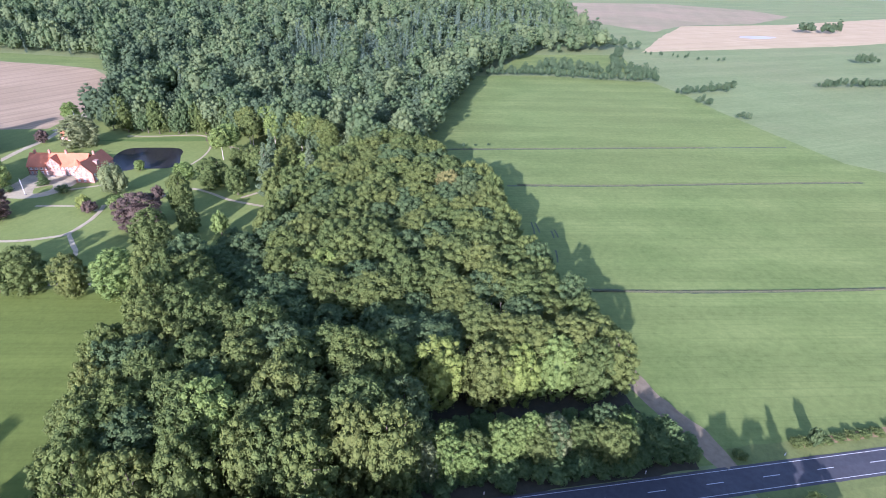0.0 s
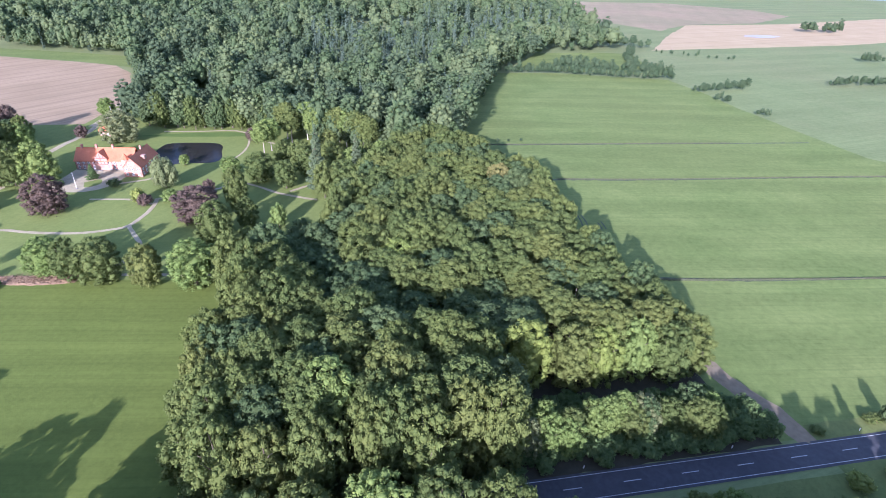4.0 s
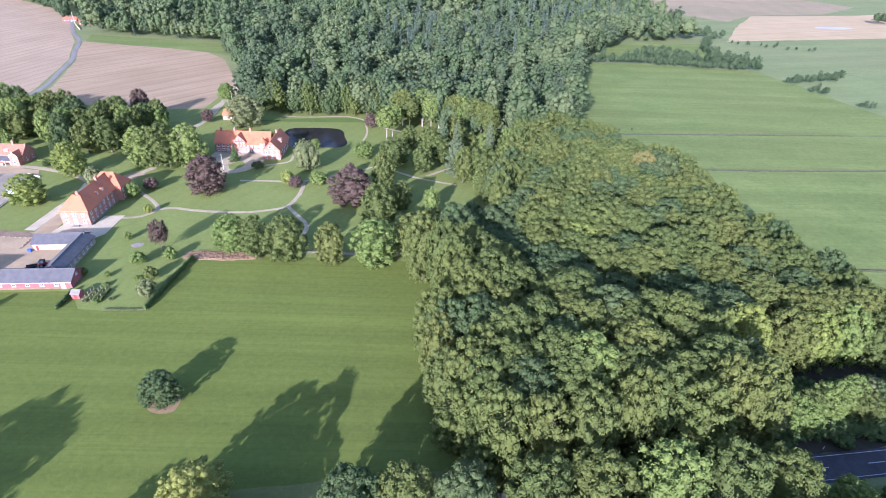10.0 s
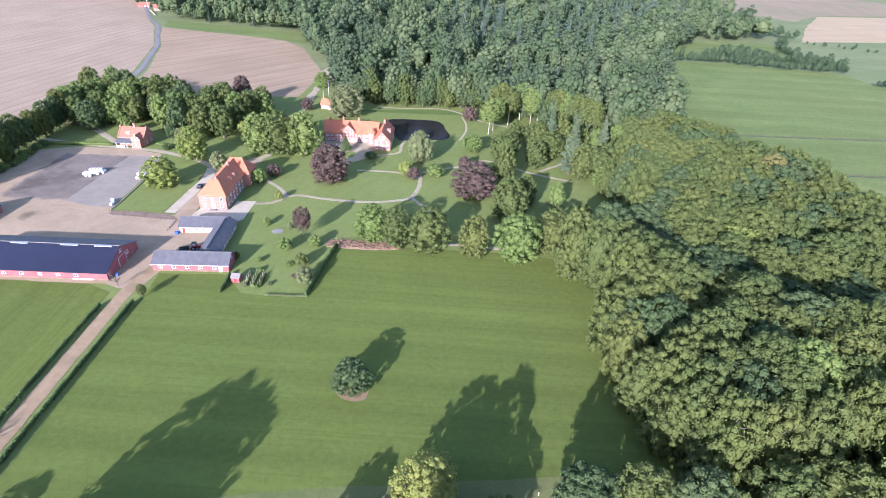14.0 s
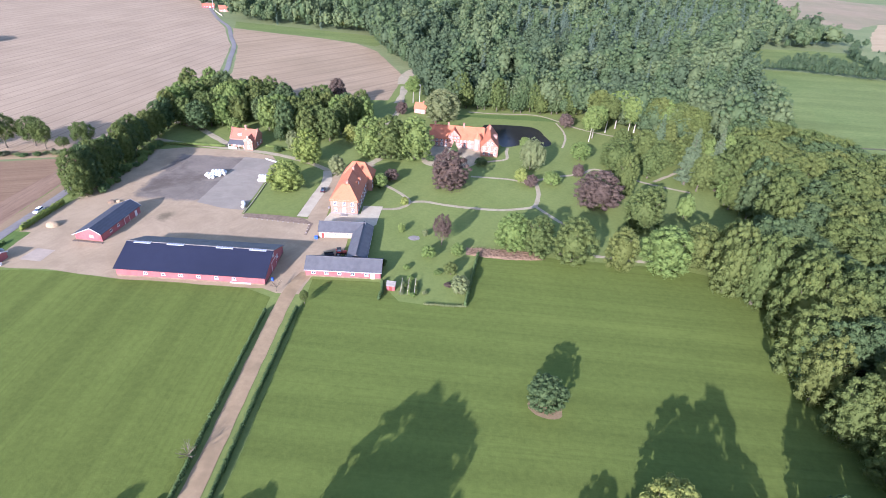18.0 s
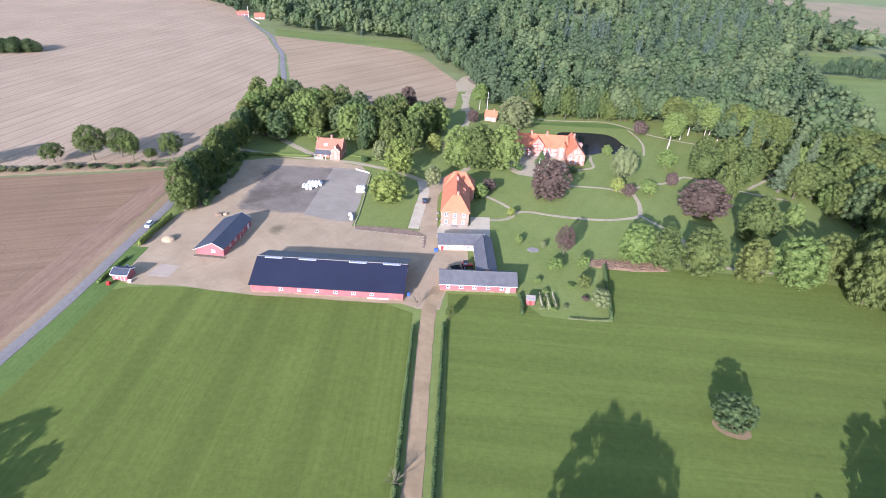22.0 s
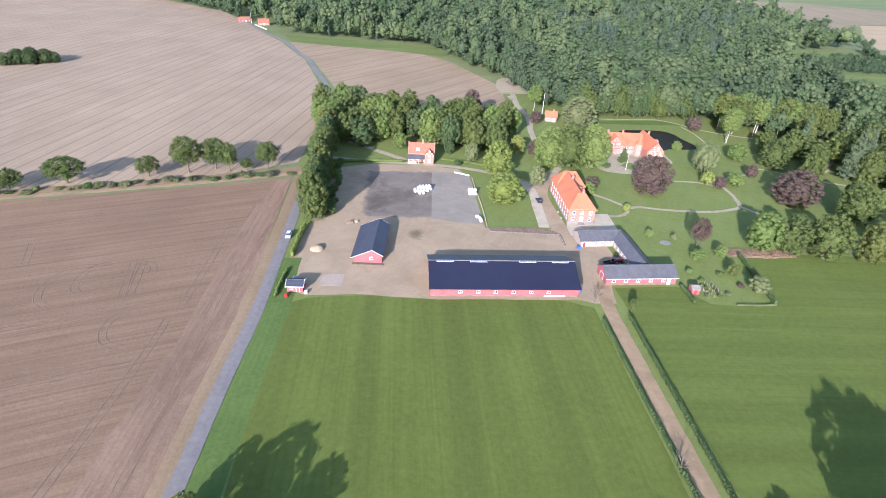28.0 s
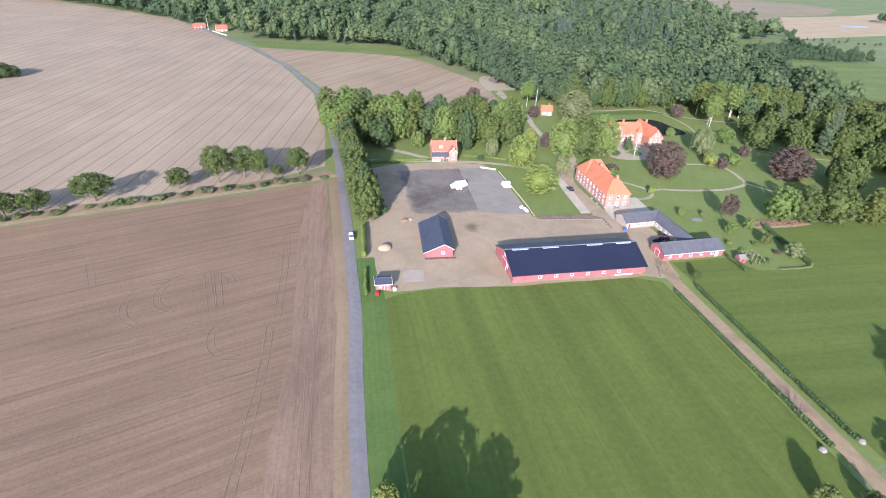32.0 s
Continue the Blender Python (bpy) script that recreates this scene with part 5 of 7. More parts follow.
far_wood("woodland_spruce", stands[3], LEAF_SPRUCE, "spruce plantation in the forest, greyed a little for haze", 3, True)
hedge_rng = random.Random(8)


def far_row(pts, step, size, spread):
    out = []
    for p in smooth_line([(*q, 0) for q in pts], step):
        out.append((p.x + hedge_rng.uniform(-spread, spread), p.y + hedge_rng.uniform(-spread, spread), size * hedge_rng.uniform(0.7, 1.25)))
    return out


rows = far_row([(88, 515), (148, 513), (197, 500), (251, 494)], 2.6, 0.5, 3) + far_row([(150, 545), (200, 532), (252, 512)], 2.6, 0.55, 3) + far_row([(268, 635), (240, 575), (245, 530)], 3.5, 0.5, 3)
rows += far_row([(250, 446), (269, 453), (307, 461)], 2.5, 0.42, 3) + far_row([(254, 420), (258, 412)], 2, 0.35, 2) + far_row([(262, 377), (268, 372)], 2, 0.35, 2) + far_row([(405, 480), (478, 488), (560, 505)], 2.6, 0.45, 4)
rows += far_row([(655, 858), (728, 860)], 3.5, 0.8, 7) + far_row([(546, 606), (572, 608)], 3, 0.5, 3) + far_row([(262, 700), (300, 665)], 4, 0.7, 5) + far_row([(300, 640), (380, 600)], 7, 0.3, 4)
rows += far_row([(45, 312), (60, 313)], 6, 0.2, 1) + far_row([(-460, 668), (-520, 740), (-640, 850), (-800, 930)], 6, 1.0, 6)
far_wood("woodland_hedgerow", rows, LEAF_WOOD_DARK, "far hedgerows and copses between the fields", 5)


# ---- hedges ----
def hedge(pts, width, height, label, material=None, seed=1):
    line = smooth_line([(*p, 0) for p in pts], 0.75)
    lobes = []
    rng = np.random.default_rng(seed)
    for p in line:
        lobes.append((p.x + rng.uniform(-0.1, 0.1), p.y + rng.uniform(-0.1, 0.1), height * 0.5, max(width * 0.5, 0.45) * rng.uniform(0.9, 1.15), height * 0.52 * rng.uniform(0.9, 1.12)))
    o = line[0]
    lobes = [(x - o.x, y - o.y, z, r, q) for x, y, z, r, q in lobes]
    v, t, f = foliage(seed, lobes, int(len(lobes) * 24 * max(1, height / 2)), 0.42 if width > 1.3 else 0.32, 0, 0.92)
    ob = new("hedge", np_mesh("hedge", v, t, f, material or LEAF_HEDGE))
    ob.location = (o.x, o.y, 0.02)
    return tagged(ob, label, "hedge")


hedge([(-222.2, 64), (-222.4, 90), (-222.4, 125)], 1.1, 1.6, "long clipped hedge along the gravel drive", seed=1)
hedge([(-214.6, 65), (-214.2, 90), (-213.6, 127)], 1.1, 1.6, "long clipped hedge along the gravel drive", seed=2)
hedge([(-163, 133.5), (-161, 147), (-158.5, 163)], 1.1, 2.4, "narrow hedge closing the garden", seed=3)
hedge([(-175.5, 133.2), (-169, 133), (-163, 133.2)], 0.8, 0.7, "low hedge at the garden's foot", LEAF_WILLOW, seed=4)
hedge([(-319.3, 160.5), (-318.8, 171), (-318.2, 181.5)], 1.7, 2.5, "clipped yellow-green hedge between lane and yard", LEAF_CHESTNUT, seed=5)
hedge([(-320.5, 138), (-320, 146), (-319.6, 152)], 1.2, 1.3, "low clipped green hedge beside the small hut", LEAF_LIME, seed=6)
hedge([(-190, 134), (-189.5, 139), (-190, 143)], 1.2, 1.8, "hedge beside the garden hut", seed=7)
hedge([(-315, 247), (-300, 248.5), (-282, 249)], 1.6, 1.6, "low hedge along the court", LEAF_LIME, seed=8)
hedge([(-262, 253), (-250, 250), (-242, 246)], 1.4, 1.2, "low hedge beside the path", LEAF_LIME, seed=9)
for seed, pts in ((11, [(72, 156), (110, 154), (182, 152.6), (250, 154.5)]), (12, [(66, 253.6), (120, 252.6), (200, 254.4), (262, 255.4)]), (13, [(36, 308.6), (80, 309.6), (150, 311.6), (200, 312.6)])):
    hedge(pts, 1.0, 0.5, "dark reeds along the meadow ditch", REED, seed=seed)


# ---- buildings ----
WINDOW_MESH = {}


def window(parent, x, y, z, face, w, h, bars=(1, 2), frame_mat=None, name="window"):
    """A window on a wall; face: degrees that its outside is turned from -y."""
    key = (w, h, bars, frame_mat.name if frame_mat else "")
    if key not in WINDOW_MESH:
        t = 0.1
        dims = [(-w / 2, -0.06, 0, -w / 2 + t, 0.05, h), (w / 2 - t, -0.06, 0, w / 2, 0.05, h), (-w / 2 + t, -0.06, 0, w / 2 - t, 0.05, t), (-w / 2 + t, -0.06, h - t, w / 2 - t, 0.05, h)]
        for i in range(bars[0]):
            bx = -w / 2 + w * (i + 1) / (bars[0] + 1)
            dims.append((bx - 0.04, -0.05, t, bx + 0.04, 0.04, h - t))
        for i in range(bars[1]):
            bz = h * (i + 1) / (bars[1] + 1)
            dims.append((-w / 2 + t, -0.045, bz - 0.03, w / 2 - t, 0.04, bz + 0.03))
        WINDOW_MESH[key] = (mesh_of("window", boxes(*dims), frame_mat or WHITE), mesh_of("pane", boxes((-w / 2 + t, -0.02, t, w / 2 - t, 0.02, h - t)), GLASS), mesh_of("sill", boxes((-w / 2 - 0.08, -0.14, -0.1, w / 2 + 0.08, 0.02, 0)), frame_mat or WHITE))
    f, p, s = WINDOW_MESH[key]
    ob = part(name, f, None, parent, "", pose(x, y, z, 0, 0, face))
    part("pane", p, None, ob)
    part("sill", s, None, ob)
    return ob


def door(parent, x, y, z, face, w, h, material, label):
    ob = part("door", boxes((-w / 2, -0.05, 0, w / 2, 0.05, h)), material, parent, label, pose(x, y, z, 0, 0, face))
    part("door_frame", boxes((-w / 2 - 0.12, -0.07, 0, -w / 2, 0.04, h + 0.12), (w / 2, -0.07, 0, w / 2 + 0.12, 0.04, h + 0.12), (-w / 2, -0.07, h, w / 2, 0.04, h + 0.12)), WHITE, ob)
    return ob


def gable_walls(parent, L, D, eave, ridge, material, name="wall", z0=-0.2):
    """Walls of a house L long (along x) and D deep with gables at both ends."""
    bm = bmesh.new()
    prof = [(-D / 2, z0), (D / 2, z0), (D / 2, eave), (0, ridge), (-D / 2, eave)]
    solid(bm, [(-L / 2, y, z) for y, z in prof], [(L / 2, y, z) for y, z in prof])
    bmesh.ops.recalc_face_normals(bm, faces=bm.faces)
    return part(name, bm, material, parent)


def gable_roof(parent, L, D, eave, ridge, front, back, over=0.4, thick=0.18, labels=("", "")):
    """Two roof planes and a ridge cap."""
    slope = (ridge - eave) / (D / 2)
    x = L / 2 + over
    out = []
    for s, m, lb in ((-1, front, labels[0]), (1, back, labels[1])):
        bm = bmesh.new()
        ye, ze, lift = s * (D / 2 + over), eave - over * slope, thick
        ring = [(-x, ye, ze + lift), (x, ye, ze + lift), (x, 0, ridge + lift), (-x, 0, ridge + lift)]
        slab(bm, ring if s < 0 else ring[::-1], thick)
        bmesh.ops.recalc_face_normals(bm, faces=bm.faces)
        out.append(part("roof", bm, m, parent, lb))
    bm = bmesh.new()
    tube(bm, (-x, 0, ridge + thick), (x, 0, ridge + thick), 0.16, 0.16, 8)
    part("ridge_cap", bm, back, parent)
    return out


def barge(parent, L, D, eave, ridge, over=0.4, thick=0.18):
    """White boards along the gable edges."""
    slope = (ridge - eave) / (D / 2)
    for sx in (-1, 1):
        for sy in (-1, 1):
            bm = bmesh.new()
            x = sx * (L / 2 + over + 0.03)
            a, b = (x, sy * (D / 2 + over), eave - over * slope + 0.06), (x, 0, ridge + 0.06)
            solid(bm, [(p[0] - 0.04, p[1], p[2] + dz) for p, dz in ((a, -0.16), (b, -0.16), (b, 0.2), (a, 0.2))], [(p[0] + 0.04, p[1], p[2] + dz) for p, dz in ((a, -0.16), (b, -0.16), (b, 0.2), (a, 0.2))])
            bmesh.ops.recalc_face_normals(bm, faces=bm.faces)
            part("barge_board", bm, WHITE, parent, "white barge board")


def gutter(parent, L, y, z):
    bm = bmesh.new()
    tube(bm, (-L / 2, y, z), (L / 2, y, z), 0.08, 0.08, 6)
    part("gutter", bm, WHITE, parent)


def plinth(parent, L, D, material):
    part("plinth", boxes((-L / 2 - 0.06, -D / 2 - 0.06, -0.2, L / 2 + 0.06, D / 2 + 0.06, 0.45)), material, parent)


def hip_roof(parent, x0, y0, x1, y1, eave, ridge, over, material, hip_south=True, hip_north=True, hip=None):
    """A roof with its ridge along y; hipped or gabled ends."""
    xm = (x0 + x1) / 2
    slope = (ridge - eave) / ((x1 - x0) / 2)
    z = eave - over * slope + 0.15
    x0, x1, y0, y1 = x0 - over, x1 + over, y0 - over, y1 + over
    k = hip if hip is not None else (x1 - x0) * 0.36
    ya, yb = y0 + (k if hip_south else 0), y1 - (k if hip_north else 0)
    rz = ridge + 0.15
    planes = [[(x0, y0, z), (xm, ya, rz), (xm, yb, rz), (x0, y1, z)], [(x1, y0, z), (x1, y1, z), (xm, yb, rz), (xm, ya, rz)]]
    if hip_south:
        planes.append([(x0, y0, z), (x1, y0, z), (xm, ya, rz)])
    if hip_north:
        planes.append([(x1, y1, z), (x0, y1, z), (xm, yb, rz)])
    for ring in planes:
        bm = bmesh.new()
        slab(bm, ring, 0.18)
        bmesh.ops.recalc_face_normals(bm, faces=bm.faces)
        part("roof", bm, material, parent)
    bm = bmesh.new()
    tube(bm, (xm, ya, rz + 0.03), (xm, yb, rz + 0.03), 0.17, 0.17, 8)
    for c, e, ok in (((x0, y0), ya, hip_south), ((x1, y0), ya, hip_south), ((x0, y1), yb, hip_north), ((x1, y1), yb, hip_north)):
        if ok:
            tube(bm, (c[0], c[1], z + 0.03), (xm, e, rz + 0.03), 0.13, 0.13, 6)
    part("ridge_cap", bm, material, parent)


def chimney(parent, x, y, z0, z1, w=0.9):
    part("chimney", boxes((x - w / 2, y - w / 2, z0, x + w / 2, y + w / 2, z1), (x - w / 2 - 0.1, y - w / 2 - 0.1, z1, x + w / 2 + 0.1, y + w / 2 + 0.1, z1 + 0.2), (x - 0.2, y - 0.2, z1 + 0.2, x + 0.2, y + 0.2, z1 + 0.5)), BRICK, parent)


# the long red barn with its dark roof
def long_barn():
    L, D, ev, rg = 47.0, 19.4, 3.0, 6.9
    e = empty("barn", pose(-249.9, 147.7, 0.1, 0, 0, -0.3), "long low red wooden barn with a dark navy roof", "barn")
    gable_walls(e, L, D, ev, rg, RED_WOOD)
    plinth(e, L, D, EARTH)
    gable_roof(e, L, D, ev, rg, SOLAR, FIBRE, 0.5, 0.18, ("smooth dark navy roof", "weathered grey roof"))
    for x in (-18.6, -7.8, 8.2, 19.0):
        r = part("ridge_light", boxes((x - 2.7, -0.85, rg + 0.02, x + 2.7, 0.2, rg + 0.3), bevel=0.05), SKYLIGHT, e, "pale plastic ridge skylight")
        for k in range(7):
            part("rib", boxes((x - 2.72 + k * 0.89, -0.88, rg + 0.04, x - 2.66 + k * 0.89, 0.23, rg + 0.33)), WHITE, r)
    for x in (-14.2, -8.6, -3.1, 2.6, 8.2, 13.8):
        window(e, x, -D / 2 - 0.02, 1.25, 0, 1.2, 0.9, (1, 0))
        window(e, x, D / 2 + 0.02, 1.25, 180, 1.2, 0.9, (1, 0))
    part("low_board", boxes((12.5, -D / 2 - 0.2, 0.1, 19, -D / 2 - 0.07, 0.5)), WHITE, e, "low white board at the barn's foot")
    for k in range(46):
        part("board_batten", boxes((-L / 2 + 0.5 + k * 1.02, -D / 2 - 0.05, 0.45, -L / 2 + 0.56 + k * 1.02, -D / 2 - 0.005, ev - 0.25)), RED_WOOD, e)
    for s, f in ((-1, -90), (1, 90)):
        door(e, s * (L / 2 + 0.03), 0, 0, f, 4.2, 3.4, RED_WOOD, "large red sliding barn door")
        window(e, s * (L / 2 + 0.02), 3.4 * s, 2.2, f, 1.2, 1.2)
        window(e, s * (L / 2 + 0.02), 0, 4.8, f, 1.2, 1.0)
    bm = bmesh.new()
    tube(bm, (L / 2 + 1.2, -5.6, 0), (L / 2 + 1.2, -5.6, 1.1), 0.45, 0.4, 12)
    tagged(part("barrel", bm, BLUE, at=pose(-225.0, 140.6, 0.1) @ Matrix.Translation((-L / 2 - 1.2, 5.6, 0))), "blue plastic barrel beside the barn", "barrel")


def small_barn():
    e = empty("barn", pose(-291.2, 168.3, 0.1, 0, 0, 85.0), "red wooden shed with an uneven slate-blue gable roof", "barn")
    L, rg = 22.0, 5.0
    prof = [(-3.2, -0.2), (6.6, -0.2), (6.6, 1.9), (0, rg), (-3.2, 3.1)]
    bm = bmesh.new()
    solid(bm, [(-L / 2, y, z) for y, z in prof], [(L / 2, y, z) for y, z in prof])
    bmesh.ops.recalc_face_normals(bm, faces=bm.faces)
    part("wall", bm, RED_WOOD, e)
    for ye, ze, lb in ((-3.7, 2.85, "steep short roof side"), (7.3, 1.65, "long low roof side")):
        bm = bmesh.new()
        slab(bm, [(-L / 2 - 0.5, ye, ze + 0.14), (L / 2 + 0.5, ye, ze + 0.14), (L / 2 + 0.5, 0, rg + 0.14), (-L / 2 - 0.5, 0, rg + 0.14)], 0.14)
        bmesh.ops.recalc_face_normals(bm, faces=bm.faces)
        part("roof", bm, SLATE, e, lb)
        for s in (-1, 1):
            bm = bmesh.new()
            x = s * (L / 2 + 0.53)
            ring = [(ye, ze), (0, rg), (0, rg + 0.15), (ye, ze + 0.15)]
            solid(bm, [(x - 0.04, y, z) for y, z in ring], [(x + 0.04, y, z) for y, z in ring])
            bmesh.ops.recalc_face_normals(bm, faces=bm.faces)
            part("barge_board", bm, WHITE, e, "white barge board")
    window(e, -L / 2 - 0.02, 0.4, 1.2, -90, 1.2, 1.0)
    door(e, 3, -3.23, 0, 0, 2.6, 2.3, RED_WOOD, "red double door")
    door(e, 8.4, -3.23, 0, 0, 1.0, 2.0, WHITE, "pale small door")
    for x in (-6, -2):
        window(e, x, -3.22, 1.2, 0, 1.1, 0.9, (1, 0))
    for k in range(9):
        part("board_batten", boxes((-L / 2 - 0.05, -2.8 + k * 1.05, 0.1, -L / 2 - 0.005, -2.74 + k * 1.05, 1.7)), RED_WOOD, e)
    tagged(part("earth_strip", boxes((-5.4, -0.5, 0, 5.4, 0.5, 0.2), bevel=0.05), BARK, at=pose(-293.6, 156.2, 0.1, 0, 0, -3)), "dark earth strip before the shed's gable", "kerb")


def lane_hut():
    e = empty("hut", pose(-314.9, 142.2, 0.1, 0, 0, -2), "small red wooden hut with a dark flat-pitched roof", "hut")
    gable_walls(e, 4.8, 4.2, 2.2, 3.1, RED_WOOD)
    gable_roof(e, 4.8, 4.2, 2.2, 3.1, SLATE, SLATE, 0.35, 0.12)
    barge(e, 4.8, 4.2, 2.2, 3.1, 0.35, 0.12)
    part("fascia", boxes((-2.8, -2.52, 1.95, 2.8, -2.46, 2.2)), WHITE, e, "white fascia board")
    door(e, 0.9, -2.13, 0, 0, 0.9, 1.9, RED_WOOD, "red plank door")
    window(e, -1.0, -2.12, 0.9, 0, 0.9, 0.8, (1, 0))
    tagged(part("bin", boxes((-0.5, -0.5, 0, 0.5, 0.5, 1.1), bevel=0.08), RED_PAINT, at=pose(-317.2, 137.6, 0.08)), "red bin beside the hut", "bin")
    tagged(part("white_box", boxes((-0.5, -0.4, 0, 0.5, 0.4, 0.9), bevel=0.06), WHITE, at=pose(-311.6, 139.4, 0.1)), "white box with a pale lid by the hut", "box")
    bm = bmesh.new()
    tube(bm, (0, 0, 0), (0, 0, 0.9), 0.05, 0.05, 6)
    tube(bm, (0, 0, 0.9), (0, 0.5, 1.1), 0.7, 0.6, 12)
    tagged(part("satellite_dish", bm, SKYLIGHT, at=pose(-316, 146.4, 0.1)), "grey dish on a short pole behind the hut", "dish")


def south_wing():
    L, D, ev, rg = 24.4, 8.2, 2.7, 5.0
    e = empty("stable", pose(-203.2, 148.9, 0.08, 0, 0, 1.6), "low red wooden stable with a grey roof", "stable")
    gable_walls(e, L, D, ev, rg, RED_WOOD)
    plinth(e, L, D, EARTH)
    gable_roof(e, L, D, ev, rg, SLATE_GREY, SLATE_GREY, 0.4)
    gutter(e, L + 0.8, -D / 2 - 0.46, ev - 0.12)
    for x in (-9.6, -5.4, -1.2, 3.2, 7.6):
        window(e, x, -D / 2 - 0.02, 1.1, 0, 1.2, 1.0, (1, 0))
    window(e, L / 2 + 0.02, 0, 2.8, 90, 1.0, 0.9)
    door(e, 9.6, -D / 2 - 0.03, 0, 0, 1.0, 2.0, WHITE, "white stable door")
    door(e, -L / 2 - 0.03, 0, 0, -90, 2.4, 2.4, RED_WOOD, "red double door")
    for k in range(23):
        part("board_batten", boxes((-L / 2 + 0.5 + k * 1.05, -D / 2 - 0.05, 0.45, -L / 2 + 0.56 + k * 1.05, -D / 2 - 0.005, ev - 0.2)), RED_WOOD, e)


def grey_range():
    e = empty("outbuilding", pose(-208.6, 173.4, 0.08, 0, 0, 3.5), "low whitewashed outbuilding with a grey-blue roof", "outbuilding")
    L, D, ev, rg = 16.5, 7.6, 2.6, 4.6
    gable_walls(e, L, D, ev, rg, LIMEWASH)
    gable_roof(e, L, D, ev, rg, SLATE_GREY, SLATE_GREY, 0.35)
    for x in (-4.8, -2.4, 0.0, 2.4, 4.6):
        window(e, x, -D / 2 - 0.02, 0.9, 0, 1.1, 1.1)
    door(e, -6.8, -D / 2 - 0.03, 0, 0, 1.0, 2.0, TIMBER, "dark red plank door")
    e2 = empty("outbuilding", pose(-200.4, 163.3, 0.08, 0, 0, 92), "narrow whitewashed side range with a grey roof", "outbuilding")
    gable_walls(e2, 22.5, 6.4, 2.7, 4.5, LIMEWASH)
    gable_roof(e2, 22.5, 6.4, 2.7, 4.5, SLATE_GREY, SLATE_GREY, 0.35)
    for x in (-7, -4, -1, 2, 5, 8):
        window(e2, x, 3.22, 0.9, 180, 1.0, 1.1)
        window(e2, x, -3.22, 0.9, 0, 1.0, 1.1)


def cross_hip(parent, x0, y0, x1, y1, eave, ridge, over, material):
    """A hipped roof with its ridge along x."""
    ym, z, rz = (y0 + y1) / 2, eave - 0.3, ridge + 0.17
    x0, x1, y0, y1 = x0 - over, x1 + over, y0 - over, y1 + over
    k = (y1 - y0) * 0.42
    a, b = x0 + k, x1 - k
    for ring in ([(x0, y0, z), (x1, y0, z), (b, ym, rz), (a, ym, rz)], [(x1, y1, z), (x0, y1, z), (a, ym, rz), (b, ym, rz)], [(x1, y0, z), (x1, y1, z), (b, ym, rz)], [(x0, y1, z), (x0, y0, z), (a, ym, rz)]):
        bm = bmesh.new()
        slab(bm, ring, 0.18)
        bmesh.ops.recalc_face_normals(bm, faces=bm.faces)
        part("roof", bm, material, parent)
    bm = bmesh.new()
    tube(bm, (a, ym, rz + 0.03), (b, ym, rz + 0.03), 0.17, 0.17, 8)
    part("ridge_cap", bm, material, parent)


def gatehouse():
    e = empty("gatehouse", pose(-210.9, 188.0, 0.12, 0, 0, -1.0), "long pink-red brick gatehouse with an orange hipped tile roof", "house")
    ev, rg = 6.1, 10.9
    part("wall", boxes((-5.3, 0, -0.2, 5.3, 31.6, ev)), BRICK, e)
    part("wall", boxes((5.3, 22.8, -0.2, 7.4, 31.6, ev)), BRICK, e, "projecting brick end bay")
    part("plinth", boxes((-5.4, -0.1, -0.2, 5.4, 31.7, 0.6)), STONE_GREY, e)
    part("cornice", boxes((-5.45, -0.15, ev - 0.25, 5.45, 31.75, ev)), PALE_STONE, e, "pale cornice under the eaves")
    hip_roof(e, -5.3, 4.6, 5.3, 28.6, ev, rg - 0.25, 0.4, TILE, False, False)
    cross_hip(e, -5.35, 0, 5.45, 9.2, ev, rg - 0.2, 0.4, TILE)
    cross_hip(e, -5.35, 22.6, 7.4, 31.6, ev, rg, 0.4, TILE)
    chimney(e, 0.6, 5.0, rg - 0.8, rg + 1.1)
    chimney(e, 0.2, 19.5, rg - 0.8, rg + 1.1)
    for k in range(9):
        for z in (1.0, 3.8):
            window(e, -5.33, 2.2 + k * 3.3, z, -90, 1.1, 1.6)
    for k in range(6):
        for z in (1.0, 3.8):
            window(e, 5.33, 2.2 + k * 3.3, z, 90, 1.1, 1.6)
    for z in (1.0, 3.8):
        window(e, 7.43, 24.2, z, 90, 1.1, 1.6)
        window(e, 7.43, 28.2, z, 90, 1.1, 1.6)
    for x in (-3.4, 0, 3.4):
        window(e, x, -0.03, 3.8, 0, 1.2, 1.6)
    for x in (-3.4, 3.4):
        window(e, x, -0.03, 1.0, 0, 1.2, 1.6)
    door(e, 0.0, -0.05, 0.4, 0, 1.2, 2.3, WHITE, "white entrance door")
    part("step", boxes((-1.2, -1.3, 0, 1.2, -0.06, 0.4), (-1.6, -1.7, 0, 1.6, -1.3, 0.2)), STONE_GREY, e, "stone entrance steps")
    for y in (12.5, 16.5):
        dm = part("dormer", boxes((2.2, y - 0.6, 7.6, 3.6, y + 0.6, 8.7)), TILE, e, "small roof dormer")
        window(dm, 3.62, y, 7.8, 90, 0.8, 0.8)
    for k in range(2):
        ob = part("shrub_tub", boxes((-0.4, -0.4, 0, 0.4, 0.4, 0.7), bevel=0.08), STONE_GREY, at=pose(-217.8 + k * 0.05, 192 + k * 5.2, 0.13))
        tagged(ob, "pale stone tub beside the gatehouse wall", "plant tub", "gatehouse tubs")


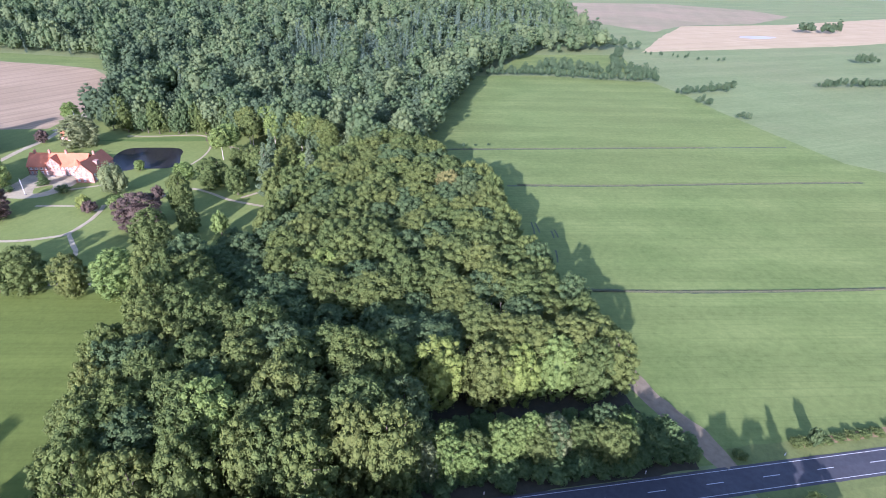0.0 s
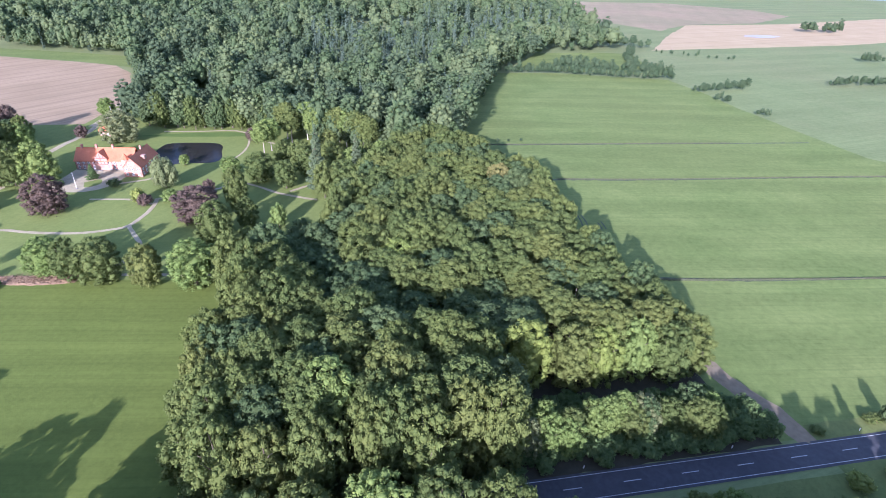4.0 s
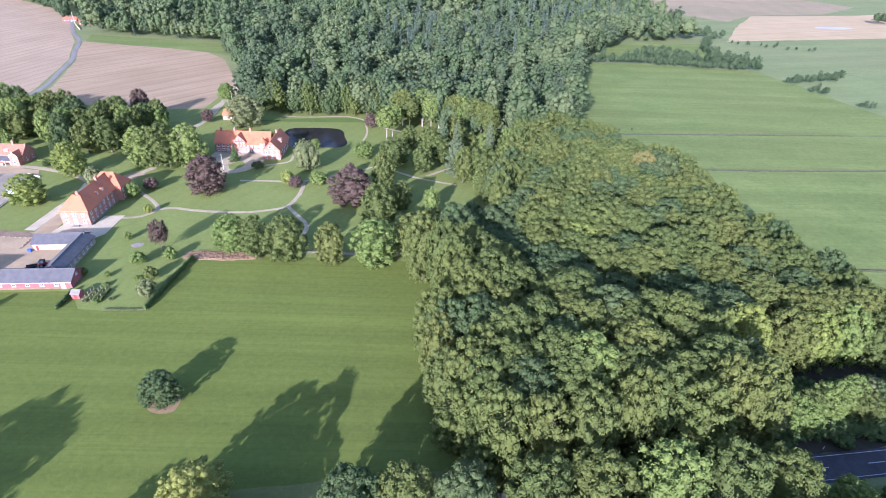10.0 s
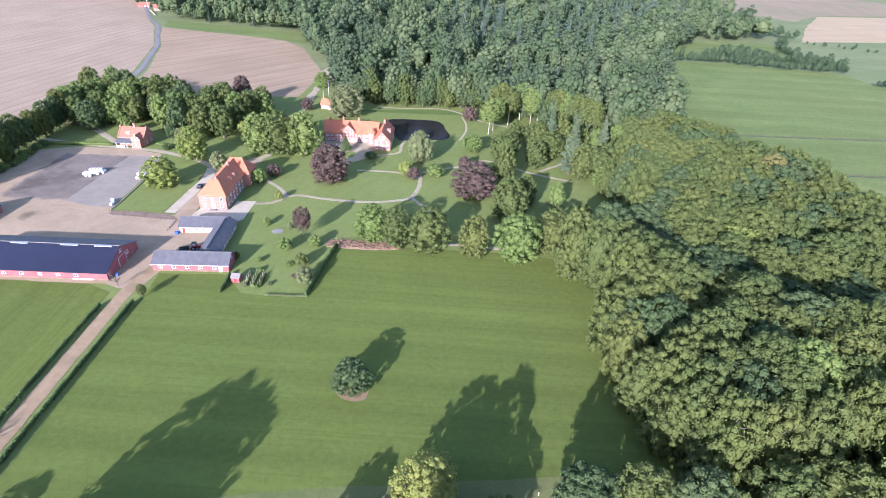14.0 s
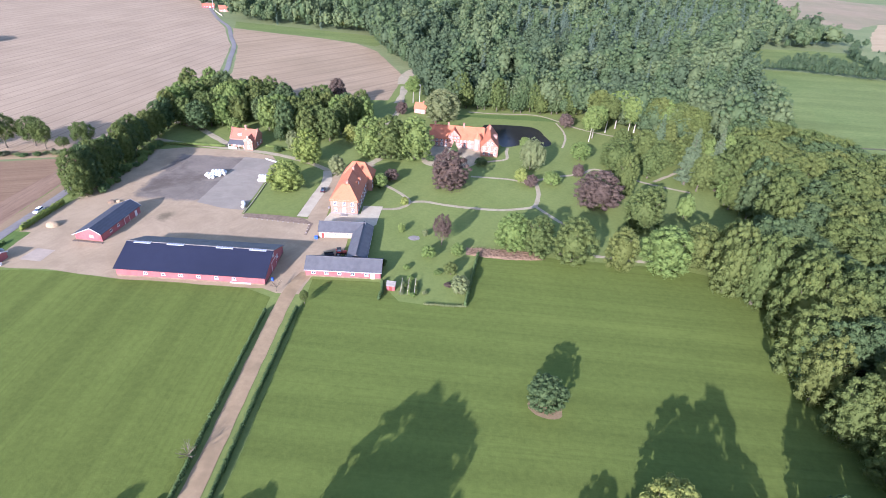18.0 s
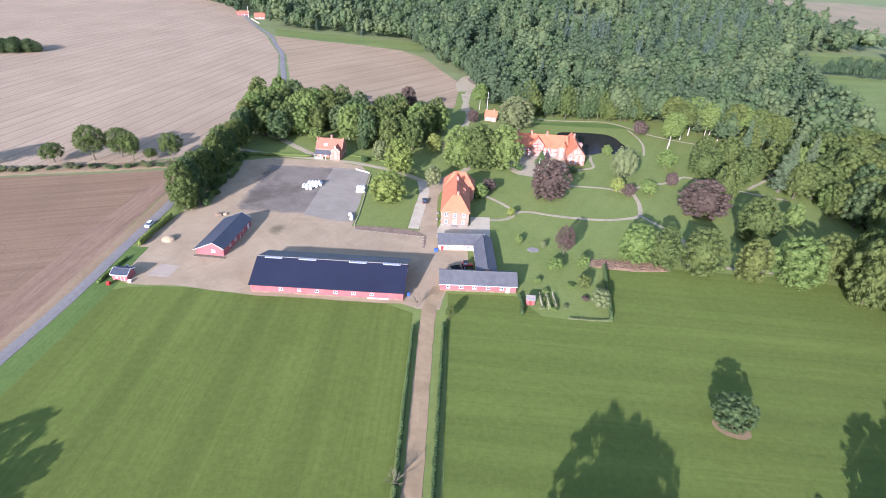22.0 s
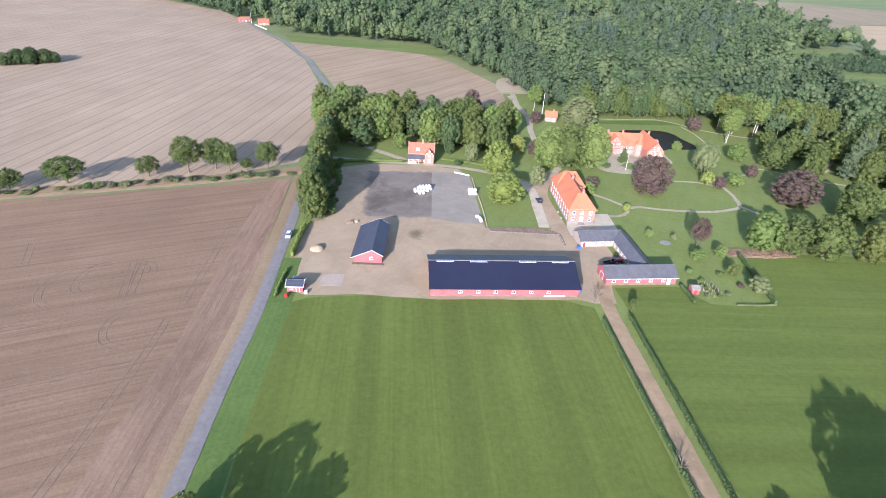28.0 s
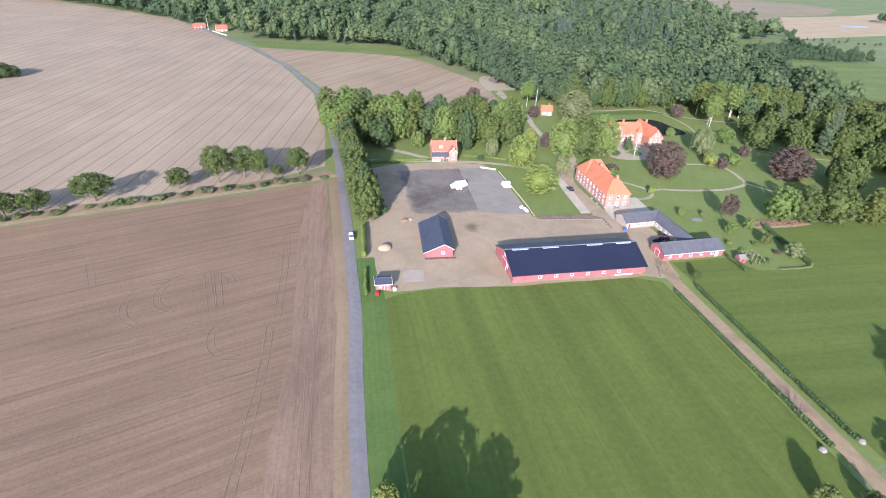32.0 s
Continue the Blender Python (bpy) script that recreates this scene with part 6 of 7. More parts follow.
def timbering(parent, x0, x1, z0, z1, y, step, face=-1):
    """Timber posts and rails on a wall facing -y."""
    n = max(2, round((x1 - x0) / step))
    for i in range(n + 1):
        x = x0 + (x1 - x0) * i / n
        part("post", boxes((x - 0.11, y - 0.04, z0, x + 0.11, y + 0.02, z1)), TIMBER, parent)
    for z in (z0, (z0 + z1) / 2, z1):
        part("rail", boxes((x0, y - 0.045, z - 0.1, x1, y + 0.015, z + 0.1)), TIMBER, parent)


def manor():
    e = empty("manor_house", pose(-181.6, 268.6, 0.05, 0, 0, -1.5), "half-timbered manor house with pink walls and an orange tile roof", "house")
    L, D, ev, rg = 26.0, 11.0, 5.2, 9.8
    # main range
    bm = bmesh.new()
    prof = [(0, -0.2), (D, -0.2), (D, ev), (D / 2, rg), (0, ev)]
    solid(bm, [(0, y, z) for y, z in prof], [(L, y, z) for y, z in prof])
    bmesh.ops.recalc_face_normals(bm, faces=bm.faces)
    part("wall", bm, PLASTER, e)
    for s in (0, 1):
        bm = bmesh.new()
        ring = [(-0.4, -0.5, ev - 0.4), (L + 2.5, -0.5, ev - 0.4), (L + 2.5, D / 2, rg + 0.15), (-0.4, D / 2, rg + 0.15)]
        if s:
            ring = [(x, D - y, z) for x, y, z in ring]
        slab(bm, ring, 0.2)
        bmesh.ops.recalc_face_normals(bm, faces=bm.faces)
        part("roof", bm, TILE, e)
    bm = bmesh.new()
    tube(bm, (-0.4, D / 2, rg + 0.18), (L + 2.5, D / 2, rg + 0.18), 0.18, 0.18, 8)
    part("ridge_cap", bm, TILE, e)
    timbering(e, 0.1, L - 2.5, 0.5, ev - 0.3, -0.01, 1.9)
    part("plinth", boxes((-0.1, -0.1, -0.2, L, D + 0.1, 0.6)), STONE_GREY, e)
    for k in range(9):
        x = 1.6 + k * 2.45
        window(e, x, -0.05, 3.2, 0, 1.0, 1.3)
        if k != 4:
            window(e, x, -0.05, 0.9, 0, 1.0, 1.5)
    door(e, 11.4, -0.07, 0.4, 0, 1.4, 2.4, TIMBER, "dark red entrance door")
    part("step", boxes((10.0, -1.8, 0, 12.8, -0.12, 0.35)), STONE_GREY, e, "stone entrance steps")
    # cross gable in the middle of the front
    gx0, gx1, gz = 9.4, 16.0, 9.6
    g = bmesh.new()
    solid(g, [(gx0, -0.3, -0.1), (gx1, -0.3, -0.1), (gx1, -0.3, 6.4), ((gx0 + gx1) / 2, -0.3, gz), (gx0, -0.3, 6.4)], [(gx0, 4, -0.1), (gx1, 4, -0.1), (gx1, 4, 6.4), ((gx0 + gx1) / 2, 4, gz), (gx0, 4, 6.4)])
    bmesh.ops.recalc_face_normals(g, faces=g.faces)
    gable = part("gable", g, PLASTER, e, "half-timbered gable over the entrance")
    timbering(gable, gx0 + 0.1, gx1 - 0.1, 3.2, 6.3, -0.32, 1.5)
    for k in range(3):
        part("post", boxes((gx0 + 1.6 + k * 1.6 - 0.1, -0.36, 6.4, gx0 + 1.6 + k * 1.6 + 0.1, -0.31, 7.6 + (0.9 if k == 1 else 0))), TIMBER, gable)
    for x in (gx0 + 1.7, gx1 - 1.7):
        window(gable, x, -0.34, 4.6, 0, 1.1, 1.4)
    for s in (-1, 1):
        bm = bmesh.new()
        xm = (gx0 + gx1) / 2
        ring = [(xm + s * 3.7, -0.7, 6.1), (xm, -0.7, gz + 0.2), (xm, 5.4, gz + 0.2), (xm + s * 3.7, 1.6, 6.1)]
        slab(bm, ring, 0.18)
        bmesh.ops.recalc_face_normals(bm, faces=bm.faces)
        part("roof", bm, TILE, e)
    # side wing with its brick gable towards the lawn
    x0, x1, y0, y1, wr = 27.0, 35.6, -9.0, 12.0, 9.9
    bm = bmesh.new()
    xm = (x0 + x1) / 2
    prof = [(x0, -0.2), (x1, -0.2), (x1, ev), (xm, wr), (x0, ev)]
    solid(bm, [(x, y0, z) for x, z in prof], [(x, y1, z) for x, z in prof])
    bmesh.ops.recalc_face_normals(bm, faces=bm.faces)
    wing = part("wing_wall", bm, BRICK, e, "brick side wing")
    for s in (-1, 1):
        bm = bmesh.new()
        hw = (x1 - x0) / 2 + 0.4
        slab(bm, [(xm + s * hw, y0 - 0.3, ev - 0.4), (xm + s * hw, y1 + 0.3, ev - 0.4), (xm, y1 + 0.3, wr + 0.16), (xm, y0 - 0.3, wr + 0.16)], 0.2)
        bmesh.ops.recalc_face_normals(bm, faces=bm.faces)
        part("roof", bm, TILE, e)
    for z, xs in ((0.9, (28.6, 31.3, 34.0)), (3.3, (28.6, 31.3, 34.0)), (6.2, (30.4, 32.2))):
        for x in xs:
            window(e, x, y0 - 0.03, z, 0, 1.0, 1.4)
    part("string_course", boxes((x0 + 0.1, y0 - 0.07, 2.7, x1 - 0.1, y0 + 0.01, 2.9), (x0 + 0.1, y0 - 0.07, 5.2, x1 - 0.1, y0 + 0.01, 5.4)), PALE_STONE, e)
    for k in range(5):
        window(e, x1 + 0.03, -7 + k * 3.6, 3.3, 90, 1.0, 1.4)
        window(e, x1 + 0.03, -7 + k * 3.6, 0.9, 90, 1.0, 1.4)
    # stair tower in the corner
    bm = bmesh.new()
    tube(bm, (25.2, -1.2, -0.2), (25.2, -1.2, 6.6), 1.9, 1.9, 8)
    tw = part("stair_tower", bm, PLASTER, e, "small eight-sided stair tower")
    bm = bmesh.new()
    tube(bm, (25.2, -1.2, 6.6), (25.2, -1.2, 9.4), 2.3, 0.1, 8)
    part("spire", bm, TILE, tw)
    for z in (1.4, 4.4):
        window(tw, 25.2, -2.98, z, 0, 0.8, 1.3)
    for x, y in ((2.5, D / 2), (9.5, D / 2), (17.5, D / 2)):
        chimney(e, x, y, rg - 0.6, rg + 1.6)
    chimney(e, 31.3, 4.5, 9.3, 11.4)
    part("dormer", boxes((33.0, -1.5, 6.6, 35.0, 0.8, 8.6)), PLASTER, e, "pale roof dormer on the wing")


def small_house():
    e = empty("house", pose(-272.3, 254.4, 0.12, 0, 0, -3.0), "small brick house with an orange roof and stepped gables", "house")
    L, D, ev, rg = 12.6, 8.6, 4.2, 8.0
    gable_walls(e, L, D, ev, rg, BRICK)
    gable_roof(e, L, D, ev, rg, TILE_OLD, TILE_OLD, 0.05)
    for s in (-1, 1):
        dims = []
        for k in range(5):
            y0, z0 = D / 2 - k * 0.9, ev - 0.2 + k * 0.78
            dims += [(s * L / 2 - 0.25, -y0 - 0.15, z0, s * L / 2 + 0.25, -y0 + 0.85, z0 + 1.0), (s * L / 2 - 0.25, y0 - 0.85, z0, s * L / 2 + 0.25, y0 + 0.15, z0 + 1.0)]
        dims.append((s * L / 2 - 0.26, -0.6, rg - 0.5, s * L / 2 + 0.26, 0.6, rg + 0.8))
        part("stepped_gable", boxes(*dims), BRICK, e, "stepped brick gable")
    bm = bmesh.new()
    slab(bm, [(-6.6, -7.4, 2.5), (1.6, -7.4, 2.5), (1.6, -4.3, 3.7), (-6.6, -4.3, 3.7)], 0.15)
    bmesh.ops.recalc_face_normals(bm, faces=bm.faces)
    part("porch_roof", bm, SLATE_GREY, e, "grey lean-to porch roof")
    for x in (-6.3, -3.7, -1.2, 1.4):
        part("porch_post", boxes((x - 0.1, -7.3, 0, x + 0.1, -7.1, 2.45)), WHITE, e)
    part("porch_wall", boxes((-6.4, -7.25, 0, -2.4, -7.05, 1.0)), WHITE, e)
    g = bmesh.new()
    solid(g, [(1.8, -7.3, -0.1), (5.9, -7.3, -0.1), (5.9, -7.3, 4.4), (3.85, -7.3, 6.6), (1.8, -7.3, 4.4)], [(1.8, -3, -0.1), (5.9, -3, -0.1), (5.9, -3, 4.4), (3.85, -3, 6.6), (1.8, -3, 4.4)])
    bmesh.ops.recalc_face_normals(g, faces=g.faces)
    bay = part("front_bay", g, BRICK, e, "projecting brick bay with a gable")
    part("coping", boxes((1.7, -7.45, 4.2, 2.2, -7.15, 5.0), (5.5, -7.45, 4.2, 6.0, -7.15, 5.0), (3.4, -7.45, 6.1, 4.3, -7.15, 7.1), (2.3, -7.42, 4.9, 3.1, -7.17, 5.8), (4.6, -7.42, 4.9, 5.4, -7.17, 5.8)), PALE_STONE, bay)
    for s in (-1, 1):
        bm = bmesh.new()
        slab(bm, [(3.85 + s * 2.3, -7.2, 4.2), (3.85, -7.2, 6.65), (3.85, -1.0, 6.65), (3.85 + s * 2.3, -3.4, 4.2)], 0.14)
        bmesh.ops.recalc_face_normals(bm, faces=bm.faces)
        part("roof", bm, TILE_OLD, bay)
    window(bay, 3.85, -7.33, 1.0, 0, 1.3, 1.6)
    window(bay, 3.85, -7.33, 3.4, 0, 0.9, 1.2)
    dm = part("dormer", boxes((-2.6, -3.2, 5.0, -1.0, -1.0, 6.4)), WHITE, e, "small roof dormer")
    window(dm, -1.8, -3.22, 5.2, 0, 1.0, 1.0)
    for x in (-4.6, -2.0):
        window(e, x, -D / 2 - 0.03, 1.0, 0, 1.2, 1.4)
    door(e, 0.4, -D / 2 - 0.04, 0.1, 0, 1.0, 2.1, TIMBER, "dark red door under the porch")
    for y in (-2, 2):
        window(e, L / 2 + 0.03, y, 1.0, 90, 1.1, 1.4)
    chimney(e, 0.5, 0, 7.4, 9.6)


def cottage(x, y, turn, L, D, ev, rg, wall, roof, label, category="house"):
    e = empty("cottage", pose(x, y, 0.05, 0, 0, turn), label, category)
    gable_walls(e, L, D, ev, rg, wall)
    gable_roof(e, L, D, ev, rg, roof, roof, 0.4)
    n = max(2, int(L / 3))
    for k in range(n):
        xx = -L / 2 + L * (k + 0.5) / n
        if k == n // 2:
            door(e, xx, -D / 2 - 0.03, 0, 0, 1.0, 2.0, WHITE, "white door")
        else:
            window(e, xx, -D / 2 - 0.03, 0.9, 0, 1.1, 1.1)
        window(e, xx, D / 2 + 0.03, 0.9, 180, 1.1, 1.1)
    if ev > 2.2:
        chimney(e, L * 0.2, 0, rg - 0.4, rg + 1.1, 0.7)
    return e


def thatched_hut(x, y):
    """A low timber hut under a steep thatch hipped all round, with a smoke ridge."""
    e = empty("hut", pose(x, y, 0.1, 0, 0, 24), "low dark timber hut with a steep grey thatched roof", "hut")
    part("wall", boxes((-6.2, -3.6, -0.2, 6.2, 3.6, 2.0)), BARK, e, "weathered dark board wall")
    for ring in ([(-7.2, -4.8, 1.5), (7.2, -4.8, 1.5), (2.2, 0, 8.4), (-2.2, 0, 8.4)], [(7.2, 4.8, 1.5), (-7.2, 4.8, 1.5), (-2.2, 0, 8.4), (2.2, 0, 8.4)], [(7.2, -4.8, 1.5), (7.2, 4.8, 1.5), (2.2, 0, 8.4)], [(-7.2, 4.8, 1.5), (-7.2, -4.8, 1.5), (-2.2, 0, 8.4)]):
        bm = bmesh.new()
        slab(bm, ring, 0.35)
        bmesh.ops.recalc_face_normals(bm, faces=bm.faces)
        part("roof", bm, THATCH, e)
    bm = bmesh.new()
    tube(bm, (-2.5, 0, 8.45), (2.5, 0, 8.45), 0.35, 0.35, 8)
    part("ridge_cap", bm, STRAW, e, "pale straw ridge")
    door(e, 0.5, -3.64, 0, 0, 1.6, 1.8, TIMBER, "dark plank door")


long_barn()
small_barn()
lane_hut()
south_wing()
grey_range()
gatehouse()
manor()
small_house()
cottage(-189.5, 325, -12, 7, 6, 3.0, 5.6, PLASTER, TILE, "small pale cottage with an orange tile roof")
thatched_hut(-194, 414)
cottage(-432.5, 645, 20, 11, 7, 2.8, 6.0, PLASTER, TILE_OLD, "far pink farmhouse with a red roof beside the lane")
cottage(-458, 663, 22, 13, 6, 2.2, 4.4, RED_WOOD, TILE_OLD, "far red farm building beside the lane", "barn")
e = empty("garden_hut", pose(-186.8, 140.6, 0.05, 0, 0, -4), "tiny red wooden garden hut with a pale grey roof", "hut")
gable_walls(e, 2.6, 2.6, 1.9, 2.7, RED_WOOD)
gable_roof(e, 2.6, 2.6, 1.9, 2.7, FIBRE, FIBRE, 0.2, 0.1)
part("door", boxes((-0.45, -1.36, 0, 0.45, -1.31, 1.8)), TIMBER, e, "dark red plank door")


# ---- things in the yard and park ----
def flagpole(x, y, height):
    bm = bmesh.new()
    tube(bm, (0, 0, 0), (0, 0, height), 0.14, 0.07, 8)
    e = empty("flagpole", pose(x, y, 0.02), "tall white flagpole standing on the grass", "flagpole")
    part("pole", bm, WHITE, e)
    part("foot", boxes((-0.4, -0.4, 0, 0.4, 0.4, 0.4), bevel=0.05), STONE_GREY, e)
    bm = bmesh.new()
    bmesh.ops.create_icosphere(bm, subdivisions=1, radius=0.18, matrix=Matrix.Translation((0, 0, height)))
    part("knob", bm, WHITE, e)


flagpole(-191.5, 339, 13)
flagpole(-171, 244.8, 8)


def bale_mesh(seed):
    rng = random.Random(seed)
    bm = bmesh.new()
    tube(bm, (-0.6, 0, 0.62), (0.6, 0, 0.62), 0.62, 0.62, 16)
    es = [e for e in bm.edges if abs(e.verts[0].co.x - e.verts[1].co.x) < 0.01]
    bmesh.ops.bevel(bm, geom=es, offset=0.08, segments=2, affect="EDGES", profile=0.5)
    for v in bm.verts:
        v.co += Vector((rng.uniform(-0.03, 0.03), rng.uniform(-0.03, 0.03), rng.uniform(-0.03, 0.03)))
        v.co.z = max(0, v.co.z)
    return mesh_of("bale", bm, WRAP)


BALES = [bale_mesh(k) for k in range(3)]
bale_rng = random.Random(2)


def bale(x, y, z, turn):
    ob = new("bale", BALES[bale_rng.randrange(3)])
    ob.matrix_basis = pose(x, y, z, 0, 0, turn)
    tagged(ob, "round bale wrapped in white plastic on the court", "bale", "wrapped bales")


for i in range(6):
    for j in range(3):
        if not (i < 1 and j == 2) and not (i > 4 and j == 0):
            bale(-276.4 + i * 1.36 + bale_rng.uniform(-0.04, 0.04), 214.6 + j * 1.3 + 0.25 * i, 0.118, 90 + bale_rng.uniform(-4, 4))
for i in range(4):
    bale(-274.2 + i * 1.36, 216.6 + 0.25 * i, 1.31, 90)
bale(-274.4, 212.9, 0.118, 80)
bale(-273.0, 213.0, 0.118, 96)
for i in range(3):
    for j in range(3):
        bale(-252.7 + i * 1.22, 212.9 + j * 1.32, 0.15, 90 + bale_rng.uniform(-3, 3))
for i in range(3):
    bale(-252.7 + i * 1.22, 214.4, 1.34, 90)
for x, y, a in ((-252.2, 191.3, 10), (-251.2, 189.6, 100), (-251.0, 188.0, 80)):
    bale(x, y, 0.15, a)


# low white wall along the court and the stones round the turning place
def court_wall():
    e = empty("court_wall", pose(0, 0, 0.1), "low white wall along the riding court", "wall")
    pts = [(-249.7, 231.5), (-249.4, 218), (-249.0, 204), (-248.9, 192), (-249.2, 183.5)]
    for a, b in zip(pts, pts[1:]):
        d = Vector((b[0] - a[0], b[1] - a[1], 0))
        n = int(d.length / 2.4)
        for k in range(n):
            p = Vector((*a, 0)) + d * ((k + 0.5) / n)
            part("wall_block", boxes((-d.length / n / 2 + 0.02, -0.12, 0, d.length / n / 2 - 0.02, 0.1, 0.45), bevel=0.03), PALE_STONE, e, "", Matrix.Translation(p) @ pose(0, 0, 0, 0, 0, math.degrees(math.atan2(d.y, d.x))))
    a, b = Vector((-257.5, 237.2, 0)), Vector((-250.5, 233.6, 0))
    for k in range(3):
        p = a.lerp(b, (k + 0.5) / 3)
        part("wall_block", boxes((-1.2, -0.14, 0, 1.2, 0.14, 0.6), bevel=0.03), WHITE, e, "", Matrix.Translation(p) @ pose(0, 0, 0, 0, 0, -26))


court_wall()


def stone_mesh(seed, r):
    rng = random.Random(seed)
    bm = bmesh.new()
    bmesh.ops.create_icosphere(bm, subdivisions=2, radius=r)
    for v in bm.verts:
        v.co *= 1 + 0.22 * noise.noise(v.co * 2.2 / r + Vector((seed, 0, 0)))
        v.co.z = max(-0.2 * r, v.co.z * 0.8)
    return mesh_of("stone", bm, LIMEWASH if r < 0.6 else STONE_GREY)


STONES = [stone_mesh(k, 0.3) for k in range(3)]
stone_rng = random.Random(3)
EDGE = [(-248.6, 180.4), (-246.9, 179.9), (-234.6, 178.9), (-222.4, 177.8), (-222.1, 173.8), (-221.9, 169.8)]
line = [Vector((*p, 0)).lerp(Vector((*q, 0)), k / 6) for p, q in zip(EDGE, EDGE[1:]) for k in range(6) if (Vector(q) - Vector(p)).length > 6 or k % 3 == 0]
for p in line:
    ob = new("edge_stone", STONES[stone_rng.randrange(3)])
    ob.matrix_basis = pose(p.x, p.y, 0.18, 0, 0, stone_rng.uniform(0, 360))
    tagged(ob, "whitewashed stone in the row edging the yard", "stone", "edge stones")
for x, y in ((-224.7, 63.8), (-213.6, 64.2)):
    ob = new("boulder", stone_mesh(int(-x), 0.9))
    ob.matrix_basis = pose(x, y, 0.25)
    tagged(ob, "pale boulder beside the drive's mouth", "boulder", "drive boulders")
# earth brown, its darkness taking in the shadow side of the stone row
patch("yard_kerb_strip", [(-248.8, 183.6), (-248.6, 180.8), (-222.6, 178.2), (-222.3, 170), (-221.5, 170), (-221.2, 178.8), (-226, 182.6), (-236, 183.6)], 0.17, EARTH, "brown earth strip behind the edge stones, dark for the shadow side", "strip", 0.15, 1.5)


def mound(name, x, y, w, d, h, material, label, category, lumpy=0.18):
    bm = bmesh.new()
    bmesh.ops.create_icosphere(bm, subdivisions=4, radius=1.0)
    for v in bm.verts:
        n = noise.fractal(v.co * 2.4 + Vector((x, y, 0)), 1.0, 2.0, 4)
        v.co = Vector((v.co.x * w / 2, v.co.y * d / 2, max(-0.05, v.co.z * h))) * (1 + lumpy * n)
    ob = part(name, bm, material, at=pose(x, y, 0.08))
    return tagged(ob, label, category)


mound("gravel_pile", -311.8, 165.6, 4.8, 3.8, 1.6, GRAVEL, "smooth pale grey heap of gravel in the yard", "heap", 0.06)
mound("gravel_pile", -301.8, 185.6, 3.2, 2.4, 1.0, EARTH, "heap of rubble and stones in the yard", "heap")
mound("gravel_pile", -299.6, 186.4, 2.0, 1.6, 0.8, GRAVEL, "small heap of gravel in the yard", "heap")


def brush_bed():
    """A long low bed of dug earth, and the brushwood strewn over it."""
    rng = np.random.default_rng(9)
    bm = bmesh.new()
    bmesh.ops.create_grid(bm, x_segments=90, y_segments=22, size=1.0)
    for v in bm.verts:
        u, w = v.co.x, v.co.y
        x, y = u * 14.2, w * (3.4 - 0.9 * abs(u)) - 1.6 * (1 - u * u) * 0.4
        edge = max(0.0, 1 - max(abs(u), abs(w)) ** 6)
        n = noise.fractal(Vector((x * 0.5, y * 0.5, 2.0)), 1.0, 2.0, 4)
        v.co = Vector((x + 0.4 * n, y + 0.5 * noise.noise(Vector((x * 0.35, 4.0, y))), -0.06 + edge * (0.34 + 0.3 * n + 0.2 * noise.noise(Vector((x * 1.6, y * 1.6, 0))))))
    bed = part("brush_bed", bm, BRUSH, at=pose(-148.4, 166.0, 0.1, 0, 0, -1))
    tagged(bed, "long low bed of reddish brown brush and dug earth", "brush bed")
    bm = bmesh.new()
    for _ in range(340):
        x, y = rng.uniform(-13, 13), rng.uniform(-2.6, 2.2)
        a, l = rng.uniform(0, 6.28), rng.uniform(0.6, 1.9)
        z = rng.uniform(0.25, 0.75)
        tube(bm, (x, y, z), (x + l * math.cos(a), y + l * math.sin(a), z + rng.uniform(-0.3, 0.3)), 0.05, 0.03, 4)
    tagged(part("brushwood", bm, BRUSH, at=pose(-148.4, 165.8, 0.1, 0, 0, -1)), "brushwood strewn on the earth bed", "brushwood", kind="stuff")


brush_bed()
mound("stone_ring", -182, 173, 4.2, 3.4, 0.12, STONE_GREY, "flat grey stone fire ring on the lawn", "fire ring")


# vehicles
def wheel(parent, x, y, r, w):
    bm = bmesh.new()
    tube(bm, (x, y - w / 2, r), (x, y + w / 2, r), r, r, 18)
    t = part("tyre", bm, RUBBER, parent)
    bm = bmesh.new()
    tube(bm, (x, y - w / 2 - 0.02, r), (x, y + w / 2 + 0.02, r), r * 0.58, r * 0.58, 12)
    part("rim", bm, SKYLIGHT, t)


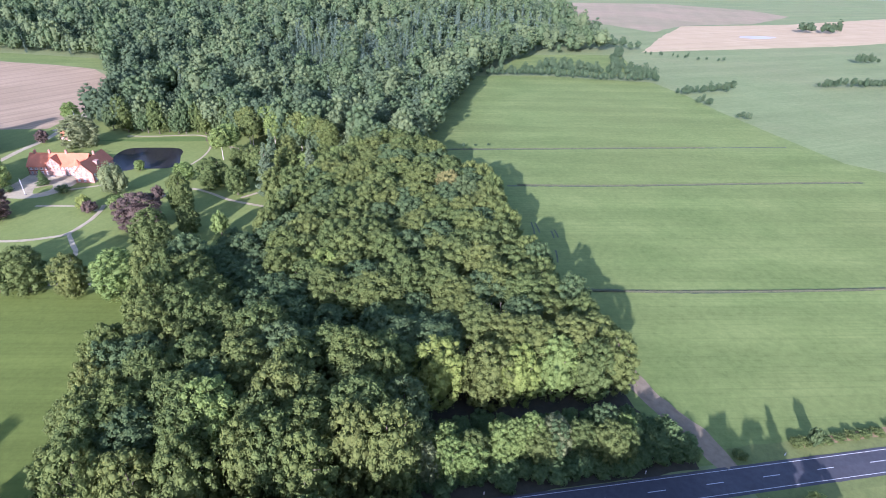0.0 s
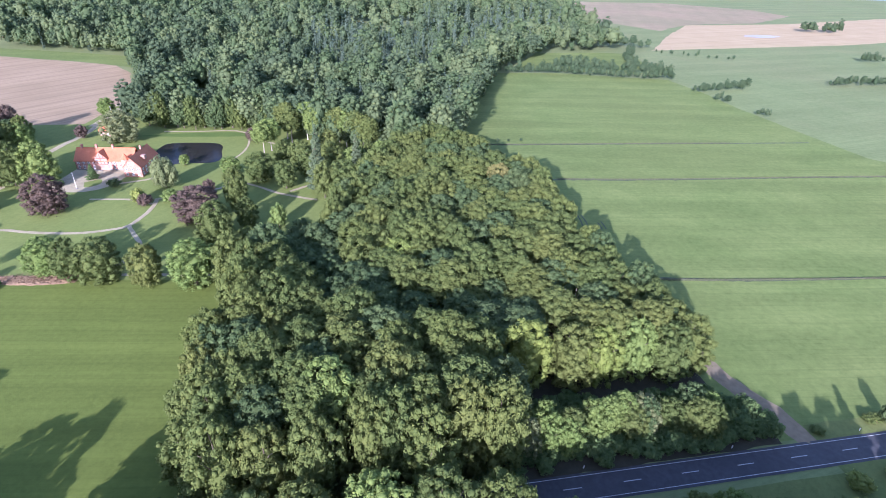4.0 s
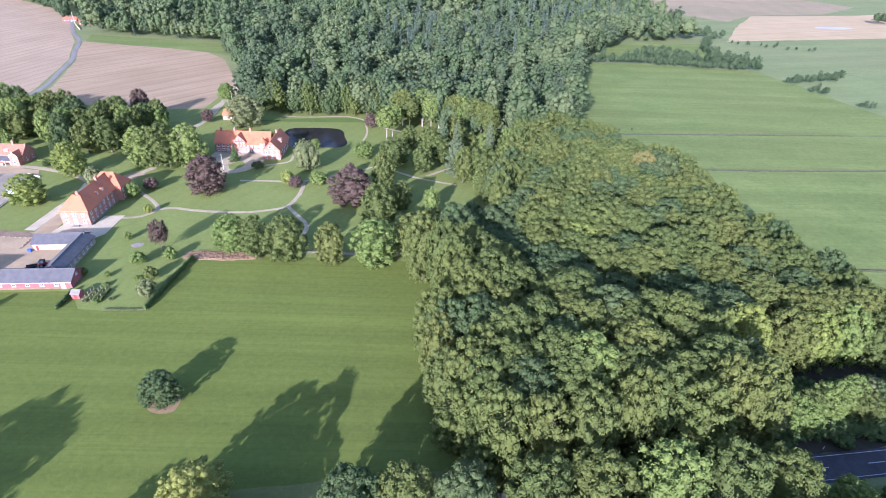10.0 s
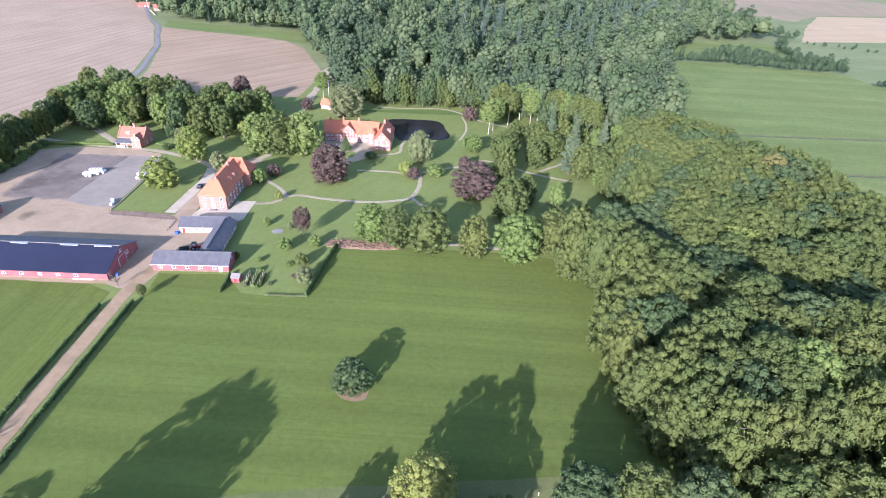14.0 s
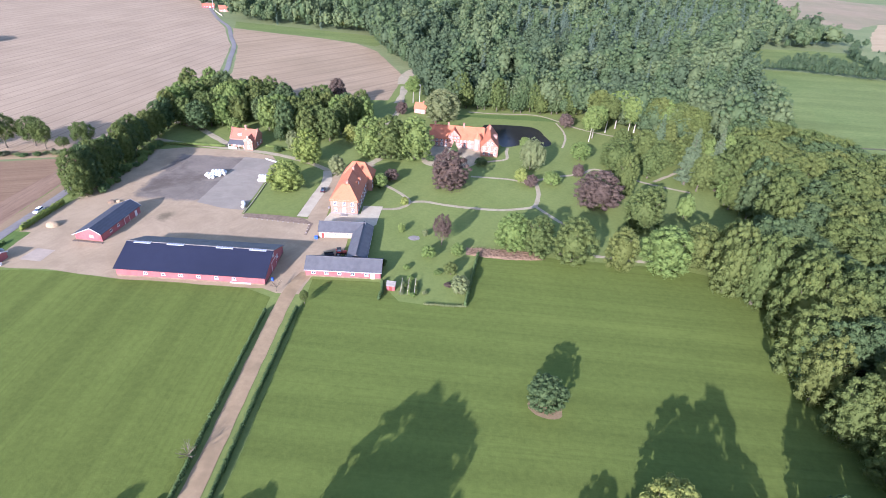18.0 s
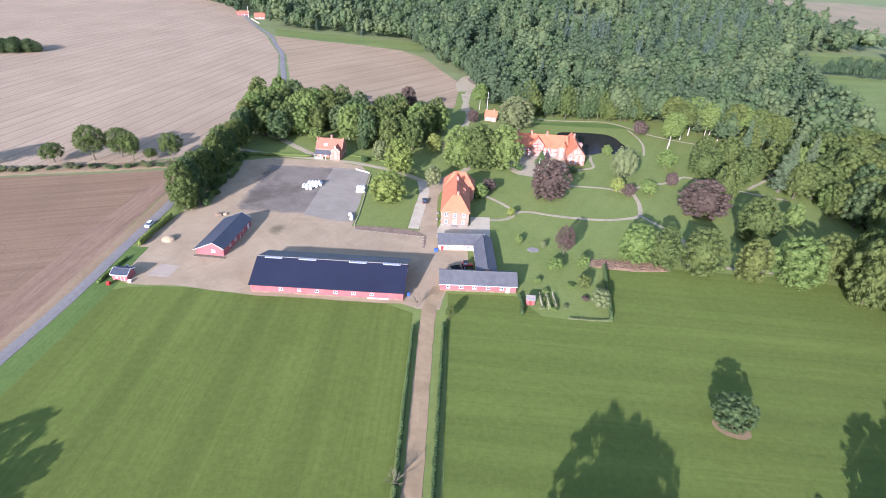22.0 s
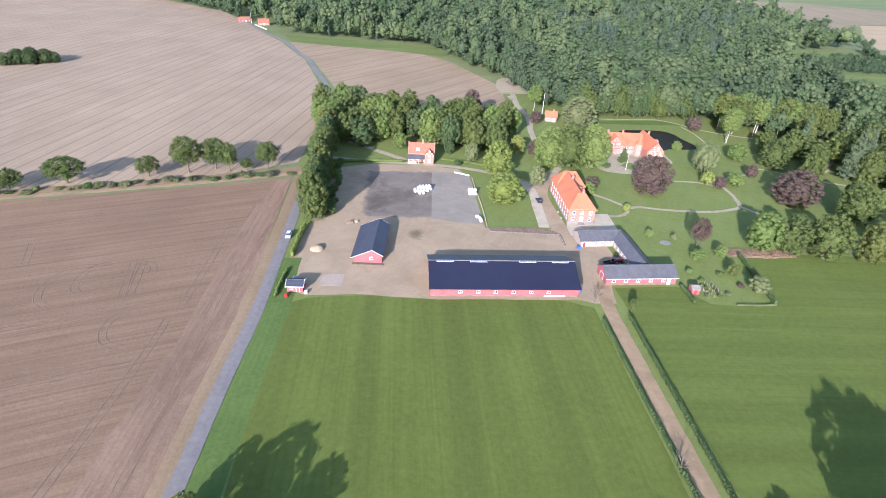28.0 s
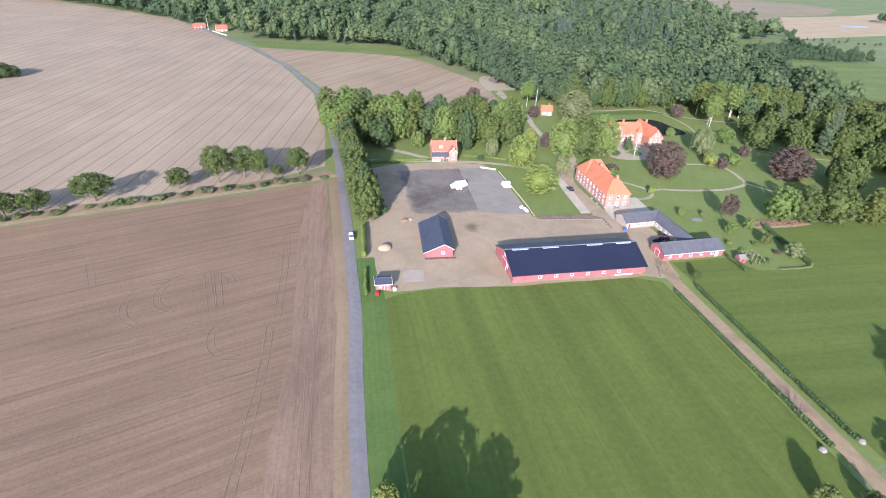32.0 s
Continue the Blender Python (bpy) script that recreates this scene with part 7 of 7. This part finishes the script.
def car(x, y, z, turn, paint, label):
    e = empty("car", pose(x, y, z, 0, 0, turn), label, "car")
    bm = bmesh.new()
    side = [(-2.1, 0.35), (2.1, 0.35), (2.15, 0.75), (1.3, 0.95), (-1.95, 1.0), (-2.15, 0.8)]
    solid(bm, [(a, -0.86, b) for a, b in side], [(a, 0.86, b) for a, b in side])
    bmesh.ops.recalc_face_normals(bm, faces=bm.faces)
    bmesh.ops.bevel(bm, geom=list(bm.edges), offset=0.06, segments=2, affect="EDGES", profile=0.5)
    part("body", bm, paint, e)
    bm = bmesh.new()
    solid(bm, [(-1.9, -0.78, 0.98), (1.2, -0.78, 0.94), (1.2, 0.78, 0.94), (-1.9, 0.78, 0.98)], [(-1.5, -0.6, 1.45), (0.4, -0.6, 1.47), (0.4, 0.6, 1.47), (-1.5, 0.6, 1.45)])
    bmesh.ops.recalc_face_normals(bm, faces=bm.faces)
    part("cabin_glass", bm, GLASS, e, "dark car windows")
    part("roof", boxes((-1.5, -0.62, 1.44, 0.42, 0.62, 1.5), bevel=0.03), paint, e)
    for wx in (-1.3, 1.35):
        for wy in (-0.8, 0.8):
            wheel(e, wx, wy, 0.32, 0.2)
    for wy in (-0.6, 0.6):
        part("headlight", boxes((2.08, wy - 0.17, 0.62, 2.17, wy + 0.17, 0.76)), WHITE, e)
        part("tail_light", boxes((-2.17, wy - 0.15, 0.68, -2.1, wy + 0.15, 0.82)), RED_PAINT, e)


car(-223.6, 207, 0.22, 96, CAR_BLACK, "black hatchback parked on the pale gravel way")
car(-322.9, 174.5, 0.2, 270, CAR_WHITE, "pale car standing on the grey lane")


def tractor(x, y, turn):
    e = empty("tractor", pose(x, y, 0.1, 0, 0, turn), "red tractor parked between the outbuildings", "tractor")
    part("bonnet", boxes((0.2, -0.45, 0.9, 2.2, 0.45, 1.6), bevel=0.08), TIMBER, e)
    part("chassis", boxes((-1.2, -0.3, 0.5, 2.1, 0.3, 0.9)), RUBBER, e)
    part("cab_frame", boxes(*[(a, b, 1.2, a + 0.08, b + 0.08, 2.6) for a in (-1.1, 0.2) for b in (-0.7, 0.62)]), RUBBER, e)
    part("cab_glass", boxes((-1.04, -0.62, 1.5, 0.22, 0.62, 2.55)), GLASS, e)
    part("cab_roof", boxes((-1.2, -0.8, 2.6, 0.4, 0.8, 2.75), bevel=0.05), RUBBER, e)
    for wy in (-0.85, 0.85):
        wheel(e, -0.7, wy, 0.8, 0.45)
        wheel(e, 1.7, wy, 0.45, 0.3)
        part("mudguard", boxes((-1.5, wy - 0.25, 1.6, 0.1, wy + 0.25, 1.7), bevel=0.03), RED_PAINT, e)
    bm = bmesh.new()
    tube(bm, (1.5, 0.3, 1.6), (1.5, 0.3, 2.4), 0.05, 0.05, 6)
    part("exhaust", bm, RUBBER, e)


tractor(-206.6, 158.2, 10)
e = empty("trailer", pose(-210.2, 156.8, 0.1, 0, 0, 20), "low farm trailer behind the tractor", "trailer")
part("bed", boxes((-1.6, -0.9, 0.7, 1.6, 0.9, 0.9), (-1.6, -0.9, 0.9, 1.6, -0.84, 1.3), (-1.6, 0.84, 0.9, 1.6, 0.9, 1.3)), RUBBER, e)
part("drawbar", boxes((1.6, -0.06, 0.6, 2.8, 0.06, 0.72)), RED_PAINT, e)
for wy in (-0.85, 0.85):
    wheel(e, 0, wy, 0.4, 0.25)


tagged(part("blue_bin", boxes((-0.6, -0.5, 0, 0.6, 0.5, 1.0), bevel=0.06), BLUE, at=pose(-217.4, 168.2, 0.1)), "blue plastic bin by the outbuilding's corner", "bin")


# fence of the kitchen garden and the posts along the roads
def bean_rows():
    """Rows of bean poles with a wire on top, and the plants climbing them."""
    for row, x in enumerate((-183.6, -181.4, -179.2)):
        e = empty("bean_trellis", pose(x, 137.2 + row * 0.3, 0.06), "thin pale bean poles with a wire in the kitchen garden", "trellis", "bean trellises")
        for k in range(5):
            p = bmesh.new()
            tube(p, (0, k * 1.7, 0), (0.06 * (k % 2), k * 1.7, 2.0), 0.06, 0.05, 6)
            part("pole", p, BARK_PALE, e)
        w = bmesh.new()
        tube(w, (0, 0, 1.85), (0, 6.8, 1.85), 0.025, 0.025, 4)
        part("wire", w, BARK_PALE, e)
        hedge([(x + 0.5, 137.4 + row * 0.3), (x + 0.5, 143.6 + row * 0.3)], 0.5, 1.1, "row of climbing bean plants", (LEAF_WILLOW, LEAF_LIME, LEAF_OAK)[row], seed=40 + row)


bean_rows()
for x in (98, 60, 20, 140, -40, -100):
    ob = part("marker_post", boxes((-0.08, -0.08, 0, 0.08, 0.08, 1.0), bevel=0.02), WHITE, at=pose(x, road_y(x) + 5.0, 0.05))
    tagged(ob, "white marker post beside the main road", "marker post", "road markers")
for a, b in (((63, 211.4), (61.9, 200.1)), ((64.7, 210.8), (64.4, 201.1)), ((70, 203.1), (69.5, 196.3)), ((71.8, 204.1), (71.6, 196.8)), ((67.4, 186.2), (65.6, 176.4))):
    ribbon("ground_rut", [a, ((a[0] + b[0]) / 2 + 0.2, (a[1] + b[1]) / 2), b], 0.7, 0.1, DITCH, "dark rut cut into the meadow by wheels", "rut", 0.2)
bm = bmesh.new()
tube(bm, (0, 0, 0), (0, 0, 11.5), 0.22, 0.14, 8)
e = empty("mast", pose(-446.5, 649, 0.05), "tall pale pole beside the far farm", "mast")
part("pole", bm, WHITE, e)
part("foot", boxes((-0.5, -0.5, 0, 0.5, 0.5, 0.35), bevel=0.05), STONE_GREY, e)
e = empty("garden_wall", pose(-441, 640.5, 0.1, 0, 0, -57), "low pale wall along the lane at the far farm", "wall")
for k in range(9):
    part("wall_block", boxes((k * 3.7, -0.25, -0.1, k * 3.7 + 3.6, 0.25, 1.1), bevel=0.06), PALE_STONE, e)
